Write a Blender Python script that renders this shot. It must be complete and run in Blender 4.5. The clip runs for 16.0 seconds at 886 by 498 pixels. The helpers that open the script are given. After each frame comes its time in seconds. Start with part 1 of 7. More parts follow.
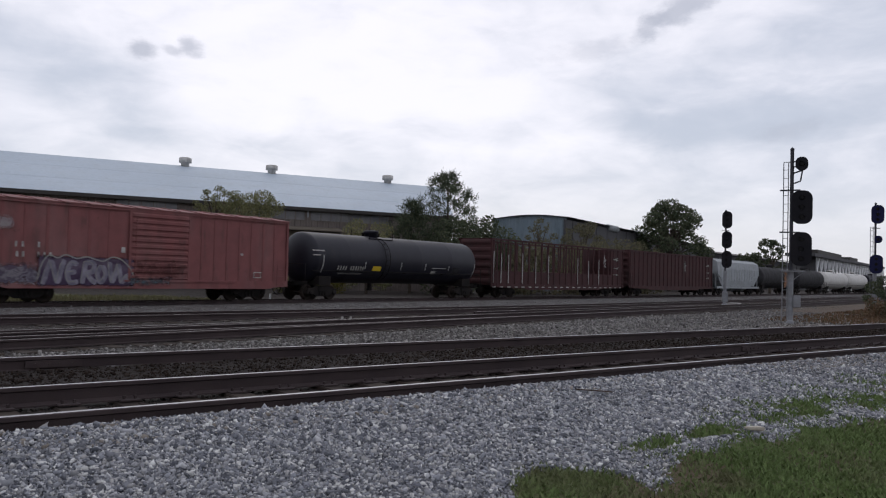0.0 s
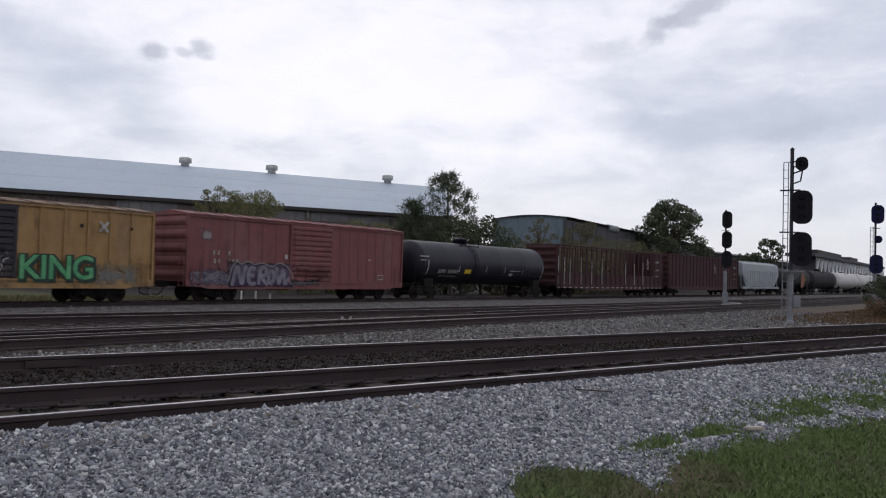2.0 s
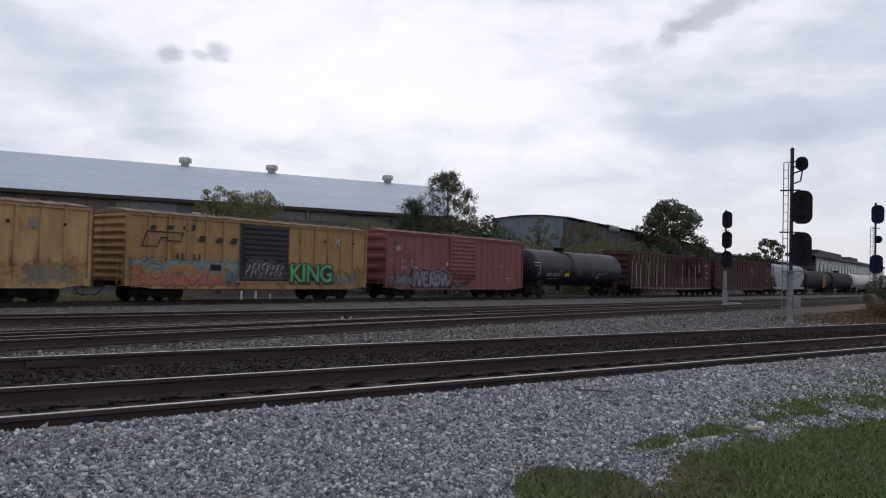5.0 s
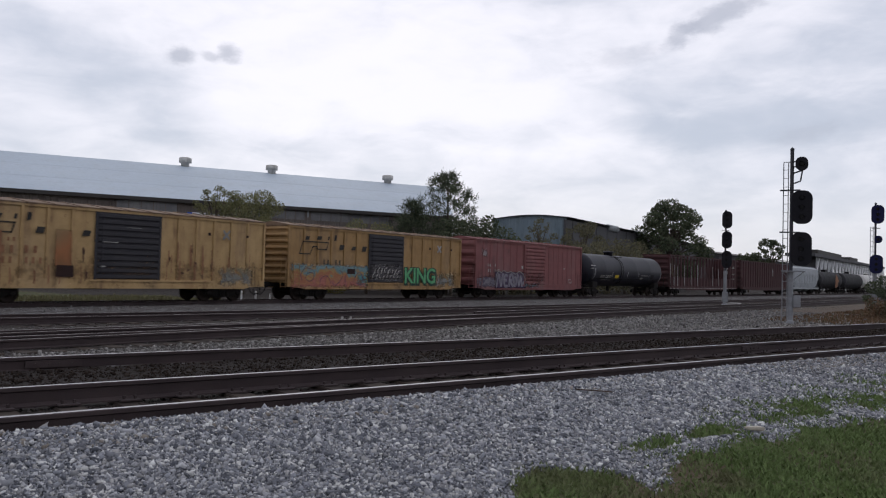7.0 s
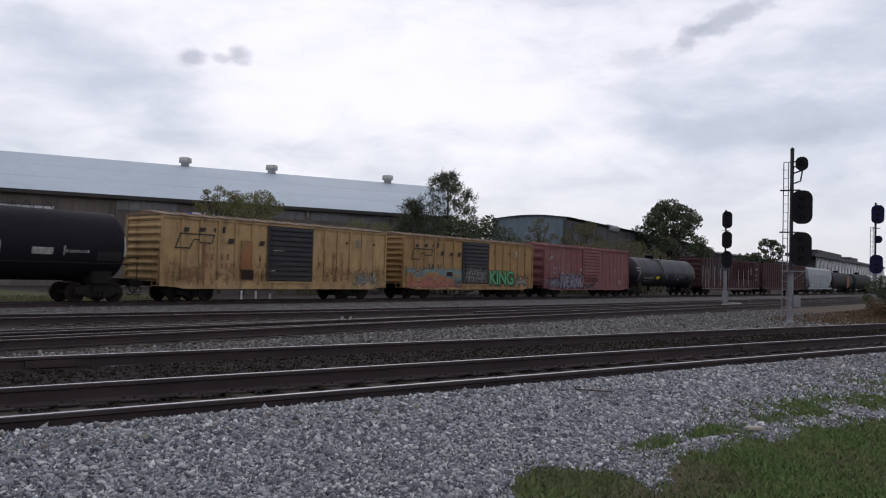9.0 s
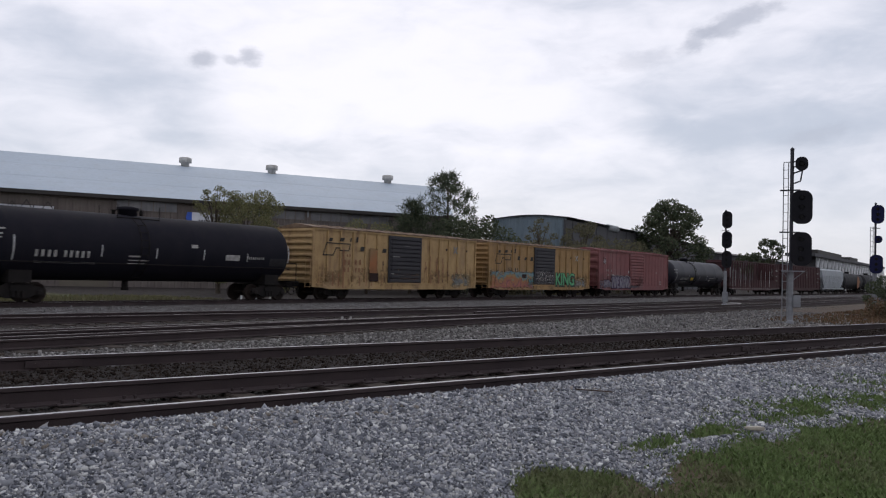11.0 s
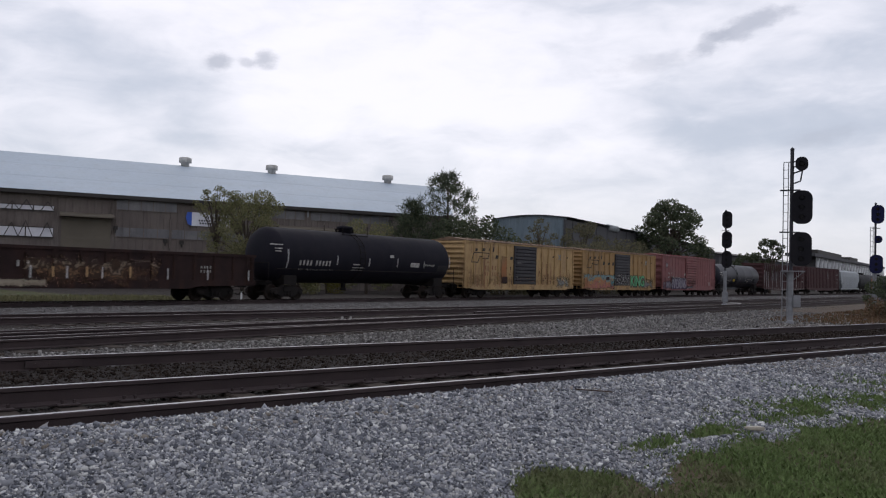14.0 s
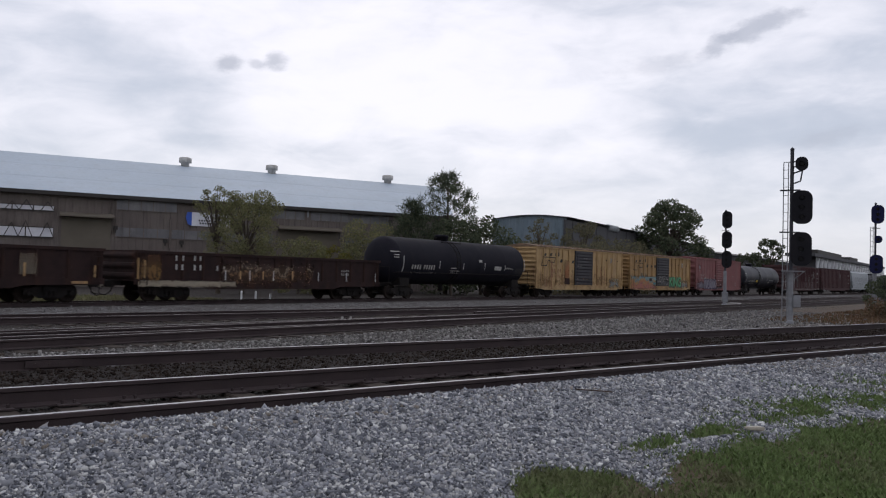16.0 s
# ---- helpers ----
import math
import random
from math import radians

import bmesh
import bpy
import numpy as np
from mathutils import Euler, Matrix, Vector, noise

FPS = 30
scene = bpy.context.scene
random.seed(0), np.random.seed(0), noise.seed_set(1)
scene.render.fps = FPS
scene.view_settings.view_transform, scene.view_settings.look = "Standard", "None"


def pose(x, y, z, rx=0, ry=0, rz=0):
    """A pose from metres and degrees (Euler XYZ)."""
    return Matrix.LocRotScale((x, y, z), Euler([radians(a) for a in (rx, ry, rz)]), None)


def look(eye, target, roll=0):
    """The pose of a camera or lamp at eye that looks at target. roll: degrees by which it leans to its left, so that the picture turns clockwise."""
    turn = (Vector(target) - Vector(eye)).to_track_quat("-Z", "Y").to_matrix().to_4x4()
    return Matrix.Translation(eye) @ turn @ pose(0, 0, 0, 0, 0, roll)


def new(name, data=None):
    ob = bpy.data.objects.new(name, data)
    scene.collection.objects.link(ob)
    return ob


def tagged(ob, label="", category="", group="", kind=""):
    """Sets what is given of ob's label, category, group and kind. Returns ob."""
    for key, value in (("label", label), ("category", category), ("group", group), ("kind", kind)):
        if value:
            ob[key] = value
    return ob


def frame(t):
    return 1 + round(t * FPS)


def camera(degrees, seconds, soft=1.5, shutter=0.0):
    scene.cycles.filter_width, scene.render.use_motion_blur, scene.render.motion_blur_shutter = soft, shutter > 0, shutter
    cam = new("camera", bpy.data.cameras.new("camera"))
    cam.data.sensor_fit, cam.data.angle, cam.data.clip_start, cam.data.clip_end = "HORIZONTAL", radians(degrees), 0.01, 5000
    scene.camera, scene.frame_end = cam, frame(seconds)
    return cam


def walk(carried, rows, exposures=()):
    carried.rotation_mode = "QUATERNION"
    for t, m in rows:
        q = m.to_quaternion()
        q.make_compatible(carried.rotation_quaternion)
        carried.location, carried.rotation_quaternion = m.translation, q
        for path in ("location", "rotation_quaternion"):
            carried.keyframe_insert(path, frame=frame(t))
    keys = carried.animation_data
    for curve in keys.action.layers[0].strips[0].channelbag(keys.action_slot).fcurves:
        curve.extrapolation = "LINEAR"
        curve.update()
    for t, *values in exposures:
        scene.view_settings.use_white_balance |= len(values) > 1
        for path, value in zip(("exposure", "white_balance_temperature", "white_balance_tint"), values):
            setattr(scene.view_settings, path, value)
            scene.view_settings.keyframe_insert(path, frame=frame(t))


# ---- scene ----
cam = camera(57.57, 16.0, soft=1.15, shutter=0.5)
EYE = Vector((0.0, 0.0, 1.632))
_yaw, _pitch = radians(37.80), radians(1.795)
AIM = EYE + Vector((math.cos(_yaw) * math.cos(_pitch), math.sin(_yaw) * math.cos(_pitch), math.sin(_pitch)))
walk(cam, [(0.0, look(EYE, AIM, 1.556)), (16.0, look(EYE, AIM, 1.556))],
     exposures=((0.0, 0.0), (16.0, 0.0)))

# ---- world, sun and the drifting cloud layer: a bright overcast day ----
SUN_AZ, SUN_EL = radians(44), radians(40)
CLOUD_LIGHT = 1.0
world = bpy.data.worlds.new("overcast_sky")
scene.world = world
world.use_nodes = True
_wn, _wl = world.node_tree.nodes, world.node_tree.links
_sky = _wn.new("ShaderNodeTexSky")
_sky.sky_type, _sky.sun_disc = "NISHITA", False
_sky.sun_elevation, _sky.sun_rotation = SUN_EL, math.pi / 2 - SUN_AZ
_wl.new(_sky.outputs[0], _wn["Background"].inputs[0])
_wn["Background"].inputs[1].default_value = 0.10
_sun = bpy.data.lights.new("sun", "SUN")
_sun.energy, _sun.angle, _sun.color = 2.0, radians(25), (1.0, 0.96, 0.9)
new("sun", _sun).matrix_world = look((math.cos(SUN_AZ) * math.cos(SUN_EL) * 50, math.sin(SUN_AZ) * math.cos(SUN_EL) * 50, 50 * math.sin(SUN_EL)), (0, 0, 0))


# ---- materials ----
class Nodes:
    """A short way to wire a node tree."""

    def __init__(self, name):
        self.m = bpy.data.materials.new(name)
        self.m.use_nodes = True
        self.t = self.m.node_tree
        self.p = self.t.nodes["Principled BSDF"]
        self.out = self.t.nodes["Material Output"]
        self.co = self.t.nodes.new("ShaderNodeTexCoord").outputs["Object"]

    def put(self, socket, value):
        if isinstance(value, bpy.types.NodeSocket):
            self.t.links.new(value, socket)
        elif value is not None:
            socket.default_value = value

    def turned(self, angle):
        mp = self.t.nodes.new("ShaderNodeMapping")
        mp.inputs["Rotation"].default_value = (0, 0, angle)
        self.put(mp.inputs[0], self.co)
        return mp.outputs[0]

    def noise(self, scale, detail=4, stretch=(1, 1, 1), rough=0.55, shift=(0, 0, 0), distort=0.0):
        mp = self.t.nodes.new("ShaderNodeMapping")
        mp.inputs["Scale"].default_value = stretch
        mp.inputs["Location"].default_value = shift
        self.put(mp.inputs[0], self.co)
        n = self.t.nodes.new("ShaderNodeTexNoise")
        n.inputs["Scale"].default_value, n.inputs["Detail"].default_value, n.inputs["Roughness"].default_value = scale, detail, rough
        n.inputs["Distortion"].default_value = distort
        self.put(n.inputs["Vector"], mp.outputs[0])
        return n.outputs["Fac"]

    def ramp(self, fac, lo, hi):
        r = self.t.nodes.new("ShaderNodeMapRange")
        r.interpolation_type = "SMOOTHSTEP"
        self.put(r.inputs[0], fac)
        r.inputs[1].default_value, r.inputs[2].default_value = lo, hi
        return r.outputs[0]

    def mix(self, fac, a, b, mode="MIX"):
        x = self.t.nodes.new("ShaderNodeMix")
        x.data_type, x.blend_type = "RGBA", mode
        for s, v in ((x.inputs[0], fac), (x.inputs[6], a), (x.inputs[7], b)):
            self.put(s, (*v, 1) if isinstance(v, tuple) and len(v) == 3 else v)
        return x.outputs[2]

    def math(self, op, a, b=None, c=None):
        x = self.t.nodes.new("ShaderNodeMath")
        x.operation = op
        for i, v in enumerate((a, b, c)):
            self.put(x.inputs[i], v)
        return x.outputs[0]

    def bump(self, height, strength, dist=0.02):
        b = self.t.nodes.new("ShaderNodeBump")
        b.inputs["Strength"].default_value, b.inputs["Distance"].default_value = strength, dist
        self.put(b.inputs["Height"], height)
        self.put(self.p.inputs["Normal"], b.outputs[0])

    def done(self, color, rough, metal=0.0):
        self.put(self.p.inputs["Base Color"], (*color, 1) if isinstance(color, tuple) else color)
        self.put(self.p.inputs["Roughness"], rough)
        self.put(self.p.inputs["Metallic"], metal)
        return self.m


def grainy(name, c1, c2, rough=0.75, metal=0.0, scale=1.5, fine=30.0, bump=0.15, dirt=None, dirt_amount=0.5, streak=True, spec=0.4):
    """Two tones of a surface, a fine grain, and dirt in upright streaks."""
    k = Nodes(name)
    col = k.mix(k.ramp(k.noise(scale), 0.3, 0.7), c1, c2)
    g = k.noise(fine, 3)
    col = k.mix(0.35, col, k.mix(g, (0.35, 0.35, 0.35), (0.75, 0.75, 0.75)), "OVERLAY")
    if dirt:
        s = k.noise(2.2, 5, (1, 1, 0.16) if streak else (1, 1, 1), 0.6, (3, 7, 1))
        blot = k.noise(0.9, 4, shift=(9, 1, 4))
        f = k.math("MULTIPLY", k.ramp(s, 0.62 - 0.25 * dirt_amount, 0.8), k.ramp(blot, 0.3, 0.65))
        col = k.mix(k.math("MULTIPLY", f, 0.9), col, dirt)
        specks = k.ramp(k.noise(7.0, 6, (1, 1, 0.6), 0.65, (2, 5, 8)), 0.60, 0.70)
        col = k.mix(k.math("MULTIPLY", specks, 0.55 * dirt_amount), col, dirt)
        if max(c1) > 0.1:
            fade = k.ramp(k.noise(0.55, 4, (1, 1, 0.5), 0.5, (5, 3, 2)), 0.42, 0.75)
            col = k.mix(k.math("MULTIPLY", fade, 0.22), col, k.mix(0.5, col, (0.3, 0.28, 0.26)))
    k.bump(g, bump)
    k.p.inputs["Specular IOR Level"].default_value = spec
    return k.done(col, k.math("ADD", k.math("MULTIPLY", g, 0.2), rough - 0.1), metal)


def random_tones(name, tones, rough=0.9, per_island=True, fine=60.0, spec=0.25, leaf=0.0):
    """A tone for each island of a mesh, or for each object."""
    k = Nodes(name)
    if per_island:
        r = k.t.nodes.new("ShaderNodeNewGeometry").outputs["Random Per Island"]
    else:
        r = k.t.nodes.new("ShaderNodeObjectInfo").outputs["Random"]
    cr = k.t.nodes.new("ShaderNodeValToRGB")
    while len(cr.color_ramp.elements) < len(tones):
        cr.color_ramp.elements.new(0.5)
    for i, tone in enumerate(tones):
        e = cr.color_ramp.elements[i]
        e.position, e.color = i / (len(tones) - 1), (*tone, 1)
    k.put(cr.inputs[0], r)
    g = k.noise(fine, 2)
    col = k.mix(0.4, cr.outputs[0], k.mix(g, (0.3, 0.3, 0.3), (0.75, 0.75, 0.75)), "OVERLAY")
    k.p.inputs["Specular IOR Level"].default_value = spec
    if leaf:
        lit = k.t.nodes.new("ShaderNodeBsdfTranslucent")
        both = k.t.nodes.new("ShaderNodeMixShader")
        k.put(lit.inputs[0], col)
        both.inputs[0].default_value = leaf
        k.put(both.inputs[1], k.p.outputs[0])
        k.put(both.inputs[2], lit.outputs[0])
        k.put(k.out.inputs[0], both.outputs[0])
    return k.done(col, rough)


YELLOW = grainy("faded_yellow_paint", (0.31, 0.19, 0.078), (0.255, 0.152, 0.06), 0.75, dirt=(0.085, 0.048, 0.028), dirt_amount=0.85)
YELLOW_WORN = grainy("rust_streaked_yellow_paint", (0.40, 0.27, 0.125), (0.32, 0.21, 0.095), 0.8, dirt=(0.12, 0.06, 0.035), dirt_amount=1.0)
RED = grainy("oxide_red_paint", (0.182, 0.062, 0.061), (0.15, 0.052, 0.052), 0.75, dirt=(0.06, 0.03, 0.029), dirt_amount=0.7)
RED_DARK = grainy("dull_brown_red_paint", (0.050, 0.016, 0.017), (0.036, 0.013, 0.014), 0.85, dirt=(0.02, 0.012, 0.011), dirt_amount=0.8)
BLACK_DOOR = grainy("black_door_paint", (0.016, 0.015, 0.02), (0.022, 0.02, 0.024), 0.6, dirt=(0.06, 0.05, 0.05), dirt_amount=0.25)
TANK_BLACK = grainy("black_tank_paint", (0.008, 0.008, 0.014), (0.011, 0.011, 0.018), 0.5, bump=0.03, dirt=(0.018, 0.016, 0.017), dirt_amount=0.3, spec=0.28)
TANK_MATT = grainy("sooty_black_tank_paint", (0.009, 0.009, 0.014), (0.012, 0.011, 0.016), 0.75, bump=0.05, dirt=(0.017, 0.015, 0.016), dirt_amount=0.3, spec=0.12)
TANK_GREY = grainy("sooty_grey_tank_paint", (0.036, 0.036, 0.04), (0.02, 0.019, 0.02), 0.8, dirt=(0.012, 0.011, 0.01), dirt_amount=0.7, spec=0.15)
TANK_WHITE = grainy("dusty_white_tank_paint", (0.5, 0.49, 0.47), (0.4, 0.39, 0.37), 0.6, dirt=(0.12, 0.1, 0.09), dirt_amount=0.6)
HOPPER_GREY = grainy("pale_grey_hopper_paint", (0.26, 0.28, 0.30), (0.21, 0.23, 0.24), 0.65, dirt=(0.10, 0.09, 0.085), dirt_amount=0.5)
GONDOLA_DARK = grainy("sooty_brown_gondola_paint", (0.02, 0.013, 0.013), (0.03, 0.018, 0.017), 0.9, dirt=(0.05, 0.024, 0.016), dirt_amount=0.8, spec=0.15)
TRUCK = grainy("greasy_cast_steel", (0.013, 0.012, 0.012), (0.020, 0.017, 0.016), 0.9, spec=0.12)
WHEEL = grainy("worn_wheel_steel", (0.016, 0.012, 0.01), (0.028, 0.02, 0.017), 0.8, 0.0, spec=0.15)
CHALK = grainy("chalky_white_stencil", (0.40, 0.39, 0.37), (0.22, 0.21, 0.20), 0.9, scale=5)
SILVER_STRIP = grainy("faded_reflective_strip", (0.42, 0.42, 0.42), (0.25, 0.25, 0.25), 0.6, scale=9)
AMBER_STRIP = grainy("amber_reflective_strip", (0.34, 0.21, 0.085), (0.2, 0.13, 0.07), 0.7, scale=5)
BLACK_MARK = grainy("black_stencil_paint", (0.014, 0.013, 0.013), (0.03, 0.026, 0.022), 0.8)
SPRAY_GREEN = grainy("green_spray_paint", (0.05, 0.25, 0.10), (0.12, 0.34, 0.16), 0.7, scale=4)
SPRAY_DARK = grainy("dark_spray_outline", (0.012, 0.03, 0.02), (0.02, 0.04, 0.03), 0.7)
SPRAY_VIOLET = grainy("violet_spray_paint", (0.038, 0.024, 0.052), (0.06, 0.04, 0.08), 0.8, scale=4)
SPRAY_LILAC = grainy("lilac_grey_spray_paint", (0.22, 0.205, 0.25), (0.10, 0.09, 0.125), 0.8, scale=2.5)
SPRAY_BLUE = grainy("washed_blue_spray_paint", (0.17, 0.175, 0.18), (0.22, 0.21, 0.19), 0.8, scale=3)


def sprayed(name, tones, x0, x1, z0, z1, soft=0.25, cover=0.95, swirl=1.4, ragged=1.1, rough=0.75, run=1.0):
    """Paint or stain in soft-edged bands of tone from z0 up to z1 that thins out towards its ragged rim."""
    k = Nodes(name)
    sep = k.t.nodes.new("ShaderNodeSeparateXYZ")
    k.put(sep.inputs[0], k.co)
    x, z = sep.outputs[0], sep.outputs[2]
    warp = k.math("SUBTRACT", k.noise(1.5, 3, (1, 1, run), 0.5, (3, 1, 8), 1.2), 0.5)
    fine = k.math("SUBTRACT", k.noise(5.0, 4, (1, 1, run), 0.6, (1, 2, 3), 0.8), 0.5)
    level = k.math("DIVIDE", k.math("SUBTRACT", z, z0), z1 - z0)
    level = k.math("ADD", level, k.math("ADD", k.math("MULTIPLY", warp, swirl), k.math("MULTIPLY", fine, swirl * 0.35)))
    cr = k.t.nodes.new("ShaderNodeValToRGB")
    while len(cr.color_ramp.elements) < len(tones):
        cr.color_ramp.elements.new(0.5)
    for i, tone in enumerate(tones):
        e = cr.color_ramp.elements[i]
        e.position, e.color = i / max(len(tones) - 1, 1), (*tone, 1)
    k.put(cr.inputs[0], level)
    rim = k.math("MINIMUM", k.math("MINIMUM", k.math("SUBTRACT", x, x0), k.math("SUBTRACT", x1, x)), k.math("MINIMUM", k.math("SUBTRACT", z, z0), k.math("SUBTRACT", z1, z)))
    rim = k.math("ADD", k.math("DIVIDE", rim, soft), k.math("MULTIPLY", k.math("ADD", warp, fine), ragged))
    alpha = k.math("MULTIPLY", k.ramp(rim, 0.1, 0.9), cover)
    k.put(k.p.inputs["Alpha"], alpha)
    k.p.inputs["Specular IOR Level"].default_value = 0.2
    return k.done(cr.outputs[0], rough)


PASTEL = sprayed("pastel_spray_paint", ((0.30, 0.10, 0.085), (0.37, 0.15, 0.12), (0.27, 0.10, 0.08), (0.33, 0.17, 0.085), (0.30, 0.11, 0.07), (0.34, 0.21, 0.085), (0.20, 0.18, 0.13), (0.12, 0.22, 0.24), (0.18, 0.25, 0.25), (0.07, 0.13, 0.16)), 0.1, 6.25, 0.62, 2.1, 0.3, 0.92, 1.35, 1.5)
PASTEL_SIDE = sprayed("blue_green_spray_paint", ((0.02, 0.05, 0.06), (0.06, 0.20, 0.22), (0.15, 0.28, 0.27)), 5.2, 6.3, 0.75, 1.7, 0.4, 0.65, 1.8, 2.0)
DOOR_CHALK = sprayed("chalky_door_scrawl", ((0.03, 0.028, 0.032), (0.22, 0.21, 0.21), (0.05, 0.045, 0.05), (0.26, 0.25, 0.25), (0.03, 0.03, 0.035)), 6.45, 9.2, 1.05, 2.3, 0.35, 0.5, 2.6, 2.0)
PRIMER = sprayed("streaked_orange_primer", ((0.20, 0.10, 0.05), (0.30, 0.13, 0.06), (0.24, 0.15, 0.08)), 4.5, 5.3, 1.5, 3.1, 0.12, 0.9, 1.2, 0.9, 0.9, 0.2)
FADED_BLUE = sprayed("washed_out_blue_patch", ((0.20, 0.19, 0.15), (0.17, 0.19, 0.19), (0.22, 0.23, 0.22), (0.26, 0.22, 0.14)), 12.6, 14.9, 0.62, 1.75, 0.6, 0.6, 1.5, 2.0)
GRIME = sprayed("rust_grime_low_on_the_side", ((0.07, 0.04, 0.026), (0.12, 0.066, 0.036), (0.19, 0.12, 0.06)), 0.1, 15.4, 0.62, 2.0, 1.0, 0.42, 1.1, 2.2, 0.95, 1.0)
WING = sprayed("grey_violet_spray_wing", ((0.04, 0.03, 0.05), (0.17, 0.16, 0.19), (0.06, 0.045, 0.075), (0.20, 0.19, 0.21), (0.08, 0.06, 0.09)), 0.05, 2.75, 0.66, 1.7, 0.35, 0.85, 2.4, 1.6)
VIOLET_HAZE = sprayed("dark_violet_spray_ground", ((0.035, 0.022, 0.045), (0.06, 0.04, 0.075), (0.10, 0.075, 0.11), (0.05, 0.032, 0.06)), 2.35, 6.75, 0.66, 2.02, 0.16, 0.97, 1.2, 0.8)
TAIL = sprayed("dark_blue_grey_spray_tail", ((0.03, 0.035, 0.05), (0.09, 0.11, 0.13), (0.03, 0.03, 0.04)), 6.3, 8.6, 0.66, 1.2, 0.35, 0.8, 1.6, 1.6)
SCUFF = sprayed("dark_door_scuff", ((0.07, 0.02, 0.02), (0.05, 0.018, 0.018)), 6.6, 9.4, 1.05, 1.95, 0.4, 0.4, 1.0, 2.8)
EMBLEM = sprayed("faded_white_emblem", ((0.22, 0.18, 0.18), (0.3, 0.27, 0.28), (0.2, 0.15, 0.16)), 0.65, 1.5, 2.85, 3.65, 0.45, 0.7, 1.0, 1.6)
G_RUST = sprayed("peeling_rust_and_pale_paint", ((0.20, 0.15, 0.11), (0.06, 0.03, 0.02), (0.10, 0.055, 0.032), (0.035, 0.02, 0.017), (0.15, 0.09, 0.05), (0.04, 0.022, 0.018), (0.20, 0.16, 0.12), (0.05, 0.03, 0.02)), 4.6, 10.8, 0.66, 2.05, 0.6, 0.8, 1.8, 3.2, 0.9, 0.9)
G_SILL = sprayed("worn_pale_sill_paint", ((0.16, 0.13, 0.10), (0.30, 0.26, 0.20), (0.22, 0.19, 0.15)), 0.1, 5.6, 0.66, 1.04, 0.1, 0.85, 1.2, 1.6, 0.9)
G_END = sprayed("amber_rust_end_paint", ((0.11, 0.055, 0.026), (0.17, 0.10, 0.04), (0.06, 0.03, 0.018)), 0.02, 1.35, 0.85, 2.2, 0.4, 0.8, 1.6, 3.4, 0.9, 0.5)
G_MARK = sprayed("faded_tan_lettering", ((0.12, 0.085, 0.06), (0.16, 0.14, 0.11), (0.10, 0.06, 0.04)), 9.0, 14.0, 0.8, 2.3, 0.3, 0.65, 1.5, 2.6, 0.9)
RUST_PATCH = grainy("dull_rust_patch", (0.24, 0.115, 0.06), (0.16, 0.075, 0.04), 0.9, scale=3)
ROOF_WORN = grainy("weathered_rusty_car_roof", (0.20, 0.135, 0.085), (0.12, 0.075, 0.05), 0.9, dirt=(0.07, 0.042, 0.03), dirt_amount=0.9)
RUST_DARK = grainy("old_dark_rust", (0.09, 0.045, 0.028), (0.05, 0.028, 0.02), 0.95, scale=4)
PLACARD = grainy("yellow_placard", (0.6, 0.42, 0.02), (0.5, 0.34, 0.02), 0.5, scale=9)
RAIL_SIDE = grainy("rusty_rail_side", (0.030, 0.021, 0.022), (0.044, 0.031, 0.031), 0.9, fine=60)
RAIL_TOP = grainy("worn_bright_rail_head", (0.42, 0.41, 0.42), (0.33, 0.32, 0.33), 0.38, 0.85, fine=60, bump=0.03)
RAIL_DULL = grainy("dull_yard_rail_head", (0.27, 0.25, 0.24), (0.16, 0.145, 0.14), 0.5, 0.4, fine=60, bump=0.03)
TIE = random_tones("weathered_creosote_tie", ((0.028, 0.02, 0.017), (0.05, 0.04, 0.034), (0.035, 0.024, 0.018)), 0.95, False, 25)
STONES = random_tones("crushed_grey_ballast", ((0.050, 0.054, 0.066), (0.29, 0.30, 0.33), (0.105, 0.11, 0.13), (0.42, 0.425, 0.44), (0.20, 0.205, 0.222), (0.070, 0.075, 0.09), (0.34, 0.335, 0.33), (0.64, 0.64, 0.63)), spec=0.15)
STONES_TAN = random_tones("rust_tinted_ballast", ((0.10, 0.085, 0.07), (0.26, 0.235, 0.21), (0.16, 0.14, 0.12), (0.34, 0.32, 0.29)))
STONES_MID = random_tones("warm_grey_ballast", ((0.035, 0.032, 0.031), (0.22, 0.21, 0.20), (0.08, 0.075, 0.072), (0.29, 0.28, 0.265), (0.14, 0.132, 0.125), (0.05, 0.046, 0.044), (0.34, 0.325, 0.31)), spec=0.08)
STONES_SOOT = random_tones("sooty_brown_ballast", ((0.012, 0.009, 0.008), (0.026, 0.019, 0.016), (0.045, 0.036, 0.031), (0.018, 0.014, 0.012)), spec=0.02)
STONES_BROWN = random_tones("stained_brown_ballast", ((0.022, 0.016, 0.014), (0.05, 0.04, 0.035), (0.09, 0.08, 0.075), (0.03, 0.024, 0.02)), spec=0.05)
STONES_DULL = random_tones("dusty_grey_ballast", ((0.065, 0.061, 0.061), (0.15, 0.145, 0.145), (0.10, 0.096, 0.096), (0.22, 0.215, 0.21), (0.075, 0.07, 0.068)))
OLIVE_GRASS = random_tones("rough_olive_grass", ((0.11, 0.105, 0.05), (0.17, 0.16, 0.085), (0.09, 0.085, 0.045)), 0.9)
ROOF_TIN = grainy("pale_galvanised_roofing", (0.376, 0.434, 0.497), (0.336, 0.394, 0.457), 0.65, 0.0, scale=0.12, fine=3, bump=0.02, dirt=(0.29, 0.34, 0.39), dirt_amount=0.5)
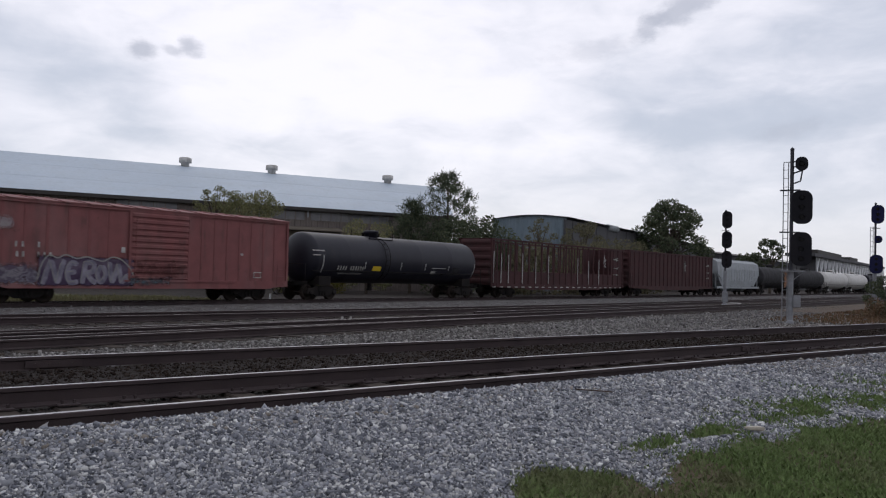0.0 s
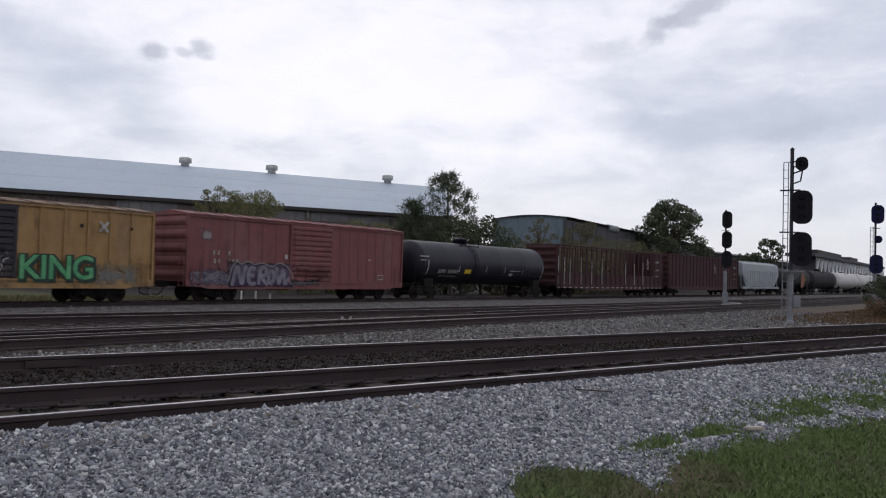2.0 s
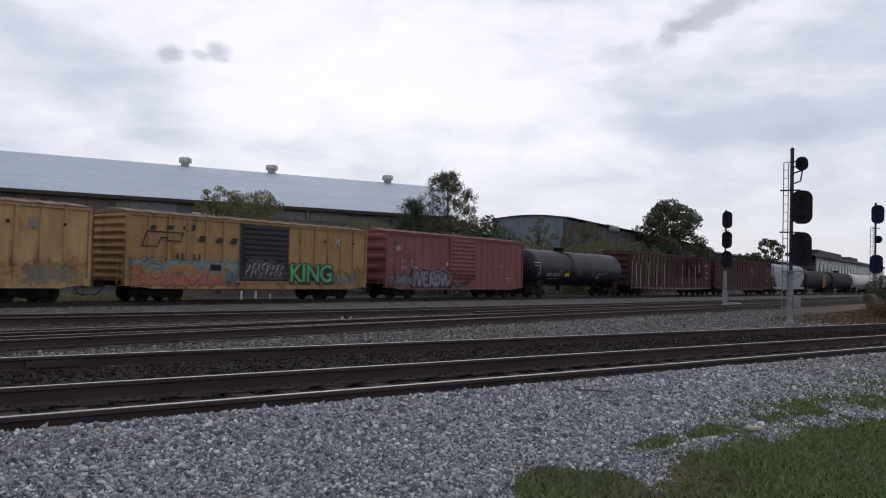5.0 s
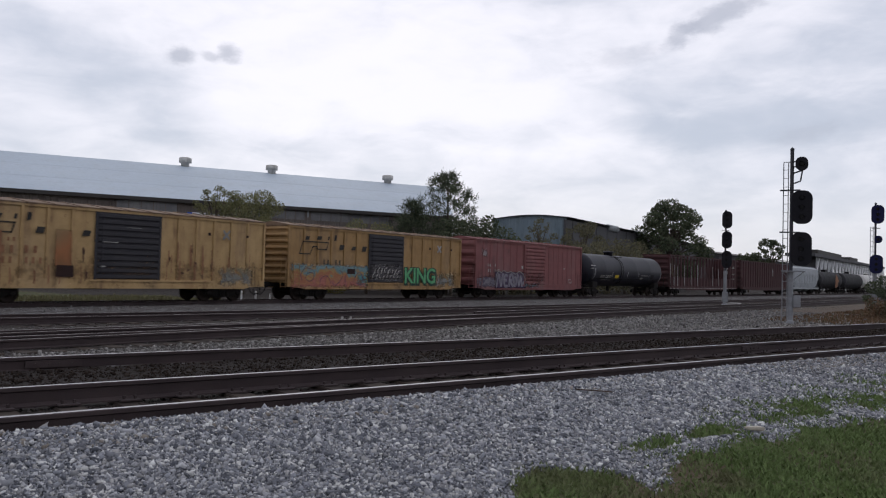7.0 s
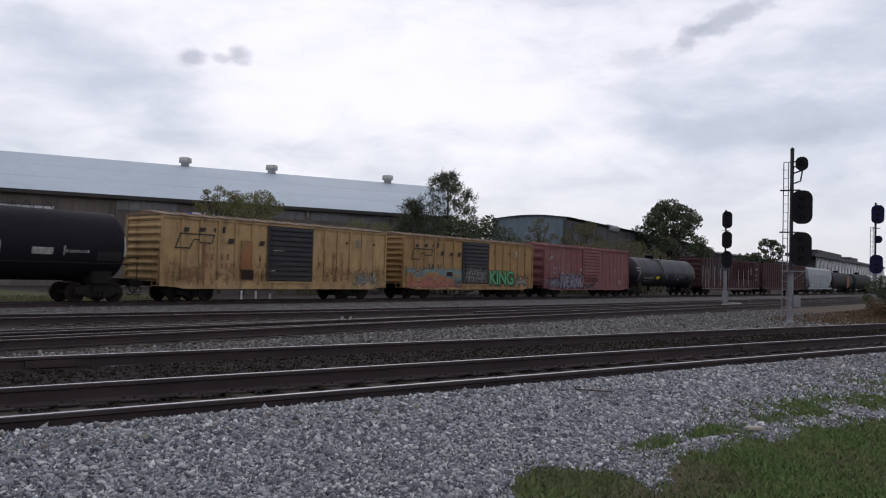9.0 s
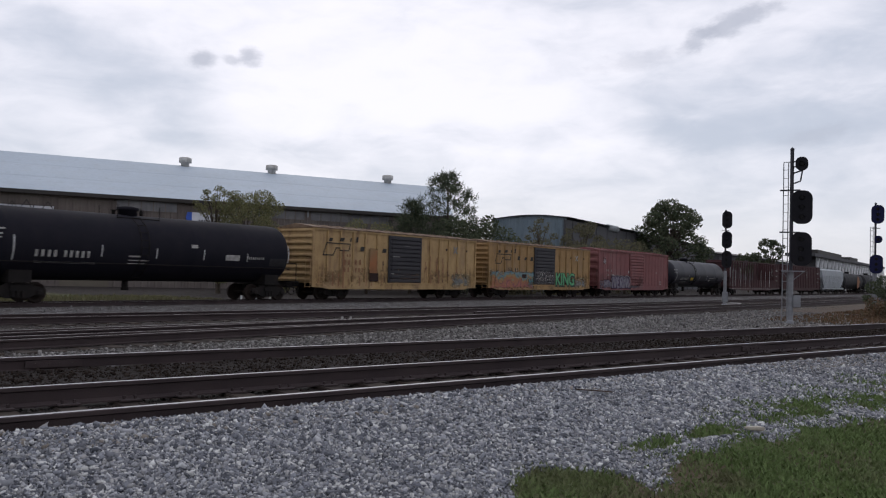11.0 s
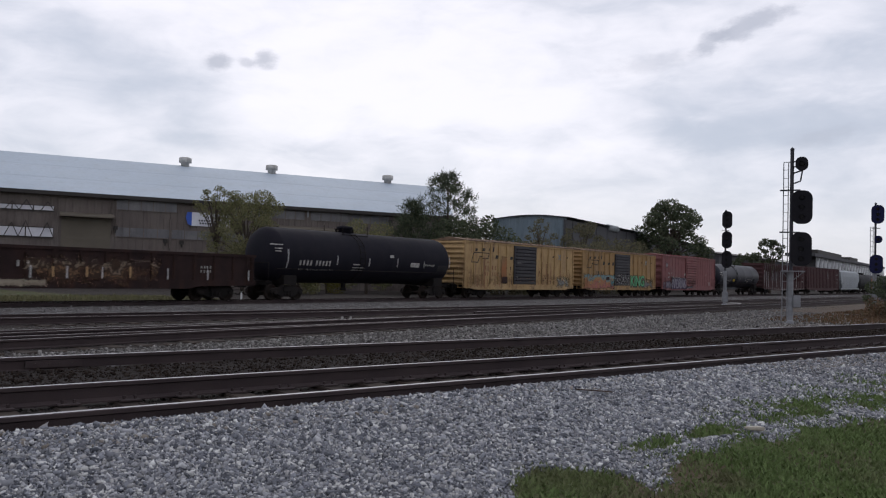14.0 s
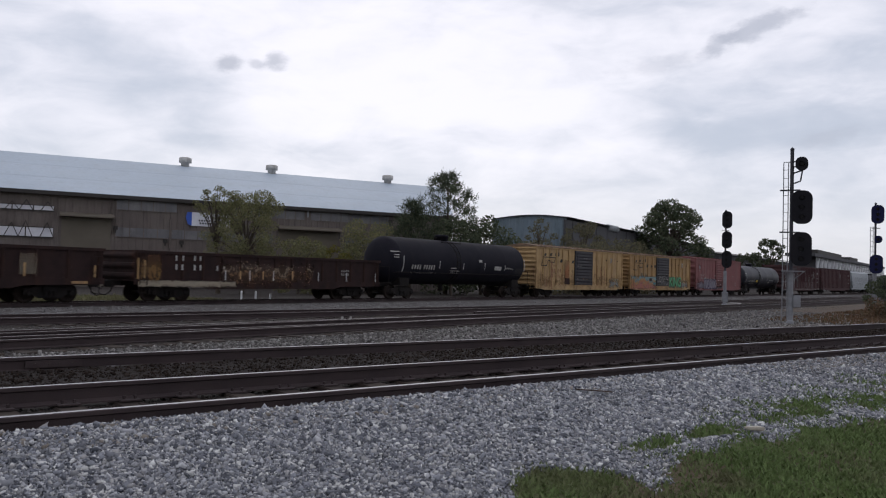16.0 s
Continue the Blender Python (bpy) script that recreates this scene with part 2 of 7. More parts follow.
FACTORY_WALL = grainy("grimy_brown_grey_siding", (0.134, 0.111, 0.100), (0.105, 0.088, 0.081), 0.85, scale=0.3, fine=6, dirt=(0.06, 0.05, 0.046), dirt_amount=0.6)
FACTORY_DOOR = grainy("drab_door_panel", (0.13, 0.112, 0.088), (0.112, 0.097, 0.077), 0.85, scale=0.5, fine=8)
FACTORY_TRIM = grainy("dark_gutter_metal", (0.025, 0.022, 0.02), (0.035, 0.03, 0.028), 0.7, scale=0.5)
# opaque white: the daylight showing through the left windows, put into the colour
DAYLIGHT_PANE = grainy("daylight_white_pane", (0.62, 0.62, 0.66), (0.5, 0.5, 0.55), 0.4, scale=0.7, bump=0.0)
DIRTY_PANE = grainy("grimy_wired_glass", (0.10, 0.10, 0.108), (0.15, 0.145, 0.15), 0.35, scale=0.6, fine=5, bump=0.02, dirt=(0.05, 0.045, 0.042), dirt_amount=0.8)
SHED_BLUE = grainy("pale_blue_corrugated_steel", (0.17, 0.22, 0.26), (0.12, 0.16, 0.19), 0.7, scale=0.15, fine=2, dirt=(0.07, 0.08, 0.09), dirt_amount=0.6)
# plain dark grey for the flank, roofs, warehouse, gallery and sign bars
SHED_DARK = grainy("dark_shed_steel", (0.05, 0.05, 0.055), (0.065, 0.065, 0.07), 0.8, scale=0.1, fine=2)
WHITE_STEEL = grainy("white_painted_steel", (0.6, 0.61, 0.62), (0.5, 0.51, 0.52), 0.6)
SIGN_WHITE = grainy("white_sign_face", (0.6, 0.61, 0.65), (0.54, 0.55, 0.6), 0.5, bump=0.0)
SIGN_BLUE = grainy("blue_sign_end", (0.03, 0.09, 0.42), (0.03, 0.08, 0.36), 0.5, bump=0.0)
SIGNAL_BLACK = grainy("matt_black_signal_paint", (0.013, 0.013, 0.016), (0.018, 0.017, 0.020), 0.9, spec=0.1)
SIGNAL_NAVY = grainy("faded_navy_signal_paint", (0.012, 0.013, 0.040), (0.016, 0.017, 0.050), 0.9, spec=0.1)
SIGNAL_POLE = grainy("dark_weathered_mast_paint", (0.02, 0.02, 0.028), (0.03, 0.03, 0.038), 0.7)
SIGNAL_SILVER = grainy("dull_aluminium_paint", (0.20, 0.205, 0.22), (0.14, 0.145, 0.155), 0.65, scale=4)
CONCRETE = grainy("grey_concrete", (0.3, 0.29, 0.28), (0.22, 0.21, 0.2), 0.9, scale=3)
BARK = grainy("grey_brown_bark", (0.05, 0.04, 0.03), (0.075, 0.06, 0.048), 0.95, scale=4)
LENS = grainy("unlit_dark_lens", (0.012, 0.012, 0.013), (0.014, 0.013, 0.013), 0.9, spec=0.1)
LEAF_OLIVE = random_tones("olive_autumn_leaves", ((0.145, 0.15, 0.072), (0.20, 0.195, 0.09), (0.105, 0.112, 0.06), (0.24, 0.215, 0.105)), 0.8, leaf=0.4)
LEAF_DULL = random_tones("dull_brown_olive_leaves", ((0.11, 0.104, 0.066), (0.15, 0.138, 0.082), (0.085, 0.084, 0.058), (0.175, 0.155, 0.09)), 0.85, leaf=0.4)
LEAF_PINE = random_tones("dark_pine_needles", ((0.055, 0.070, 0.046), (0.080, 0.096, 0.058), (0.038, 0.052, 0.036), (0.12, 0.13, 0.075)), 0.8, leaf=0.4)
LEAF_DARK = random_tones("dark_green_leaves", ((0.064, 0.080, 0.050), (0.092, 0.108, 0.062), (0.046, 0.060, 0.040), (0.12, 0.13, 0.075)), 0.8, leaf=0.4)
LEAF_YELLOW = random_tones("yellowing_leaves", ((0.12, 0.11, 0.02), (0.16, 0.14, 0.03), (0.07, 0.075, 0.02)), 0.8, leaf=0.4)


def grass_material():
    """Short blades, green in drifts and brown where the sward is thin."""
    k = Nodes("patchy_green_grass_blades")
    r = k.t.nodes.new("ShaderNodeNewGeometry").outputs["Random Per Island"]
    green = k.mix(r, (0.098, 0.142, 0.050), (0.135, 0.185, 0.068))
    brown = k.mix(r, (0.110, 0.108, 0.055), (0.15, 0.14, 0.085))
    drift = k.ramp(k.math("ADD", k.noise(0.7, 3, shift=(4.2, 1.3, 0)), k.math("MULTIPLY", r, 0.05)), 0.52, 0.72)
    k.p.inputs["Specular IOR Level"].default_value = 0.2
    return k.done(k.mix(k.math("MULTIPLY", drift, 0.8), green, brown), 0.9)


GRASS = grass_material()
GRASS_DRY = random_tones("dry_rusty_grass", ((0.12, 0.07, 0.04), (0.15, 0.09, 0.052), (0.08, 0.05, 0.032), (0.09, 0.08, 0.042)), 0.9)
PAPER = grainy("soiled_white_card", (0.40, 0.37, 0.31), (0.28, 0.25, 0.2), 0.85)
RUST_STEEL = grainy("rusty_flat_steel", (0.05, 0.03, 0.022), (0.035, 0.022, 0.018), 0.9)


def cloud_material():
    """A mottled overcast: soft lumps laid out by bearing and height above the horizon, in degrees."""
    k = Nodes("thin_overcast_cloud")
    sep = k.t.nodes.new("ShaderNodeSeparateXYZ")
    k.put(sep.inputs[0], k.co)
    x, y, z = sep.outputs[0], sep.outputs[1], sep.outputs[2]
    far = k.math("SQRT", k.math("ADD", k.math("MULTIPLY", x, x), k.math("MULTIPLY", y, y)))
    az = k.math("MULTIPLY", k.math("ARCTAN2", y, x), 57.2958)
    el = k.math("MULTIPLY", k.math("ARCTAN2", z, far), 57.2958)
    comb = k.t.nodes.new("ShaderNodeCombineXYZ")
    k.put(comb.inputs[0], az)
    k.put(comb.inputs[1], el)
    k.co = comb.outputs[0]
    ragged = k.noise(0.75, 5, (0.7, 1.3, 1), 0.6)
    tatter = k.noise(0.3, 4, (0.6, 1.5, 1), 0.55, (11, 4, 0), 0.6)

    def blob(ca, ce, ra, re, turn, soft, jitter):
        c, s_ = math.cos(radians(turn)), math.sin(radians(turn))
        da, de = k.math("SUBTRACT", az, ca), k.math("SUBTRACT", el, ce)
        a = k.math("DIVIDE", k.math("ADD", k.math("MULTIPLY", da, c), k.math("MULTIPLY", de, s_)), ra)
        b = k.math("DIVIDE", k.math("SUBTRACT", k.math("MULTIPLY", de, c), k.math("MULTIPLY", da, s_)), re)
        r = k.math("SQRT", k.math("ADD", k.math("MULTIPLY", a, a), k.math("MULTIPLY", b, b)))
        r = k.math("ADD", r, k.math("MULTIPLY", k.math("SUBTRACT", ragged if ra < 3.2 else tatter, 0.5), jitter))
        return k.math("SUBTRACT", 1.0, k.ramp(r, 1.0 - soft, 1.0 + soft))

    broad = k.noise(0.085, 5, (0.8, 1.9, 1), 0.5, (2.3, 1.2, 0), 0.8)
    lumps_ = k.noise(0.24, 5, (0.75, 1.7, 1), 0.55, (7.0, 2.0, 0), 0.5)
    wisps = k.noise(0.8, 4, (0.45, 1.5, 1), 0.5, (1.0, 6.0, 0), 0.4)
    f = k.math("ADD", 0.60, k.math("MULTIPLY", k.math("SUBTRACT", broad, 0.5), 0.9))
    f = k.math("ADD", f, k.math("MULTIPLY", k.math("SUBTRACT", lumps_, 0.5), 0.85))
    f = k.math("ADD", f, k.math("MULTIPLY", k.math("SUBTRACT", wisps, 0.5), 0.22))
    for ca, ce, ra, re, turn, lift in ((47, 14.5, 15, 5.5, -4, 0.42), (33, 11.0, 8, 2.6, 0, 0.28), (58, 18.5, 7, 2.5, 0, 0.2)):
        f = k.math("ADD", f, k.math("MULTIPLY", blob(ca, ce, ra, re, turn, 0.8, 0.9), lift))
    for ca, ce, ra, re, turn, depth in ((63, 12.2, 7, 1.9, 22, 0.42), (17, 11.2, 9.5, 2.0, 3, 0.42), (24.3, 10.4, 3.4, 1.1, 6, 0.32), (9, 17, 5, 2.6, 0, 0.28), (36, 10.2, 4.5, 0.9, 0, 0.2), (51, 8.2, 7, 1.0, 8, 0.16), (20, 14.6, 5, 0.9, -8, 0.15)):
        f = k.math("SUBTRACT", f, k.math("MULTIPLY", blob(ca, ce, ra, re, turn, 0.75, 1.1), depth))
    col = k.mix(k.ramp(f, 0.02, 1.12), (0.56, 0.60, 0.71), (1.0, 0.98, 1.06))
    col = k.mix(k.math("MULTIPLY", k.math("SUBTRACT", 1.0, k.ramp(el, 1.0, 8.0)), 0.65), col, (0.74, 0.755, 0.83))
    dark = (0.44, 0.46, 0.55)
    for ca, ce, ra, re, turn, depth in ((58.9, 14.25, 0.85, 0.5, 0, 0.75), (55.7, 14.7, 0.8, 0.55, 8, 0.7), (56.9, 14.4, 0.6, 0.3, 20, 0.5), (21.4, 18.2, 2.5, 0.8, -24, 0.7), (23.6, 17.2, 1.3, 0.55, -30, 0.5), (27.4, 15.8, 2.6, 0.6, -6, 0.32), (14.7, 9.95, 1.9, 0.55, -8, 0.4)):
        col = k.mix(k.math("MULTIPLY", blob(ca, ce, ra, re, turn, 0.6, 2.2), depth), col, dark)
    em = k.t.nodes.new("ShaderNodeEmission")
    k.put(em.inputs[0], col)
    em.inputs[1].default_value = CLOUD_LIGHT
    tr = k.t.nodes.new("ShaderNodeBsdfTransparent")
    mx = k.t.nodes.new("ShaderNodeMixShader")
    mx.inputs[0].default_value = 0.88
    k.put(mx.inputs[1], tr.outputs[0])
    k.put(mx.inputs[2], em.outputs[0])
    k.put(k.out.inputs[0], mx.outputs[0])
    k.m.cycles.emission_sampling = "NONE"
    return k.m


def ground_material():
    k = Nodes("yard_ground")
    at = k.t.nodes.new("ShaderNodeAttribute")
    at.attribute_name = "cover"
    sep = k.t.nodes.new("ShaderNodeSeparateColor")
    k.put(sep.inputs[0], at.outputs["Color"])
    grass, soil, dry = sep.outputs[0], sep.outputs[1], sep.outputs[2]
    vo = k.t.nodes.new("ShaderNodeTexVoronoi")
    vo.inputs["Scale"].default_value = 19.0
    k.put(vo.inputs["Vector"], k.co)
    bw = k.t.nodes.new("ShaderNodeSeparateColor")
    k.put(bw.inputs[0], vo.outputs["Color"])
    tone = k.mix(k.ramp(bw.outputs[0], 0.1, 0.9), (0.035, 0.035, 0.04), (0.25, 0.25, 0.26))
    tone = k.mix(k.ramp(k.noise(0.35, 5), 0.35, 0.7), tone, k.mix(0.6, tone, (0.12, 0.11, 0.105)))
    fine, patch = k.noise(26, 4), k.noise(1.1, 5)
    soil_c = k.mix(fine, (0.012, 0.010, 0.009), (0.050, 0.041, 0.037))
    soil_c = k.mix(k.ramp(patch, 0.5, 0.72), soil_c, (0.036, 0.031, 0.026))
    soil_c = k.mix(k.ramp(soil, 1.1, 1.5), soil_c, k.mix(fine, (0.010, 0.008, 0.007), (0.024, 0.018, 0.016)))
    edge = k.noise(3.5, 5)
    col = k.mix(k.ramp(k.math("ADD", soil, k.math("MULTIPLY", k.math("SUBTRACT", edge, 0.5), 0.9)), 0.35, 0.65), tone, soil_c)
    green = k.mix(fine, (0.035, 0.048, 0.016), (0.085, 0.10, 0.035))
    green = k.mix(k.ramp(patch, 0.44, 0.62), green, (0.085, 0.066, 0.042))
    col = k.mix(k.ramp(k.math("ADD", grass, k.math("MULTIPLY", k.math("SUBTRACT", edge, 0.5), 0.8)), 0.4, 0.62), col, green)
    straw = k.mix(fine, (0.055, 0.043, 0.034), (0.11, 0.083, 0.062))
    col = k.mix(k.ramp(k.math("ADD", dry, k.math("MULTIPLY", k.math("SUBTRACT", edge, 0.5), 0.8)), 0.35, 0.75), col, straw)
    k.bump(k.math("ADD", vo.outputs["Distance"], fine), 0.7, 0.03)
    k.p.inputs["Specular IOR Level"].default_value = 0.2
    return k.done(col, 0.95)


CLOUD = cloud_material()
GROUND = ground_material()


# ---- mesh helpers ----
def box(bm, x0, x1, y0, y1, z0, z1, m=None):
    v = [bm.verts.new((x, y, z)) for x in (x0, x1) for y in (y0, y1) for z in (z0, z1)]
    if m is not None:
        for q in v:
            q.co = m @ q.co
    for f in ((0, 1, 3, 2), (4, 6, 7, 5), (0, 4, 5, 1), (2, 3, 7, 6), (0, 2, 6, 4), (1, 5, 7, 3)):
        bm.faces.new([v[i] for i in f])


def tube(bm, a, b, r0, r1=None, n=8):
    a, b = Vector(a), Vector(b)
    r1 = r0 if r1 is None else r1
    q = (b - a).to_track_quat("Z", "Y")
    rings = [[bm.verts.new(p + q @ Vector((r * math.cos(i * math.tau / n), r * math.sin(i * math.tau / n), 0))) for i in range(n)] for p, r in ((a, r0), (b, r1))]
    for i in range(n):
        bm.faces.new((rings[0][i], rings[0][(i + 1) % n], rings[1][(i + 1) % n], rings[1][i]))
    bm.faces.new(rings[0][::-1])
    bm.faces.new(rings[1])


def pipe(bm, pts, r, n=6):
    for a, b in zip(pts, pts[1:]):
        tube(bm, a, b, r, n=n)


def lathe(bm, profile, axis_m, n=20):
    """Turns (radius, along) pairs about the z axis of axis_m."""
    rings = []
    for r, h in profile:
        rings.append([bm.verts.new(axis_m @ Vector((max(r, 1e-4) * math.cos(i * math.tau / n), max(r, 1e-4) * math.sin(i * math.tau / n), h))) for i in range(n)])
    for a, b in zip(rings, rings[1:]):
        for i in range(n):
            f = bm.faces.new((a[i], a[(i + 1) % n], b[(i + 1) % n], b[i]))
            f.smooth = True
    bm.faces.new(rings[0][::-1])
    bm.faces.new(rings[-1])


def prism(bm, poly, y0, y1):
    """A polygon of (x, z), made thick from y0 to y1."""
    a = [bm.verts.new((x, y0, z)) for x, z in poly]
    b = [bm.verts.new((x, y1, z)) for x, z in poly]
    n = len(poly)
    bm.faces.new(a)
    bm.faces.new(b[::-1])
    for i in range(n):
        bm.faces.new((a[i], b[i], b[(i + 1) % n], a[(i + 1) % n]))


def mesh_of(name, bm, *mats):
    bmesh.ops.recalc_face_normals(bm, faces=bm.faces)
    me = bpy.data.meshes.new(name)
    bm.to_mesh(me)
    bm.free()
    for m in mats:
        me.materials.append(m)
    return me


def part(name, bm, material, parent, label=""):
    """Links a bmesh, or a mesh that is shared, as one object under a thing."""
    me = mesh_of(name, bm, material) if isinstance(bm, bmesh.types.BMesh) else bm
    ob = new(name, me)
    ob.parent = parent
    return tagged(ob, label)


def thing(name, label, category, m=None, group="", kind=""):
    ob = tagged(new(name), label, category, group, kind)
    ob.empty_display_size = 0.2
    ob.matrix_world = m or Matrix.Identity(4)
    return ob


def thing_mesh(name, bm, material, label, category, m=None, group="", kind=""):
    me = mesh_of(name, bm, material) if isinstance(bm, bmesh.types.BMesh) else bm
    ob = tagged(new(name, me), label, category, group, kind)
    ob.matrix_world = m or Matrix.Identity(4)
    return ob


def raw_mesh(name, verts, faces_n, material):
    """A large mesh from arrays: verts (n, 3), and faces as an (m, k) index array."""
    me = bpy.data.meshes.new(name)
    m, k = faces_n.shape
    me.vertices.add(len(verts))
    me.vertices.foreach_set("co", np.asarray(verts, np.float32).ravel())
    me.loops.add(m * k)
    me.loops.foreach_set("vertex_index", faces_n.astype(np.int32).ravel())
    me.polygons.add(m)
    me.polygons.foreach_set("loop_start", np.arange(0, m * k, k, dtype=np.int32))
    me.update(calc_edges=True)
    me.materials.append(material)
    return me


def lettering(word, size, offset=0.0, spacing=1.0):
    """A word as a thin upright mesh that faces -y."""
    cu = bpy.data.curves.new("word", "FONT")
    cu.body, cu.size, cu.extrude, cu.offset, cu.space_character = word, size, 0.004, offset, spacing
    ob = new("word", cu)
    bpy.context.view_layer.update()
    me = bpy.data.meshes.new_from_object(ob.evaluated_get(bpy.context.evaluated_depsgraph_get()))
    bpy.data.objects.remove(ob)
    me.transform(pose(0, 0, 0, 90))
    return me


def ribbon(bm, pts, w, y):
    """A flat brush stroke along (x, z) points on the plane y, with rounded ends."""
    P = [Vector((a, b)) for a, b in pts]
    dense = []
    for i in range(len(P) - 1):
        p0, p1, p2, p3 = P[max(i - 1, 0)], P[i], P[i + 1], P[min(i + 2, len(P) - 1)]
        for s in range(6):
            t = s / 6
            dense.append(0.5 * ((2 * p1) + (p2 - p0) * t + (2 * p0 - 5 * p1 + 4 * p2 - p3) * t * t + (3 * p1 - p0 - 3 * p2 + p3) * t ** 3))
    dense.append(P[-1])
    left, right = [], []
    for i, p in enumerate(dense):
        d = (dense[min(i + 1, len(dense) - 1)] - dense[max(i - 1, 0)]).normalized()
        e = min(i, len(dense) - 1 - i)
        h = w / 2 * (1 if e > 1 else (0.55, 0.85)[e])
        nrm = Vector((-d.y, d.x)) * h
        left.append(bm.verts.new((p.x + nrm.x, y, p.y + nrm.y)))
        right.append(bm.verts.new((p.x - nrm.x, y, p.y - nrm.y)))
    for i in range(len(dense) - 1):
        bm.faces.new((left[i], left[i + 1], right[i + 1], right[i]))


def splotch(bm, cx, cz, rx, rz, y, rng, n=22, rough=0.25):
    pts = []
    ph = [rng.uniform(0, 6.3) for _ in range(4)]
    for i in range(n):
        a = i * math.tau / n
        k = 1 + rough * (0.5 * math.sin(3 * a + ph[0]) + 0.4 * math.sin(5 * a + ph[1]) + 0.3 * math.sin(8 * a + ph[2]))
        pts.append(bm.verts.new((cx + rx * k * math.cos(a), y, cz + rz * k * math.sin(a))))
    bm.faces.new(pts)

# ---- sky backdrop and ground ----
def cloud_layer():
    n, radii = 72, [0, 400, 900, 1500, 2200, 2700, 3200, 3700, 4200, 4700]
    bm = bmesh.new()
    rings = []
    for r in radii:
        f = min(max((r - 2200) / 2500, 0), 1)
        z = 402 - 440 * f * f * (3 - 2 * f)
        rings.append([bm.verts.new((r * math.cos(i * math.tau / n), r * math.sin(i * math.tau / n), z)) for i in range(n)] if r else [bm.verts.new((0, 0, z))])
    for i in range(n):
        bm.faces.new((rings[0][0], rings[1][i], rings[1][(i + 1) % n]))
    for a, b in zip(rings[1:], rings[2:]):
        for i in range(n):
            bm.faces.new((a[i], b[i], b[(i + 1) % n], a[(i + 1) % n]))
    return thing_mesh("backdrop", bm, CLOUD, "thin bright overcast with small grey scraps of cloud", "sky", kind="structure")


CLOUDS = cloud_layer()

TN, TU = Vector((0.2325, 0.9726)), Vector((0.9726, -0.2325))   # across and along the near track
RAIL_A, RAIL_B, RAIL_C, NEAR_Z = 6.168, 7.603, 9.988, 0.58
FAR_Y, TRAIN_Y, MID_Z = 19.9, 34.41, 0.30


def steps(v, table):
    return np.interp(v, [a for a, _ in table], [b for _, b in table])


def ground_z(x, y):
    d = TN.x * x + TN.y * y
    near = steps(d, ((-40, 0.0), (2.4, 0.06), (4.2, 0.27), (5.5, 0.455), (5.85, 0.515), (6.03, 0.485), (6.3, 0.376), (7.45, 0.372), (8.35, 0.368), (8.6, 0.40), (9.8, 0.43), (10.8, 0.46), (13.2, 0.11), (15, 0.11)))
    far = steps(y, ((12.0, 0.11), (13.6, 0.10), (13.85, 0.085), (14.15, 0.112), (16.6, 0.112), (22, 0.095), (26, 0.08), (30.0, 0.0), (32.6, -0.14), (33.2, -0.17), (36, -0.17), (38, -0.3), (60, -0.35)))
    w = np.clip((d - 10.8) / 2.4, 0, 1)
    return near * (1 - w) + far * w


TURF_EDGE = ((-20, 2.5), (3.0, 2.9), (4.6, 3.32), (5.04, 3.62), (5.4, 3.80), (5.95, 3.86), (6.8, 3.90), (7.5, 3.90), (8.4, 3.83), (9.1, 3.78), (12, 3.9), (40, 4.2))   # along the track, and how far from it the grass reaches


def turf(x, y):
    """Above nought where grass grows beside the gravel."""
    a, d = TU.x * x + TU.y * y, TN.x * x + TN.y * y
    wob = np.vectorize(lambda p, q: noise.noise((p * 2.1, q * 2.1, 5.0)) * 0.26 + noise.noise((p * 6.3, q * 6.3, 2.0)) * 0.17)(x, y)
    out = (np.interp(a, [p for p, _ in TURF_EDGE], [q for _, q in TURF_EDGE]) - d) * 1.15
    for pa, pd, ra, rd, up in ((4.15, 3.64, 0.58, 0.40, 1.6), (5.7, 4.15, 0.38, 0.13, 0.6), (6.57, 4.17, 0.50, 0.13, 0.6), (8.78, 4.46, 0.8, 0.15, 0.16), (8.0, 4.21, 0.45, 0.12, 0.15), (10.1, 4.33, 1.0, 0.2, 0.12)):
        out = np.maximum(out, up * (1.0 - np.hypot((a - pa) / ra, (d - pd) / rd)))
    return np.clip(out, -1.5, 1.2) + wob


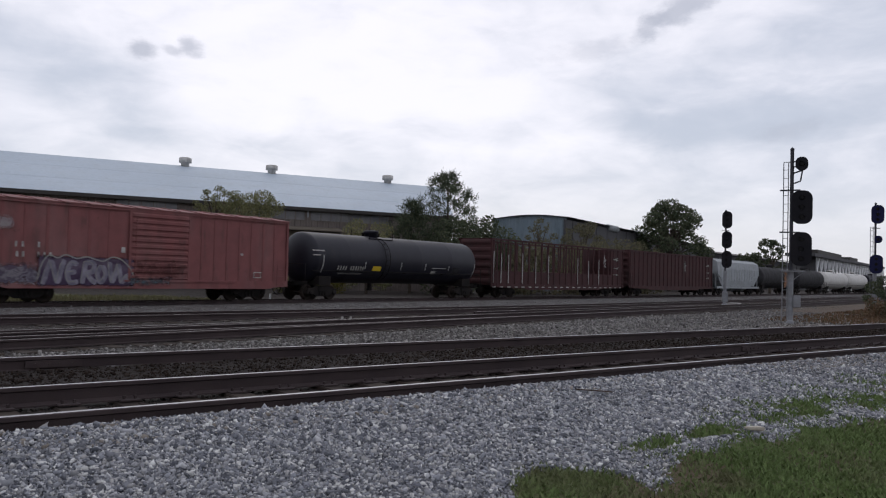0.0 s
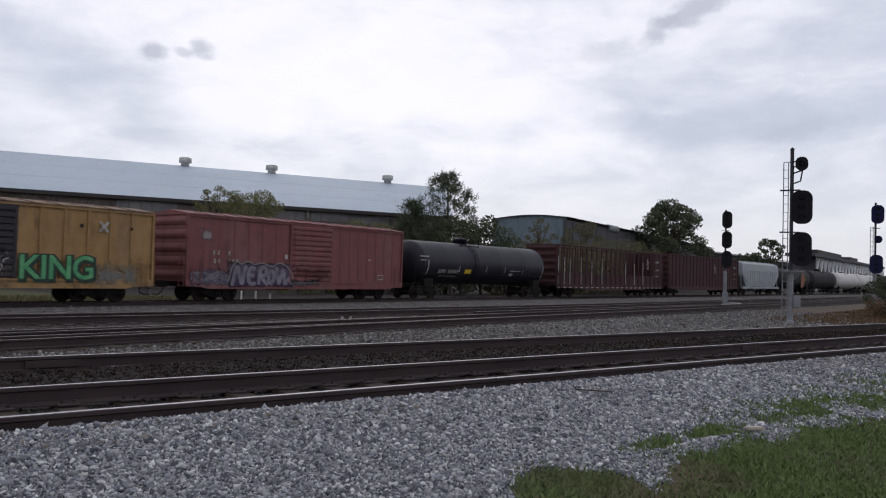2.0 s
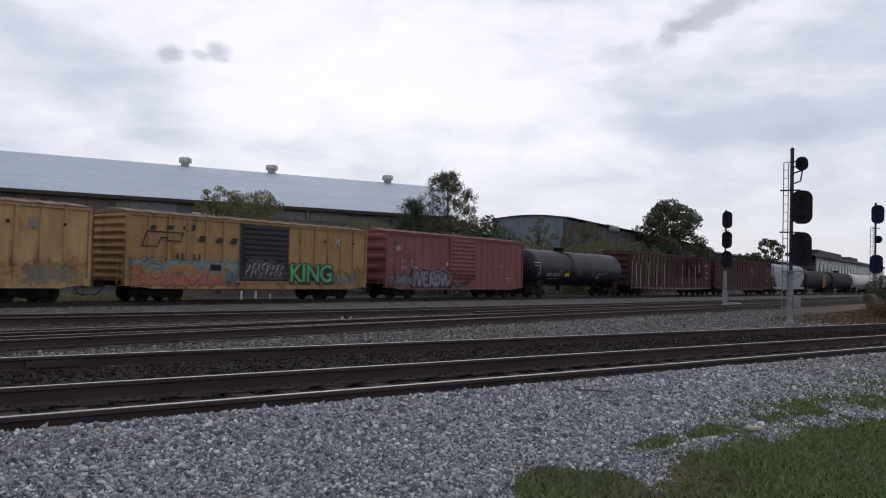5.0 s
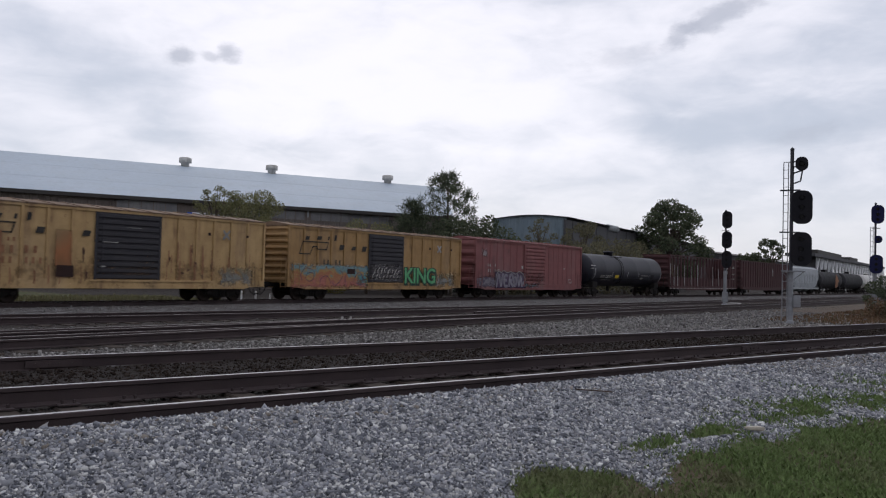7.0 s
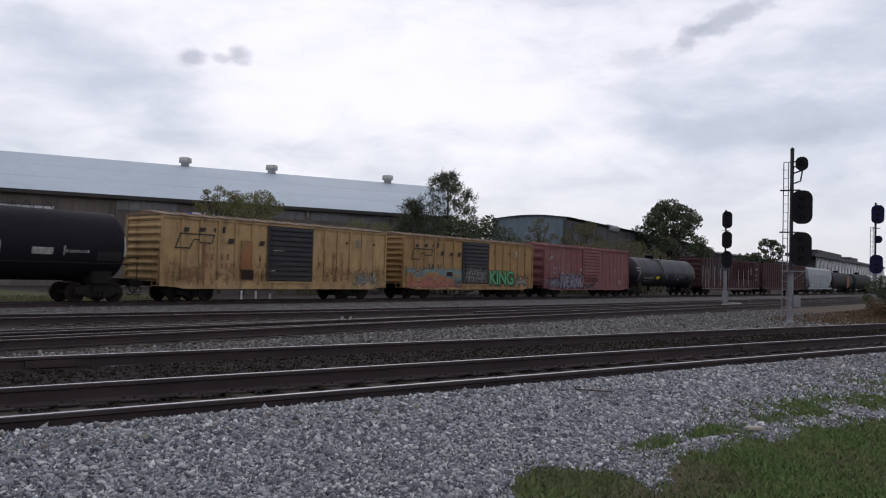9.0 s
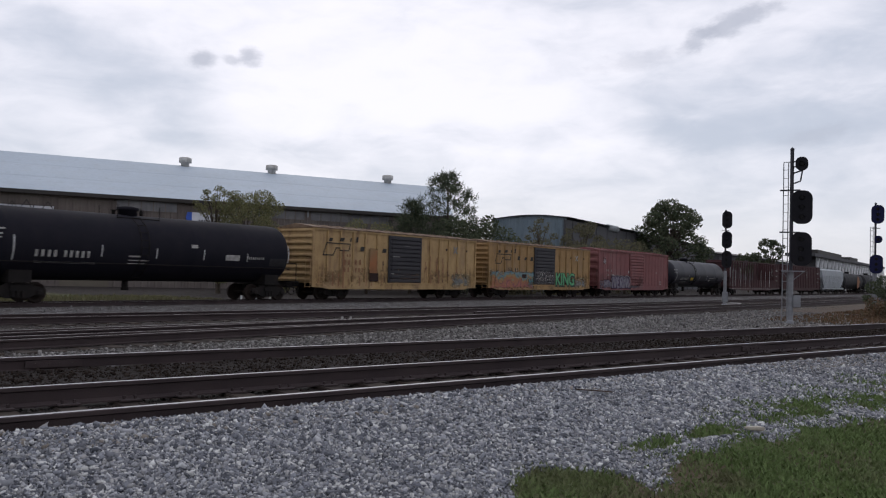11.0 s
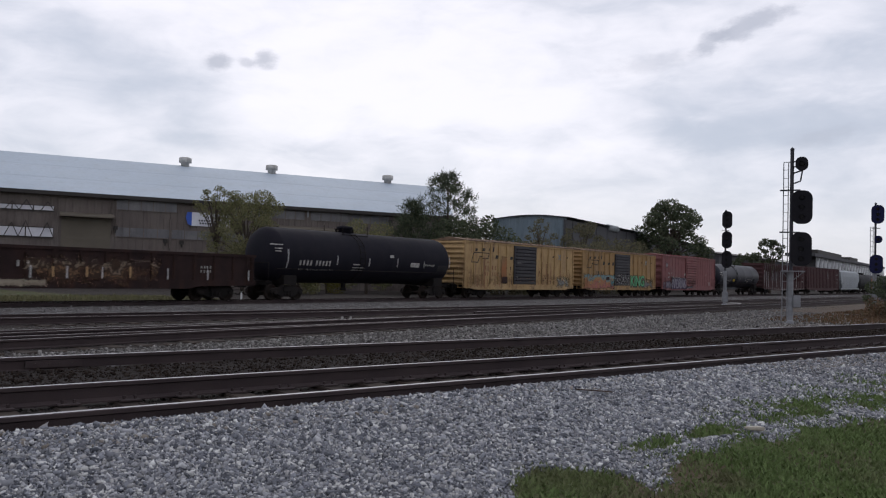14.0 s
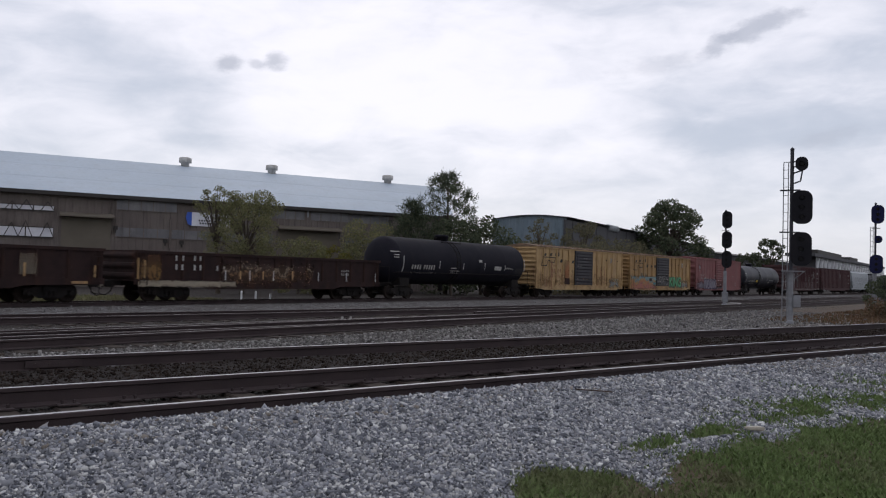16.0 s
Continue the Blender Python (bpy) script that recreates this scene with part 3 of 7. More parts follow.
def make_ground():
    def axis(lo, hi, fine_lo, fine_hi, step):
        out = list(np.arange(fine_lo, fine_hi + 1e-6, step))
        s, v = step, fine_hi
        while v < hi:
            s *= 1.28
            v += s
            out.append(min(v, hi))
        s, v = step, fine_lo
        while v > lo:
            s *= 1.28
            v -= s
            out.insert(0, max(v, lo))
        return np.array(out)
    xs, ys = axis(-4500, 4500, 0, 40, 0.25), axis(-4500, 4500, 0, 40, 0.2)
    X, Y = np.meshgrid(xs, ys, indexing="ij")
    Z = ground_z(X, Y)
    near = (np.abs(X) < 60) & (np.abs(Y) < 60)
    Z = Z + near * 0.012 * np.vectorize(lambda a, b: noise.noise((a * 1.7, b * 1.7, 0)))(X, Y)
    nx, ny = X.shape
    idx = np.arange(nx * ny).reshape(nx, ny)
    faces = np.stack((idx[:-1, :-1], idx[1:, :-1], idx[1:, 1:], idx[:-1, 1:]), -1).reshape(-1, 4)
    me = raw_mesh("ground", np.stack((X, Y, Z), -1).reshape(-1, 3), faces, GROUND)
    d = TN.x * X + TN.y * Y
    grass = np.clip(0.5 + turf(X, Y) * 1.4, 0, 1)
    grass = np.maximum(grass, np.clip((Y - 38.0) * 0.5, 0, 1) * np.clip((30.0 - X) / 4, 0, 1) * 0.6)
    soil = np.where((d > 5.98) & (d < 9.9), 0.95, 0.0)
    soil = np.where((d > 8.25) & (d < 9.95), 1.6, soil)
    mid = (d > 11.8)
    soil = np.where(mid & (Y > 13.8) & (Y < 16.7), 0.95, soil)
    soil = np.where(mid & (Y > 16.6) & (Y < 22.5), 0.9, soil)
    soil = np.where(mid & (Y > 30.2), 0.72, soil)
    soil = np.where(mid & (Y > 22.4) & (Y <= 30.2), 0.55, soil)
    soil = np.where(mid & (Y > 10) & (Y < 13.9), 0.62, soil)
    dry = np.where((d > 11.0) & (Y < 13.6), np.clip((X - 18) / 14, 0, 1) * 0.85, 0.0)
    dry = np.where((d > 11.0) & (Y < 12.5) & (X > 38), np.clip(0.6 + (X - 38) / 20, 0, 0.9), dry)
    col = np.stack((grass, soil, dry, np.ones_like(dry)), -1).reshape(-1, 4).astype(np.float32)
    at = me.color_attributes.new("cover", "FLOAT_COLOR", "POINT")
    at.data.foreach_set("color", col.ravel())
    for p in me.polygons:
        p.use_smooth = True
    return tagged(new("ground", me), "grey crushed-stone yard ground with a grassy margin", "ground", kind="structure")


make_ground()


# ---- tracks ----
RAIL_SHAPE = ((-0.07, 0), (0.07, 0), (0.07, 0.012), (0.012, 0.035), (0.012, 0.125), (0.036, 0.138), (0.036, 0.165), (0.026, 0.172), (-0.026, 0.172), (-0.036, 0.165), (-0.036, 0.138), (-0.012, 0.125), (-0.012, 0.035), (-0.07, 0.012))


def rail_bm(path, top_z):
    """A rail along a line of (x, y) points, its head at top_z; the worn top has a material of its own."""
    bm = bmesh.new()
    rows = []
    for i, p in enumerate(path):
        a, b = Vector(path[max(i - 1, 0)]), Vector(path[min(i + 1, len(path) - 1)])
        t = (b - a).normalized()
        nrm = Vector((-t.y, t.x))
        rows.append([bm.verts.new((p[0] + nrm.x * o, p[1] + nrm.y * o, top_z - 0.172 + h)) for o, h in RAIL_SHAPE])
    k = len(RAIL_SHAPE)
    for a, b in zip(rows, rows[1:]):
        for i in range(k):
            f = bm.faces.new((a[i], a[(i + 1) % k], b[(i + 1) % k], b[i]))
            f.material_index = 1 if i == 7 else 0
    bm.faces.new(rows[0])
    bm.faces.new(rows[-1][::-1])
    return bm


def rail(path, top_z, parent, head=None):
    return part("rail", mesh_of("rail", rail_bm(path, top_z), RAIL_SIDE, head or RAIL_DULL), None, parent)


def tie_mesh(seed):
    rng = random.Random(seed)
    bm = bmesh.new()
    box(bm, -0.115, 0.115, -1.3, 1.3, -0.15, 0.0)
    bmesh.ops.bevel(bm, geom=bm.edges[:], offset=0.012, segments=1, affect="EDGES")
    for v in bm.verts:
        v.co += Vector((rng.uniform(-1, 1), rng.uniform(-1, 1), rng.uniform(-1, 0.5))) * 0.008
    return mesh_of("tie", bm, TIE)


TIES = [tie_mesh(i) for i in range(4)]


def fastening_mesh():
    bm = bmesh.new()
    for s in (-1, 1):
        box(bm, -0.09, 0.09, s * 0.7175 - 0.17, s * 0.7175 + 0.17, 0.0, 0.014)
        for o in (-0.1, 0.1):
            for e in (-0.05, 0.05):
                tube(bm, (e, s * 0.7175 + o, 0.01), (e, s * 0.7175 + o, 0.045), 0.013, 0.017, 5)
    return mesh_of("tie_plate", bm, RAIL_SIDE)


PLATES = fastening_mesh()


def lay_ties(track, path_at, start, stop, gap, z, plates=False):
    rng = random.Random(int(abs(z) * 100) + 7)
    s = start
    while s < stop:
        x, y, ang = path_at(s)
        tie = part("tie", TIES[rng.randrange(4)], None, track)
        tie.matrix_basis = pose(x, y, z + rng.uniform(-0.012, 0.006), 0, 0, math.degrees(ang) + rng.uniform(-1.2, 1.2))
        if plates:
            part("tie_plate", PLATES, None, track).matrix_basis = pose(x, y, z + 0.006, 0, 0, math.degrees(ang))
        s += gap


def near_line(d):
    return [(TN * d + TU * a)[:] for a in (-9, 0, 10, 25, 45, 80, 130)]


near_track = thing("track_near", "worn main track with bright rail heads on dark ties", "railway track", kind="structure")
rail(near_line(RAIL_A), NEAR_Z, near_track, RAIL_TOP)
rail(near_line(RAIL_B), NEAR_Z - 0.002, near_track, RAIL_TOP)
_mid = (RAIL_A + RAIL_B) / 2
lay_ties(near_track, lambda s: (*(TN * _mid + TU * s), math.atan2(TU.y, TU.x)), -8.5, 70, 0.52, NEAR_Z - 0.176, True)
spare = thing("track_spare_rail", "long single rail lying beside the main track", "rail", kind="structure")
rail(near_line(RAIL_C), NEAR_Z, spare, RAIL_TOP)
_bm = bmesh.new()
for _o in (-0.05, 0.05):
    box(_bm, -0.3, 0.3, _o * 0.7 - 0.012, _o * 0.7 + 0.012, -0.125, -0.045)
for _a in (-0.2, -0.05, 0.05, 0.2):
    tube(_bm, (_a, -0.065, -0.085), (_a, 0.065, -0.085), 0.014, n=6)
_jb = mesh_of("joint_bar", _bm, RAIL_SIDE)
for _d, _s in ((RAIL_C, 2.35), (RAIL_A, 21.0), (RAIL_B, 13.0)):
    part("joint_bar", _jb, None, spare if _d == RAIL_C else near_track).matrix_basis = pose(*(TN * _d + TU * _s), NEAR_Z, 0, 0, math.degrees(math.atan2(TU.y, TU.x)))

mid_track = thing("track_middle", "rusty yard track with straight worn rails", "railway track", kind="structure")
for _y in (14.45, 15.885):
    rail([(-6, _y), (40, _y), (160, _y), (420, _y)], MID_Z, mid_track)
lay_ties(mid_track, lambda s: (s, 15.17, 0.0), -5.5, 95, 0.55, MID_Z - 0.178)


def far_y(x):
    return float(np.interp(x, [-12, 4, 12, 22, 31, 40, 50, 420], [23.3, 21.5, 20.6, 19.75, 19.2, 19.15, 19.4, 19.6]))


far_track = thing("track_far", "rusty yard track that bends away through a turnout", "railway track", kind="structure")
_xs = [-12 + 1.5 * i for i in range(60)] + [90, 120, 180, 420]
_smooth = [sum(far_y(x + o) for o in (-4, -2, 0, 2, 4)) / 5 for x in _xs]
for _o in (-0.7175, 0.7175):
    rail([(x, y + _o) for x, y in zip(_xs, _smooth)], MID_Z, far_track)
lay_ties(far_track, lambda s: (s, float(np.interp(s, _xs, _smooth)), math.atan2(float(np.interp(s + 1, _xs, _smooth)) - float(np.interp(s, _xs, _smooth)), 1)), -10, 85, 0.55, MID_Z - 0.178)

# the turnout's diverging rails and its switch stand
turnout = thing("track_turnout", "turnout rails diverging from the yard track", "railway track", kind="structure")
for _o in (-0.7175, 0.7175):
    rail([(26 - 1.0 * i, 15.17 + _o + 0.0016 * (1.0 * i) ** 2) for i in range(32)], MID_Z + 0.004, turnout)
rail([(24 + i, 17.1 + _o2) for i, _o2 in ((0, 0.0), (4, -0.12), (9, -0.3), (15, -0.6), (22, -1.1))], MID_Z + 0.002, turnout)

train_track = thing("track_train", "main track under the moving freight train", "railway track", kind="structure")
for _o in (-0.7175, 0.7175):
    rail([(-90, TRAIN_Y + _o), (60, TRAIN_Y + _o), (200, TRAIN_Y + _o), (480, TRAIN_Y + _o)], 0.0, train_track)
lay_ties(train_track, lambda s: (s, TRAIN_Y, 0.0), 4, 110, 0.55, -0.165)


# ---- ballast stones and grass ----
def stone_field(name, n, place, size, material, label, blocky=False):
    """Loose stones: cracked blocks near by, simpler chips further off."""
    rng = np.random.default_rng(len(name) * 13 + n)
    x, y, dist = place(rng, n)
    s = size(rng, dist)
    if blocky:
        base = np.array([(p, q, r) for p in (-1, 1) for q in (-1, 1) for r in (-1, 1)], float) * 0.44
        f = np.array(((0, 1, 3, 2), (4, 6, 7, 5), (0, 4, 5, 1), (2, 3, 7, 6), (0, 2, 6, 4), (1, 5, 7, 3)))
        v = base[None] * (1 + rng.uniform(-0.42, 0.3, (n, 8, 1))) + rng.uniform(-0.13, 0.13, (n, 8, 3))
    else:
        base = np.array(((1, 0, 0), (-1, 0, 0), (0, 1, 0), (0, -1, 0), (0, 0, 1), (0, 0, -1)), float) * 0.66
        f = np.array(((0, 2, 4), (2, 1, 4), (1, 3, 4), (3, 0, 4), (2, 0, 5), (1, 2, 5), (3, 1, 5), (0, 3, 5)))
        v = base[None] + rng.uniform(-0.28, 0.28, (n, 6, 3))
    k = base.shape[0]
    v *= (rng.uniform(0.7, 1.25, (n, 1, 3)) * np.array((1.2, 1.0, 0.66)))
    q = rng.normal(size=(n, 4)) * np.array((1.0, 0.42, 0.42, 1.0))
    q /= np.linalg.norm(q, axis=1, keepdims=True)
    w, a, b, c = q.T
    R = np.stack((np.stack((1 - 2 * (b * b + c * c), 2 * (a * b - c * w), 2 * (a * c + b * w)), -1), np.stack((2 * (a * b + c * w), 1 - 2 * (a * a + c * c), 2 * (b * c - a * w)), -1), np.stack((2 * (a * c - b * w), 2 * (b * c + a * w), 1 - 2 * (a * a + b * b)), -1)), 1)
    v = np.einsum("nij,nkj->nki", R, v) * s[:, None, None]
    z = ground_z(x, y) + s * rng.uniform(-0.1, 0.42, n)
    v += np.stack((x, y, z), -1)[:, None, :]
    faces = (np.arange(n)[:, None, None] * k + f[None]).reshape(-1, f.shape[1])
    return tagged(new(name, raw_mesh(name, v.reshape(-1, 3), faces, material)), label, "gravel", kind="stuff")


def along_track(a0, a1, d0, d1, power):
    def place(rng, n):
        t = rng.uniform(0, 1, n)
        a = a0 + (a1 - a0) * t ** power
        d = rng.uniform(d0, d1, n)
        x, y = TN.x * d + TU.x * a, TN.y * d + TU.y * a
        return x, y, np.hypot(x, y)
    return place


def thinned(place, keep):
    def inner(rng, n):
        x, y, dist = place(rng, n * 2)
        ok = np.argsort(keep(rng, x, y))[:n]
        return x[ok], y[ok], dist[ok]
    return inner


def off_the_grass(rng, x, y):
    return np.clip(turf(x, y) * 3.0, -0.8, 9) + rng.uniform(0, 1.6, len(x))


def crushed(rng, dist):
    return np.clip(rng.lognormal(-4.10, 0.36, len(dist)), 0.008, 0.044) * (1 + 0.022 * np.clip(dist - 5, 0, 30))


def lumps(rng, dist):
    return crushed(rng, dist) * 1.7


stone_field("gravel", 92000, thinned(along_track(0.2, 10, 3.3, 6.03, 1.0), off_the_grass), crushed, STONES, "loose crushed grey limestone ballast beside the track", True)
stone_field("gravel", 52000, thinned(along_track(0.2, 10.5, 3.3, 6.03, 1.0), off_the_grass), crushed, STONES, "small chips of grey limestone ballast beside the track")
stone_field("gravel", 54000, thinned(along_track(10, 42, 3.2, 6.03, 1.2), off_the_grass), crushed, STONES, "loose crushed grey limestone ballast beside the track")
stone_field("gravel", 5200, along_track(0.2, 26, 5.45, 6.06, 1.1), crushed, STONES_TAN, "rust-tinted ballast along the foot of the rail", True)
stone_field("gravel", 16000, along_track(-1, 30, 6.25, 8.5, 1.2), crushed, STONES_BROWN, "oil-stained brown ballast between the rails")
stone_field("gravel", 22000, along_track(-1, 34, 8.4, 9.9, 1.1), crushed, STONES_SOOT, "dark oily ballast beside the single rail")


def between_y(x0, x1, y0, y1):
    def place(rng, n):
        x, y = rng.uniform(x0, x1, n), rng.uniform(y0, y1, n)
        return x, y, np.hypot(x, y)
    return place




def beyond_the_rail(rng, n):
    x, y = rng.uniform(2, 40, n * 2), rng.uniform(4.5, 13.95, n * 2)
    ok = (TN.x * x + TN.y * y > 10.05) & (rng.uniform(0, 1, n * 2) < np.clip((38 - x) / 16, 0.05, 1))
    return x[ok][:n], y[ok][:n], np.hypot(x, y)[ok][:n]


stone_field("gravel", 46000, beyond_the_rail, lambda r, d: crushed(r, d) * 1.45, STONES_MID, "loose crushed warm grey ballast between the tracks")
stone_field("gravel", 16000, between_y(5, 60, 12.3, 30), crushed, STONES_DULL, "scattered grey ballast between the yard tracks")
stone_field("gravel", 7000, between_y(5, 60, 13.8, 22), crushed, STONES_BROWN, "oil-stained brown ballast in the yard")


def grass_field(name, n, place, height, material, label, lean=0.5):
    rng = np.random.default_rng(n)
    x, y, _ = place(rng, n)
    n = len(x)
    h = height * rng.uniform(0.45, 1.2, n)
    a = rng.uniform(0, math.tau, n)
    w = 0.0035 + 0.004 * rng.uniform(0, 1, n) + 0.0006 * np.hypot(x, y)
    z = ground_z(x, y) - 0.01
    dx, dy = np.cos(a), np.sin(a)
    tilt = rng.uniform(0, lean, n) * h
    b = rng.uniform(0, math.tau, n)
    tip = np.stack((x + np.cos(b) * tilt, y + np.sin(b) * tilt, z + h), -1)
    midp = np.stack((x + np.cos(b) * tilt * 0.3, y + np.sin(b) * tilt * 0.3, z + h * 0.55), -1)
    side = np.stack((dx * w, dy * w, np.zeros(n)), -1)
    root = np.stack((x, y, z), -1)
    v = np.stack((root - side, root + side, midp + side * 0.8, tip + side * 0.15, tip - side * 0.15, midp - side * 0.8), 1).reshape(-1, 3)
    f = np.array(((0, 1, 2, 5), (5, 2, 3, 4)))
    faces = (np.arange(n)[:, None, None] * 6 + f[None]).reshape(-1, 4)
    return tagged(new(name, raw_mesh(name, v, faces, material)), label, "grass", kind="stuff")


def on_the_grass(rng, n):
    x, y, dist = along_track(1.5, 18, 1.4, 6.0, 1.0)(rng, n * 3)
    bare = np.array([noise.noise((a * 1.3, b * 1.3, 9.0)) for a, b in zip(x, y)])
    ok = (np.minimum(turf(x, y), 0.55) + bare * 0.35 + rng.uniform(-0.4, 0.4, len(x)) > 0.12)
    return x[ok][:n], y[ok][:n], dist[ok][:n]


grass_field("grass", 90000, on_the_grass, 0.045, GRASS, "short green grass at the edge of the gravel", 0.9)
stone_field("gravel", 7000, between_y(20, 46, 8.5, 13.6), lumps, STONES_DULL, "scattered dusty stones on the bare ground by the signal mast")
grass_field("grass", 9500, between_y(34, 75, 4.0, 10.0), 0.11, GRASS_DRY, "dry rusty-brown grass beside the signal mast")
grass_field("grass", 5000, between_y(12, 30, 38.5, 47), 0.2, OLIVE_GRASS, "rough grass behind the train track")

# litter on the gravel
_bm = bmesh.new()
box(_bm, -0.09, 0.09, -0.04, 0.04, 0, 0.03)
bmesh.ops.bevel(_bm, geom=_bm.edges[:], offset=0.008, segments=2, affect="EDGES")
for _v in _bm.verts:
    _v.co.z *= 1 + 0.25 * math.sin(_v.co.x * 30)
thing_mesh("litter", _bm, PAPER, "crushed pale card carton lying on the gravel", "litter", pose(7.69, 2.28, float(ground_z(7.69, 2.28)) + 0.03, 0, 5, -35))
_bm = bmesh.new()
box(_bm, -0.19, 0.19, -0.014, 0.014, 0, 0.01)
bmesh.ops.bevel(_bm, geom=_bm.edges[:], offset=0.003, segments=1, affect="EDGES")
thing_mesh("scrap_steel", _bm, RUST_STEEL, "short rusty steel strip lying on the ballast", "scrap metal", pose(7.5, 3.82, float(ground_z(7.5, 3.82)) + 0.035, 4, 3, -50))


# ---- factory behind the train ----
FU, FN = Vector((0.909, -0.416)), Vector((0.416, 0.909))
FBASE = Matrix(((FU.x, FN.x, 0, 0), (FU.y, FN.y, 0, 0), (0, 0, 1, 0), (0, 0, 0, 1)))   # local x along the wall, y away from the tracks


def sheet_profile(bm, x0, x1, y, z0, z1, pitch=0.6, depth=0.05):
    """One sheet of ribbed siding, 0.1 m thick behind the plane y."""
    n = max(1, round((x1 - x0) / pitch))
    line = [(x0, 0.0)]
    for i in range(n):
        a = x0 + (x1 - x0) * (i + 0.5) / n
        line += [(a - 0.1, 0.0), (a - 0.06, -depth), (a + 0.06, -depth), (a + 0.1, 0.0)]
    line.append((x1, 0.0))
    rows = [[bm.verts.new((p, y + q, z)) for p, q in line] for z in (z0, z1)]
    for i in range(len(line) - 1):
        bm.faces.new((rows[0][i], rows[0][i + 1], rows[1][i + 1], rows[1][i]))
    back = [bm.verts.new((p, y + 0.1, z)) for z in (z0, z1) for p in (x0, x1)]
    bm.faces.new((back[0], back[2], back[3], back[1]))
    bm.faces.new((rows[0][0], rows[1][0], back[2], back[0]))
    bm.faces.new((rows[0][-1], back[1], back[3], rows[1][-1]))
    bm.faces.new((*rows[0], back[1], back[0]))
    bm.faces.new((*rows[1][::-1], back[2], back[3]))


def factory():
    f = thing("factory", "long grimy factory with a pale metal gable roof", "factory building", FBASE)
    y0, eave, ridge, half, xa, xb, skew = 79.7, 8.15, 13.15, 15.0, -62.0, 42.5, 0.43
    holes = ((-4.2, 2.5, 6.30, 6.78), (-4.2, 2.5, 3.95, 4.85), (-14.2, -7.4, 6.30, 6.78), (-14.2, -7.4, 3.95, 4.85))
    spans = [(xa, -14.2, -0.4, eave), (-7.4, -4.2, -0.4, eave), (2.5, xb, -0.4, eave)]
    for a, b in ((-14.2, -7.4), (-4.2, 2.5)):
        spans += [(a, b, -0.4, 3.95), (a, b, 4.85, 6.30), (a, b, 6.78, eave)]
    for a, b, z0, z1 in spans:
        n = max(1, round((b - a) / 3.6))
        for i in range(n):
            bm = bmesh.new()
            sheet_profile(bm, a + (b - a) * i / n, a + (b - a) * (i + 1) / n, y0, z0, z1)
            part("wall_panel", bm, FACTORY_WALL, f)
    bm = bmesh.new()
    box(bm, xa + skew * 2 * half, xb + skew * 2 * half, y0 + 2 * half - 0.12, y0 + 2 * half, -0.4, eave)
    part("wall", bm, FACTORY_WALL, f)
    for x in (xa, xb - 0.12):
        bm = bmesh.new()
        a = [bm.verts.new((x + o + skew * yy, y0 + yy, z)) for o in (0, 0.12) for yy, z in ((0.13, -0.4), (2 * half - 0.13, -0.4), (2 * half - 0.13, eave), (half, ridge - 0.05), (0.13, eave))]
        bm.faces.new(a[:5]), bm.faces.new(a[5:][::-1])
        for i in range(5):
            bm.faces.new((a[i], a[5 + i], a[5 + (i + 1) % 5], a[(i + 1) % 5]))
        part("gable_wall", bm, FACTORY_WALL, f)
    # roof: lapped sheets on each slope, every sheet a part
    ze = eave - 0.5 * (ridge - eave) / half + 0.1
    for side in (0, 1):
        e, r = (-0.5, half) if side == 0 else (2 * half + 0.5, half)
        rf = part("roof_purlin", bmesh.new(), FACTORY_TRIM, f)
        n = 28 if side == 0 else 6
        for i in range(n):
            a, b = xa - 0.4 + (xb - xa + 0.8) * i / n, xa - 0.4 + (xb - xa + 0.8) * (i + 1) / n
            for k in range(3):
                y_a, y_b = e + (r - e) * k / 3, e + (r - e) * (k + 1) / 3
                z_a, z_b = ze + (ridge - ze) * k / 3 + 0.012, ze + (ridge - ze) * (k + 1) / 3
                bm = bmesh.new()
                v = [bm.verts.new((p + skew * q, y0 + q, z)) for z_o in (0.0, -0.05) for p, q, z in ((a, y_a, z_a + z_o), (b + 0.02, y_a, z_a + z_o), (b + 0.02, y_b, z_b + z_o), (a, y_b, z_b + z_o))]
                for q in ((0, 1, 2, 3), (4, 7, 6, 5), (0, 4, 5, 1), (1, 5, 6, 2), (2, 6, 7, 3), (3, 7, 4, 0)):
                    bm.faces.new([v[j] for j in q])
                part("roof_sheet", bm, ROOF_TIN, f)
        bm = bmesh.new()
        for k in range(4):
            y_a, z_a = e + (r - e) * (k + 0.3) / 4, ze + (ridge - ze) * (k + 0.3) / 4
            box(bm, xa + skew * y_a + 0.2, xb + skew * y_a - 0.2, y0 + y_a - 0.06, y0 + y_a + 0.06, z_a - 0.25, z_a - 0.08)
        rf.data = mesh_of("roof_purlin", bm, FACTORY_TRIM)
    bm = bmesh.new()
    box(bm, xa - 0.4, xb + 0.4, y0 - 0.62, y0 - 0.48, eave - 0.42, eave - 0.08)
    box(bm, xa, xb, y0 - 0.47, y0 - 0.01, eave - 0.3, eave - 0.24)
    part("gutter", bm, FACTORY_TRIM, f, "dark gutter and eaves board")
    for x0, x1, z0, z1 in holes:
        n = 3 if z1 - z0 > 0.6 else 4
        w = part("window", _frame_bm(x0, x1, y0 + 0.02, y0 + 0.10, z0, z1, n), FACTORY_TRIM, f)
        for i in range(n):
            a, b = x0 + (x1 - x0) * i / n + 0.05, x0 + (x1 - x0) * (i + 1) / n - 0.05
            bm = bmesh.new()
            box(bm, a, b, y0 + 0.05, y0 + 0.07, z0 + 0.05, z1 - 0.05)
            # painted white in place of daylight seen through the building
            part("pane", bm, DAYLIGHT_PANE, w, "window pane painted white for the daylight beyond")
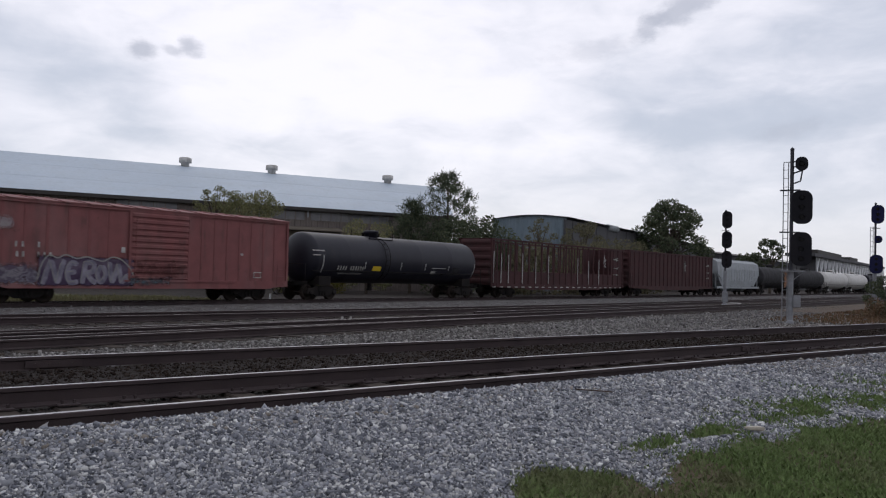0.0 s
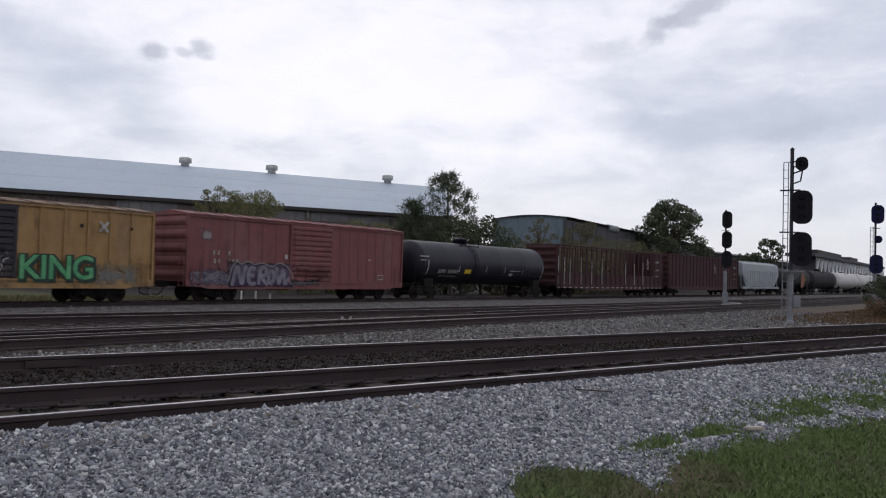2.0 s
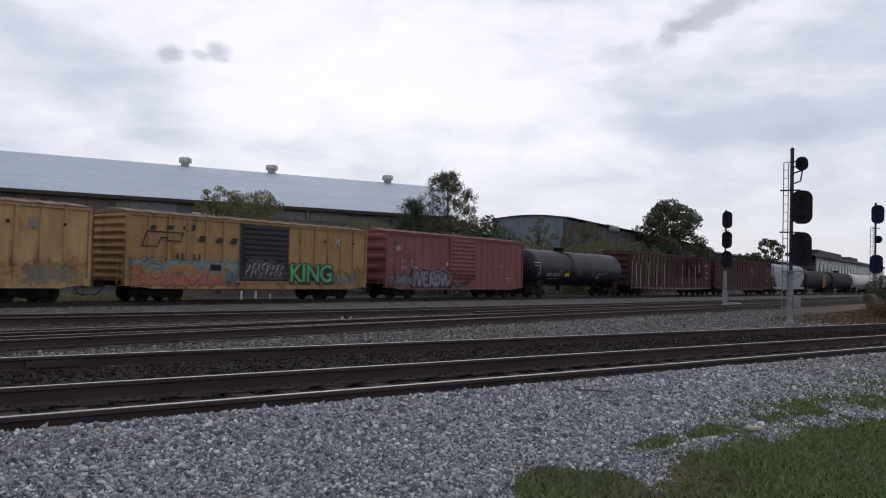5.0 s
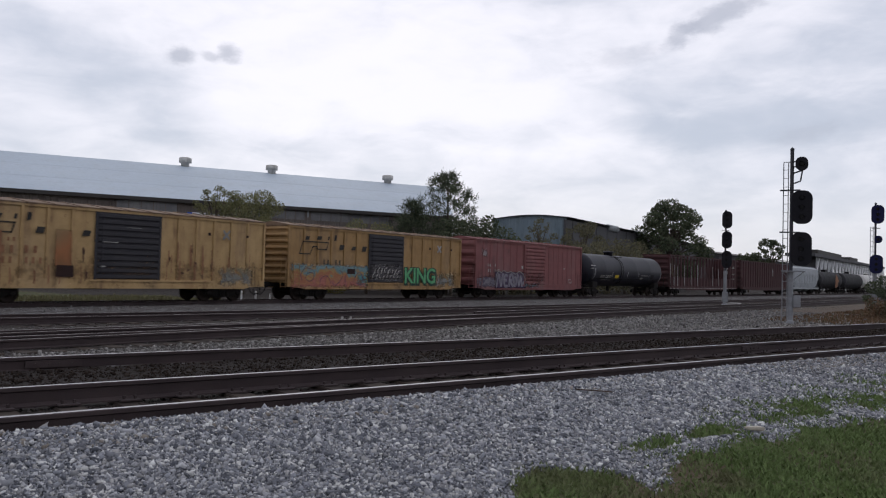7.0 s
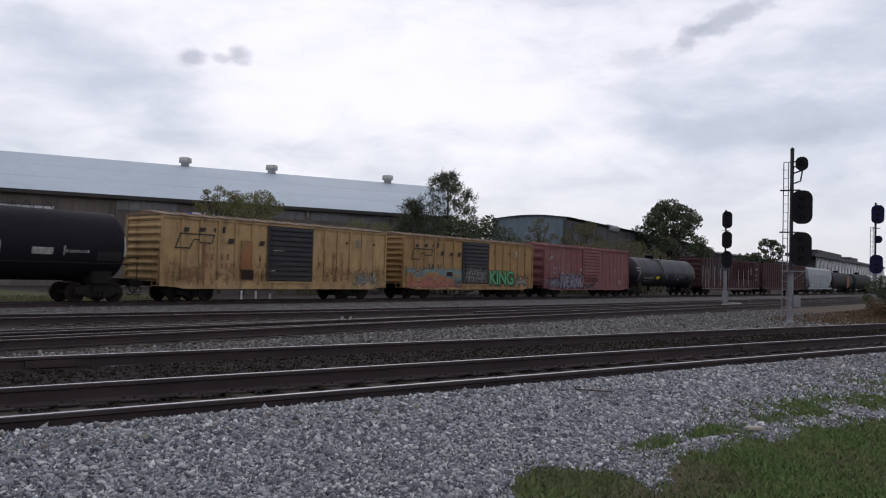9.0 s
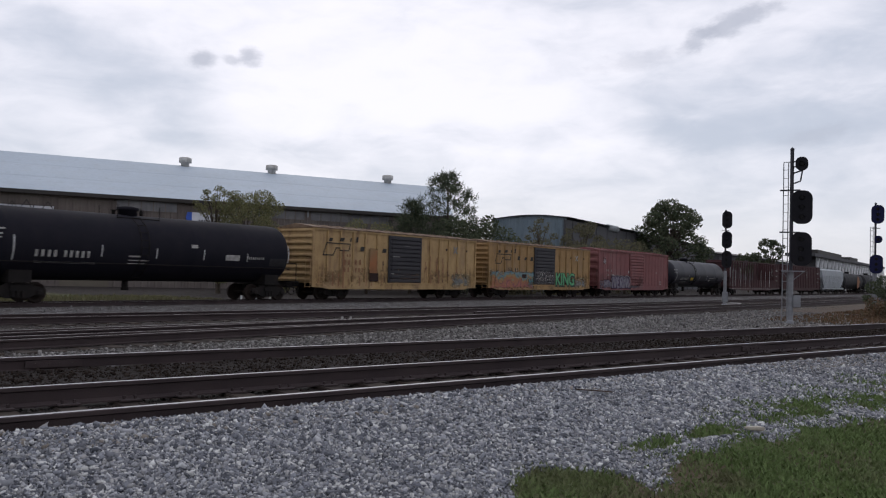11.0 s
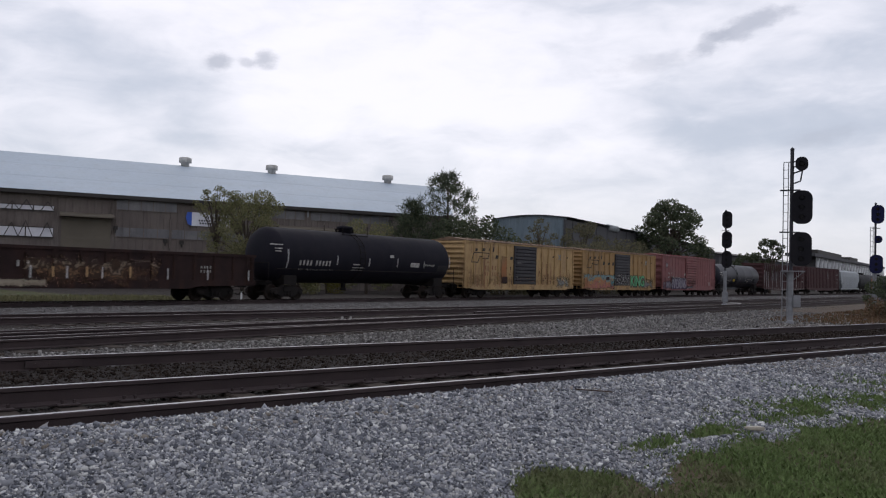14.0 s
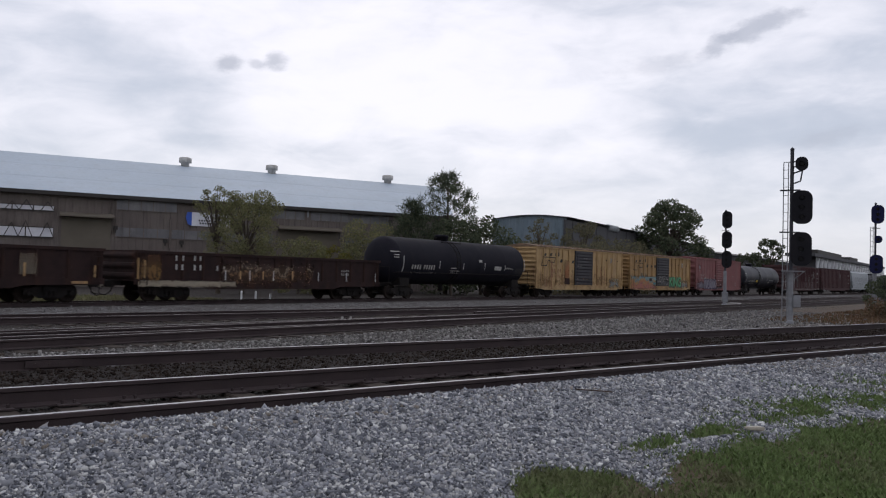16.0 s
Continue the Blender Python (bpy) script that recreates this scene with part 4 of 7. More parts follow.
    # steel framing that stands before the glazing
    for x0, x1, z0, z1 in ((-4.2, 2.5, 3.95, 5.35), (-4.2, 2.5, 6.3, 7.2)):
        bm = bmesh.new()
        rng = random.Random(3)
        x = x0
        while x < x1 - 0.9:
            pipe(bm, ((x, y0 - 0.12, z0), (x + 0.55, y0 - 0.12, z1 - rng.uniform(0, 0.3)), (x + 1.1, y0 - 0.12, z0)), 0.035, 5)
            x += 1.1 if rng.random() < 0.6 else 1.7
        box(bm, x0, x1, y0 - 0.15, y0 - 0.01, z0 - 0.06, z0)
        part("window_brace", bm, FACTORY_TRIM, f)
    for x0, x1, z in ((2.9, 7.4, 6.0), (22.7, 29.4, 5.82)):
        bm = bmesh.new()
        v = [bm.verts.new(p) for p in ((x0, y0 - 0.05, z + 0.3), (x1, y0 - 0.05, z + 0.3), (x1, y0 - 1.1, z), (x0, y0 - 1.1, z), (x0, y0 - 0.05, z - 0.12), (x1, y0 - 0.05, z - 0.12), (x1, y0 - 1.1, z - 0.12), (x0, y0 - 1.1, z - 0.12))]
        for q in ((0, 1, 2, 3), (4, 7, 6, 5), (0, 4, 5, 1), (3, 2, 6, 7), (0, 3, 7, 4), (1, 5, 6, 2)):
            bm.faces.new([v[i] for i in q])
        part("canopy", bm, FACTORY_DOOR, f, "drab sloping canopy over a loading door")
        slab = bmesh.new()
        box(slab, x0 + 0.2, x1 - 0.2, y0 - 0.09, y0 - 0.055, -0.35, z - 0.15)
        door = part("loading_door", slab, FACTORY_DOOR, f, "drab roll-up loading door")
        for i in range(1, 9):
            zz = i * (z - 0.2) / 9
            bm = bmesh.new()
            box(bm, x0 + 0.2, x1 - 0.2, y0 - 0.115, y0 - 0.092, zz - 0.03, zz + 0.03)
            part("door_slat", bm, FACTORY_DOOR, door)
    for x0, x1, z0, z1, n in ((7.6, 13.0, 6.75, 7.75, 5), (18.4, 25.6, 6.75, 7.7, 7), (26.2, 35.0, 6.75, 7.7, 8), (7.6, 22.4, 4.25, 5.2, 12), (30.0, 36.0, 4.3, 5.2, 5)):
        w = part("window", _frame_bm(x0, x1, y0 - 0.10, y0 - 0.055, z0, z1, n), FACTORY_WALL, f)
        for i in range(n):
            a, b = x0 + (x1 - x0) * i / n + 0.045, x0 + (x1 - x0) * (i + 1) / n - 0.045
            bm = bmesh.new()
            box(bm, a, b, y0 - 0.085, y0 - 0.06, z0 + 0.055, z1 - 0.055)
            part("pane", bm, DIRTY_PANE, w, "grimy grey window pane")
    for x, z0, z1 in ((7.35, 4.5, 8.0), (25.9, 7.1, 8.0), (12.4, 3.4, 6.2), (36, 3, 8), (-20, 2, 8)):
        bm = bmesh.new()
        tube(bm, (x, y0 - 0.13, z0), (x, y0 - 0.13, z1), 0.07)
        part("downpipe", bm, HOPPER_GREY if z0 > 7 else FACTORY_WALL, f)
    for x, z in ((12.0, 4.1), (13.5, 4.0), (35.1, 7.2), (7.6, 5.1)):
        bm = bmesh.new()
        box(bm, x - 0.18, x + 0.18, y0 - 0.3, y0 - 0.05, z - 0.2, z + 0.15)
        box(bm, x - 0.05, x + 0.05, y0 - 0.2, y0 - 0.05, z - 0.5, z - 0.2)
        part("wall_lamp", bm, FACTORY_TRIM, f)
    for x in (16.15, 26.15, 41.25):
        bm = bmesh.new()
        lathe(bm, ((0.46, -0.5), (0.46, 0.32), (0.7, 0.36), (0.7, 0.86), (0.58, 0.94), (0.1, 1.0)), Matrix.Translation((x, y0 + half, ridge)), 18)
        part("roof_vent", bm, TANK_WHITE, f, "round pale metal ridge ventilator")
    sign = thing("factory_sign", "white wall sign with a blue end and faded lines", "sign", FBASE)
    bm = bmesh.new()
    box(bm, 14.35, 18.0, y0 - 0.16, y0 - 0.065, 5.62, 6.92)
    part("sign_face", bm, SIGN_WHITE, sign)
    bm = bmesh.new()
    prism(bm, ((14.0, 5.8), (14.36, 5.62), (14.36, 6.92), (13.95, 6.92), (13.8, 6.4)), y0 - 0.17, y0 - 0.065)
    part("sign_end", bm, SIGN_BLUE, sign, "bright blue sign end")
    bm = bmesh.new()
    for z, a, b in ((6.5, 15.6, 17.2), (6.16, 15.0, 17.7), (5.9, 15.1, 17.4)):
        x = a
        while x < b:
            box(bm, x, x + 0.16, y0 - 0.175, y0 - 0.162, z - 0.09, z + 0.09)
            x += 0.24
    tagged(part("sign_lines", bm, SHED_DARK, sign, "faded grey bars of lettering"), kind="stuff")


def _frame_bm(x0, x1, y0, y1, z0, z1, n):
    bm = bmesh.new()
    box(bm, x0, x1, y0, y1, z0, z0 + 0.05), box(bm, x0, x1, y0, y1, z1 - 0.05, z1)
    for i in range(n + 1):
        x = x0 + (x1 - x0) * i / n
        box(bm, max(x - 0.04, x0), min(x + 0.04, x1), y0 + 0.002, y1 - 0.002, z0 + 0.05, z1 - 0.05)
    return bm


factory()


def shed():
    """A round-topped shed with a pale end wall and a long dark flank."""
    s = thing("shed", "round-roofed corrugated steel shed with a pale blue end", "shed")
    a, b, c = Vector((98.4, 67.2)), Vector((104.2, 58.2)), Vector((214.0, 74.8))
    along, deep = (b - a), (c - b)

    def roof_z(t):
        return 9.55 + 1.1 * math.sin(math.pi * min(max(t * 0.62 + 0.1, 0), 1))
    n = 22
    for i in range(n):
        bm = bmesh.new()
        p, q = a + along * (i / n), a + along * ((i + 1) / n)
        off = deep.normalized() * (0.10 if i % 2 else 0.0)
        za, zb = roof_z(i / n), roof_z((i + 1) / n)
        v = [bm.verts.new((w.x + o.x, w.y + o.y, z)) for o in (off, off + deep.normalized() * 0.3) for w, z in ((p, -0.4), (q, -0.4), (q, zb), (p, za))]
        for f in ((0, 1, 2, 3), (4, 7, 6, 5), (0, 3, 7, 4), (1, 5, 6, 2), (3, 2, 6, 7), (0, 4, 5, 1)):
            bm.faces.new([v[j] for j in f])
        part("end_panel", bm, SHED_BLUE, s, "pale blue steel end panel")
    m = 40
    for i in range(m):
        bm = bmesh.new()
        p, q = b + deep * (i / m), b + deep * ((i + 1) / m)
        o = along.normalized() * (0.12 if i % 2 else 0)
        for w0, w1 in ((p, q),):
            v = [bm.verts.new((w.x + o.x - e.x, w.y + o.y - e.y, z)) for e in (Vector((0, 0)), along.normalized() * 0.3) for w, z in ((w0, -0.4), (w1, -0.4), (w1, 10.15), (w0, 10.15))]
            for f in ((0, 1, 2, 3), (4, 7, 6, 5), (0, 3, 7, 4), (1, 5, 6, 2), (3, 2, 6, 7), (0, 4, 5, 1)):
                bm.faces.new([v[j] for j in f])
        part("side_panel", bm, SHED_DARK, s, "dark side panel")
    bm = bmesh.new()
    prev = None
    for i in range(13):
        t = i / 12
        w = b - along * t * 1.0
        z = roof_z(1 - t) + 0.12
        row = [bm.verts.new((w.x + along.normalized().x * (0.6 if i == 0 else 0) + d.x, w.y + along.normalized().y * (0.6 if i == 0 else 0) + d.y, z)) for d in (-deep.normalized() * 0.3, deep)]
        low = [bm.verts.new(v.co - Vector((0, 0, 0.15))) for v in row]
        if prev:
            bm.faces.new((prev[0][0], prev[0][1], row[1], row[0]))
            bm.faces.new((prev[1][0], low[0], low[1], prev[1][1]))
            bm.faces.new((prev[0][0], row[0], low[0], prev[1][0]))
        prev = (row, low)
    part("roof", bm, SHED_DARK, s, "low curved dark metal roof")
    for t, k in ((0.2, 0.55), (0.36, 0.55)):
        w = b + deep * t
        bm = bmesh.new()
        M = Matrix.Translation((w.x, w.y, 10.2)) @ Matrix.Rotation(math.atan2(deep.y, deep.x), 4, "Z")
        lathe(bm, ((0.7 * k, -2.6), (1.1 * k, -2.5), (1.1 * k, 2.5), (0.7 * k, 2.6)), M @ Matrix.Rotation(math.pi / 2, 4, "Y"), 12)
        part("ridge_monitor", bm, HOPPER_GREY, s, "pale rounded roof ventilator")
    far = thing("warehouse", "long low dark warehouse far behind the train", "warehouse")
    bm = bmesh.new()
    a2, b2 = Vector((222, 76)), Vector((330, 80))
    d2 = (b2 - a2).normalized()
    n2 = Vector((-d2.y, d2.x))
    v = [bm.verts.new((*(a2 + d2 * u + n2 * w), z)) for u, w, z in ((0, 0, -0.4), (108, 0, -0.4), (108, 0, 9.2), (0, 0, 9.2), (0, 20, -0.4), (108, 20, -0.4), (108, 20, 9.2), (0, 20, 9.2))]
    for f in ((0, 1, 2, 3), (4, 7, 6, 5), (0, 3, 7, 4), (1, 5, 6, 2), (0, 4, 5, 1)):
        bm.faces.new([v[i] for i in f])
    part("wall", bm, SHED_DARK, far)
    bm = bmesh.new()
    v = [bm.verts.new((*(a2 + d2 * u + n2 * w), z)) for u, w, z in ((-1, -1, 9.25), (109, -1, 9.25), (109, 10, 11.0), (-1, 10, 11.0), (-1, 21, 9.25), (109, 21, 9.25))]
    bm.faces.new((v[0], v[1], v[2], v[3])), bm.faces.new((v[3], v[2], v[5], v[4]))
    part("roof", bm, FACTORY_TRIM, far)


shed()


def pipe_bridge():
    g = thing("conveyor_gallery", "white steel lattice gallery under a dark roof", "industrial gallery")
    a, b = Vector((246.0, 58.5)), Vector((420.0, 69.0))
    d = (b - a).normalized()
    n = Vector((-d.y, d.x))
    M = Matrix(((d.x, n.x, 0, a.x), (d.y, n.y, 0, a.y), (0, 0, 1, 0), (0, 0, 0, 1)))
    L = (b - a).length
    g.matrix_world = M
    bm = bmesh.new()
    box(bm, -2, L, -2, 6, 9.6, 10.5)
    part("roof", bm, SHED_DARK, g, "flat dark gallery roof")
    bm = bmesh.new()
    box(bm, 14, 60, 0, 5, 10.5, 12.1)
    box(bm, 80, 100, 0, 5, 10.5, 12.0)
    part("roof_housing", bm, FACTORY_TRIM, g)
    x = 6.0
    bm = bmesh.new()
    box(bm, -1, 60, 3, 3.3, 0, 9.6)
    part("back_panel", bm, SHED_DARK, g)
    while x < L:
        bm = bmesh.new()
        tube(bm, (x, -1, -0.3), (x, -1, 9.6), 0.22)
        pipe(bm, ((x, -1, 4.6), (x + 3.5, -1, 9.4), (x + 7, -1, 4.6)), 0.3)
        tube(bm, (x, -1, 4.6), (x + 7, -1, 4.6), 0.3)
        part("truss_bay", bm, WHITE_STEEL, g, "white lattice bay")
        x += 7


pipe_bridge()


# ---- trees and shrubs ----
def leaf_cloud(rng, centres, radii, count, size, flat=0.75, droop=0.0):
    """Small leaf faces scattered in clumps: rectangles cut to lozenges."""
    c = np.array(centres)
    r = np.array(radii)
    w = r ** 2 / (r ** 2).sum()
    k = rng.choice(len(c), count, p=w)
    d = rng.normal(size=(count, 3))
    d /= np.linalg.norm(d, axis=1, keepdims=True)
    rad = r[k] * rng.uniform(0.25, 1.0, count) ** 0.45
    p = c[k] + d * rad[:, None] * np.array((1, 1, flat))
    p[:, 2] -= droop * rad
    u = rng.normal(size=(count, 3))
    u /= np.linalg.norm(u, axis=1, keepdims=True)
    t = rng.normal(size=(count, 3))
    v = np.cross(u, t)
    v /= np.linalg.norm(v, axis=1, keepdims=True)
    s = size * rng.uniform(0.6, 1.4, (count, 1))
    q = np.stack((p - u * s, p + v * s * 0.5, p + u * s, p - v * s * 0.5), 1)
    return q.reshape(-1, 3), np.arange(count * 4).reshape(-1, 4)


def broad_tree(name, x, y, height, width, leaves, size, material, label, seed, low=0.25, clumps=26, lean=0.0, clump=0.2, sparse=1.0):
    rng = random.Random(seed)
    npr = np.random.default_rng(seed)
    z0 = float(ground_z(x, y)) - 0.05
    t = thing(name, label, "tree" if height > 3.5 else "shrub", pose(x, y, z0))
    bm = bmesh.new()
    top = Vector((lean, 0, height * 0.62))
    r0 = height * 0.018
    pipe_pts = [Vector((0, 0, 0)), Vector((lean * 0.3 + rng.uniform(-0.1, 0.1), rng.uniform(-0.1, 0.1), height * 0.25)), top]
    tube(bm, pipe_pts[0], pipe_pts[1], r0 * 1.3, r0, 8)
    tube(bm, pipe_pts[1], pipe_pts[2], r0, r0 * 0.5, 8)
    centres, radii = [], []
    for i in range(clumps):
        a = i * 2.4 + rng.uniform(-0.4, 0.4)
        h = low + (1 - low) * ((i + 0.5) / clumps) * 0.93
        prof = math.sin(math.pi * min(max((h - low) / (1 - low) * 0.86 + 0.12, 0), 1)) ** 0.7
        rr = width / 2 * prof * rng.uniform(0.45, 0.92)
        p = Vector((lean * h + rr * math.cos(a), rr * math.sin(a), height * h))
        centres.append(p), radii.append(width * clump * rng.uniform(0.55, 1.15))
        st = pipe_pts[0].lerp(top, min(h * 0.75 + 0.1, 0.98))
        mid = st.lerp(p, 0.5) + Vector((0, 0, 0.04 * height))
        tube(bm, st, mid, r0 * 0.38, r0 * 0.25, 5)
        tube(bm, mid, p, r0 * 0.25, r0 * 0.08, 5)
    part("trunk", bm, BARK, t, "grey-brown trunk and limbs")
    v, f = leaf_cloud(npr, [c[:] for c in centres], radii, int(leaves * sparse), size)
    part("crown", raw_mesh("crown", v, f, material), None, t)
    return t


def pine_tree(x, y, height, width, tufts, seed, label):
    rng = random.Random(seed)
    npr = np.random.default_rng(seed)
    z0 = float(ground_z(x, y)) - 0.05
    t = thing("pine_tree", label, "tree", pose(x, y, z0))
    bm = bmesh.new()
    r0 = height * 0.016
    tube(bm, (0, 0, 0), (0.1, 0, height * 0.55), r0 * 1.2, r0 * 0.7, 8)
    tube(bm, (0.1, 0, height * 0.55), (0.05, 0.05, height * 0.96), r0 * 0.7, r0 * 0.15, 8)
    verts, faces, base = [], [], 0
    for i in range(tufts):
        h = 0.12 + 0.86 * (i + rng.random()) / tufts
        reach = width / 2 * (1 - max(0, h - 0.3) / 0.72) ** 0.75 * rng.uniform(0.3, 1.1)
        a = rng.uniform(0, math.tau)
        s = Vector((0.08, 0, height * max(h - 0.05, 0.02)))
        e = Vector((reach * math.cos(a), reach * math.sin(a), height * h + reach * rng.uniform(0.05, 0.35)))
        if i % 3 == 0:
            tube(bm, s, e, r0 * 0.18, r0 * 0.06, 4)
        # needles point outwards and up from the twig's end
        n = 34
        d = npr.normal(size=(n, 3)) * 0.7 + np.array((math.cos(a) * 0.5, math.sin(a) * 0.5, 0.75))
        d /= np.linalg.norm(d, axis=1, keepdims=True)
        L = npr.uniform(0.22, 0.48, (n, 1)) * (0.8 + 0.03 * height)
        side = np.cross(d, npr.normal(size=(n, 3)))
        side /= np.linalg.norm(side, axis=1, keepdims=True)
        o = np.array(e[:]) + npr.normal(size=(n, 3)) * 0.2
        q = np.stack((o - side * 0.03, o + side * 0.03, o + d * L + side * 0.012, o + d * L - side * 0.012), 1).reshape(-1, 3)
        verts.append(q)
    v = np.concatenate(verts)
    part("trunk", bm, BARK, t, "straight scaly pine trunk")
    part("crown", raw_mesh("crown", v, np.arange(len(v)).reshape(-1, 4), LEAF_PINE), None, t)
    return t


broad_tree("tree", 38.7, 51.9, 8.4, 4.0, 2400, 0.065, LEAF_OLIVE, "thin olive-leaved tree before the factory wall", 6, 0.72, 22, -0.5, 0.11)
broad_tree("tree", 39.7, 50.3, 8.3, 6.8, 24000, 0.065, LEAF_OLIVE, "thin olive-leaved tree in front of the factory", 4, 0.15, 62, 0.4, 0.12)
pine_tree(63.2, 48.6, 12.05, 10.8, 250, 5, "tall dark pine with open tufted branches")
pine_tree(59.6, 50.2, 9.0, 6.4, 200, 8, "shorter dark pine beside the tall one")
broad_tree("tree", 62.0, 47.0, 7.4, 7.6, 6500, 0.15, LEAF_DARK, "dense dark green bushy tree below the pines", 14, 0.08, 34)
broad_tree("tree", 66.4, 46.6, 8.0, 7.0, 6200, 0.15, LEAF_DARK, "dense dark green tree beside the pines", 12, 0.1, 24)
broad_tree("tree", 144.3, 58.6, 17.3, 14.4, 21000, 0.22, LEAF_DARK, "large round dark-leaved tree behind the train", 21, 0.08, 96, 0, 0.12)
broad_tree("tree", 156.5, 44.0, 10.4, 6.4, 3200, 0.18, LEAF_DARK, "small open tree with thin crown", 33, 0.4, 36, 0, 0.10)
broad_tree("tree", 163.5, 50.0, 8.0, 7.5, 2600, 0.18, LEAF_DARK, "low ragged tree behind the train", 35, 0.5, 30, 0, 0.10)
broad_tree("sapling", 90.7, 54.4, 10.0, 5.0, 1700, 0.13, LEAF_DULL, "thin sapling with sparse olive leaves", 41, 0.25, 34, 0, 0.11)
for _i, (_x, _y, _h, _w) in enumerate(((70.5, 46.5, 5.4, 7.5), (77.5, 47.5, 5.8, 8.0), (85.0, 46.8, 5.7, 8.5), (92.5, 47.6, 6.3, 9.0), (100.5, 47.0, 7.2, 9.5), (109.0, 47.8, 6.2, 9.0))):
    broad_tree("shrub", _x, _y, _h, _w, 4200, 0.16, LEAF_DULL, "dull brown-green thicket behind the train track", 71 + _i, 0.04, 30, 0, 0.17)
broad_tree("sapling", 98.5, 52.4, 9.8, 7.4, 6400, 0.13, LEAF_DULL, "thin sapling with sparse olive leaves", 43, 0.15, 40, 0.3, 0.12)
broad_tree("shrub", 54.2, 50.8, 6.7, 5.8, 7000, 0.10, LEAF_OLIVE, "straggling olive shrub before the factory wall", 51, 0.1, 20)
broad_tree("shrub", 45.0, 49.8, 4.7, 4.8, 6000, 0.085, LEAF_OLIVE, "low olive shrub before the factory wall", 53, 0.1, 16)
broad_tree("shrub", 49.8, 51.5, 4.4, 4.4, 5000, 0.085, LEAF_YELLOW, "low yellowing shrub before the factory wall", 57, 0.1, 14)
broad_tree("shrub", 57.6, 43.6, 4.9, 2.8, 1800, 0.12, LEAF_YELLOW, "bright yellowing shrub beside the pines", 59, 0.3, 12)
broad_tree("shrub", 46.2, 7.2, 2.2, 2.0, 3200, 0.06, LEAF_DARK, "dark green bush beside the signal", 61, 0.05, 16)
broad_tree("shrub", 42.5, 6.6, 0.9, 2.2, 2200, 0.05, GRASS_DRY, "dry rust-coloured weeds beside the bush", 63, 0.05, 14)


# ---- railway signals ----
def rounded(w, h, r, n=5):
    pts = []
    for cx, cz, a0 in ((w / 2 - r, h / 2 - r, 0), (-w / 2 + r, h / 2 - r, 90), (-w / 2 + r, -h / 2 + r, 180), (w / 2 - r, -h / 2 + r, 270)):
        for i in range(n + 1):
            a = radians(a0 + 90 * i / n)
            pts.append((cx + r * math.cos(a), cz + r * math.sin(a)))
    return pts


def signal_head(parent, x, z, w, h, r, lamps, paint=None):
    paint = paint or SIGNAL_BLACK
    bm = bmesh.new()
    prism(bm, [(x + a, z + b) for a, b in rounded(w, h, r)], -0.14, -0.115)
    hd = part("signal_head", bm, paint, parent, "black rounded background plate of unlit lamps")
    for i in range(lamps):
        zz = z + (i - (lamps - 1) / 2) * h * 0.29
        bm = bmesh.new()
        lathe(bm, ((0.10, 0.0), (0.13, 0.03), (0.13, 0.2), (0.09, 0.26)), Matrix.Translation((x, -0.12, zz)) @ Matrix.Rotation(-math.pi / 2, 4, "X"), 14)
        part("lamp_housing", bm, paint, hd)
        bm = bmesh.new()
        lathe(bm, ((0.095, 0.0), (0.095, 0.02), (0.06, 0.035)), Matrix.Translation((x, -0.14, zz)) @ Matrix.Rotation(math.pi / 2, 4, "X"), 14)
        part("lens", bm, LENS, hd, "dark unlit lens")
        bm = bmesh.new()
        for k in range(9):
            a, b = radians(k * 20), radians(k * 20 + 20)
            v = [bm.verts.new((x + rr * math.cos(g), yy, zz + rr * math.sin(g))) for rr in (0.115, 0.105) for g, yy in ((a, -0.14), (b, -0.14), (b, -0.19), (a, -0.19))]
            for q in ((0, 1, 2, 3), (4, 7, 6, 5), (3, 2, 6, 7)):
                bm.faces.new([v[j] for j in q])
        bmesh.ops.remove_doubles(bm, verts=bm.verts, dist=0.001)
        part("hood", bm, paint, hd)
    bm = bmesh.new()
    tube(bm, (0, 0, z + 0.1), (x, -0.12, z + 0.1), 0.03)
    tube(bm, (0, 0, z - 0.1), (x, -0.12, z - 0.1), 0.03)
    part("bracket", bm, SIGNAL_POLE, hd)


def ladder(parent, x, z0, z1, material, y=0.05, w=0.2):
    bm = bmesh.new()
    for s in (-w / 2, w / 2):
        tube(bm, (x + s, y, z0), (x + s, y, z1), 0.018, n=6)
    if z1 > 5:
        tube(bm, (x - w / 2, y, z1), (0, 0, z1), 0.015, n=6)
    ld = part("ladder", bm, material, parent, "thin steel ladder")
    z = z0 + 0.15
    while z < z1:
        bm = bmesh.new()
        tube(bm, (x - w / 2, y, z), (x + w / 2, y, z), 0.011, n=5)
        part("rung", bm, material, ld)
        z += 0.33


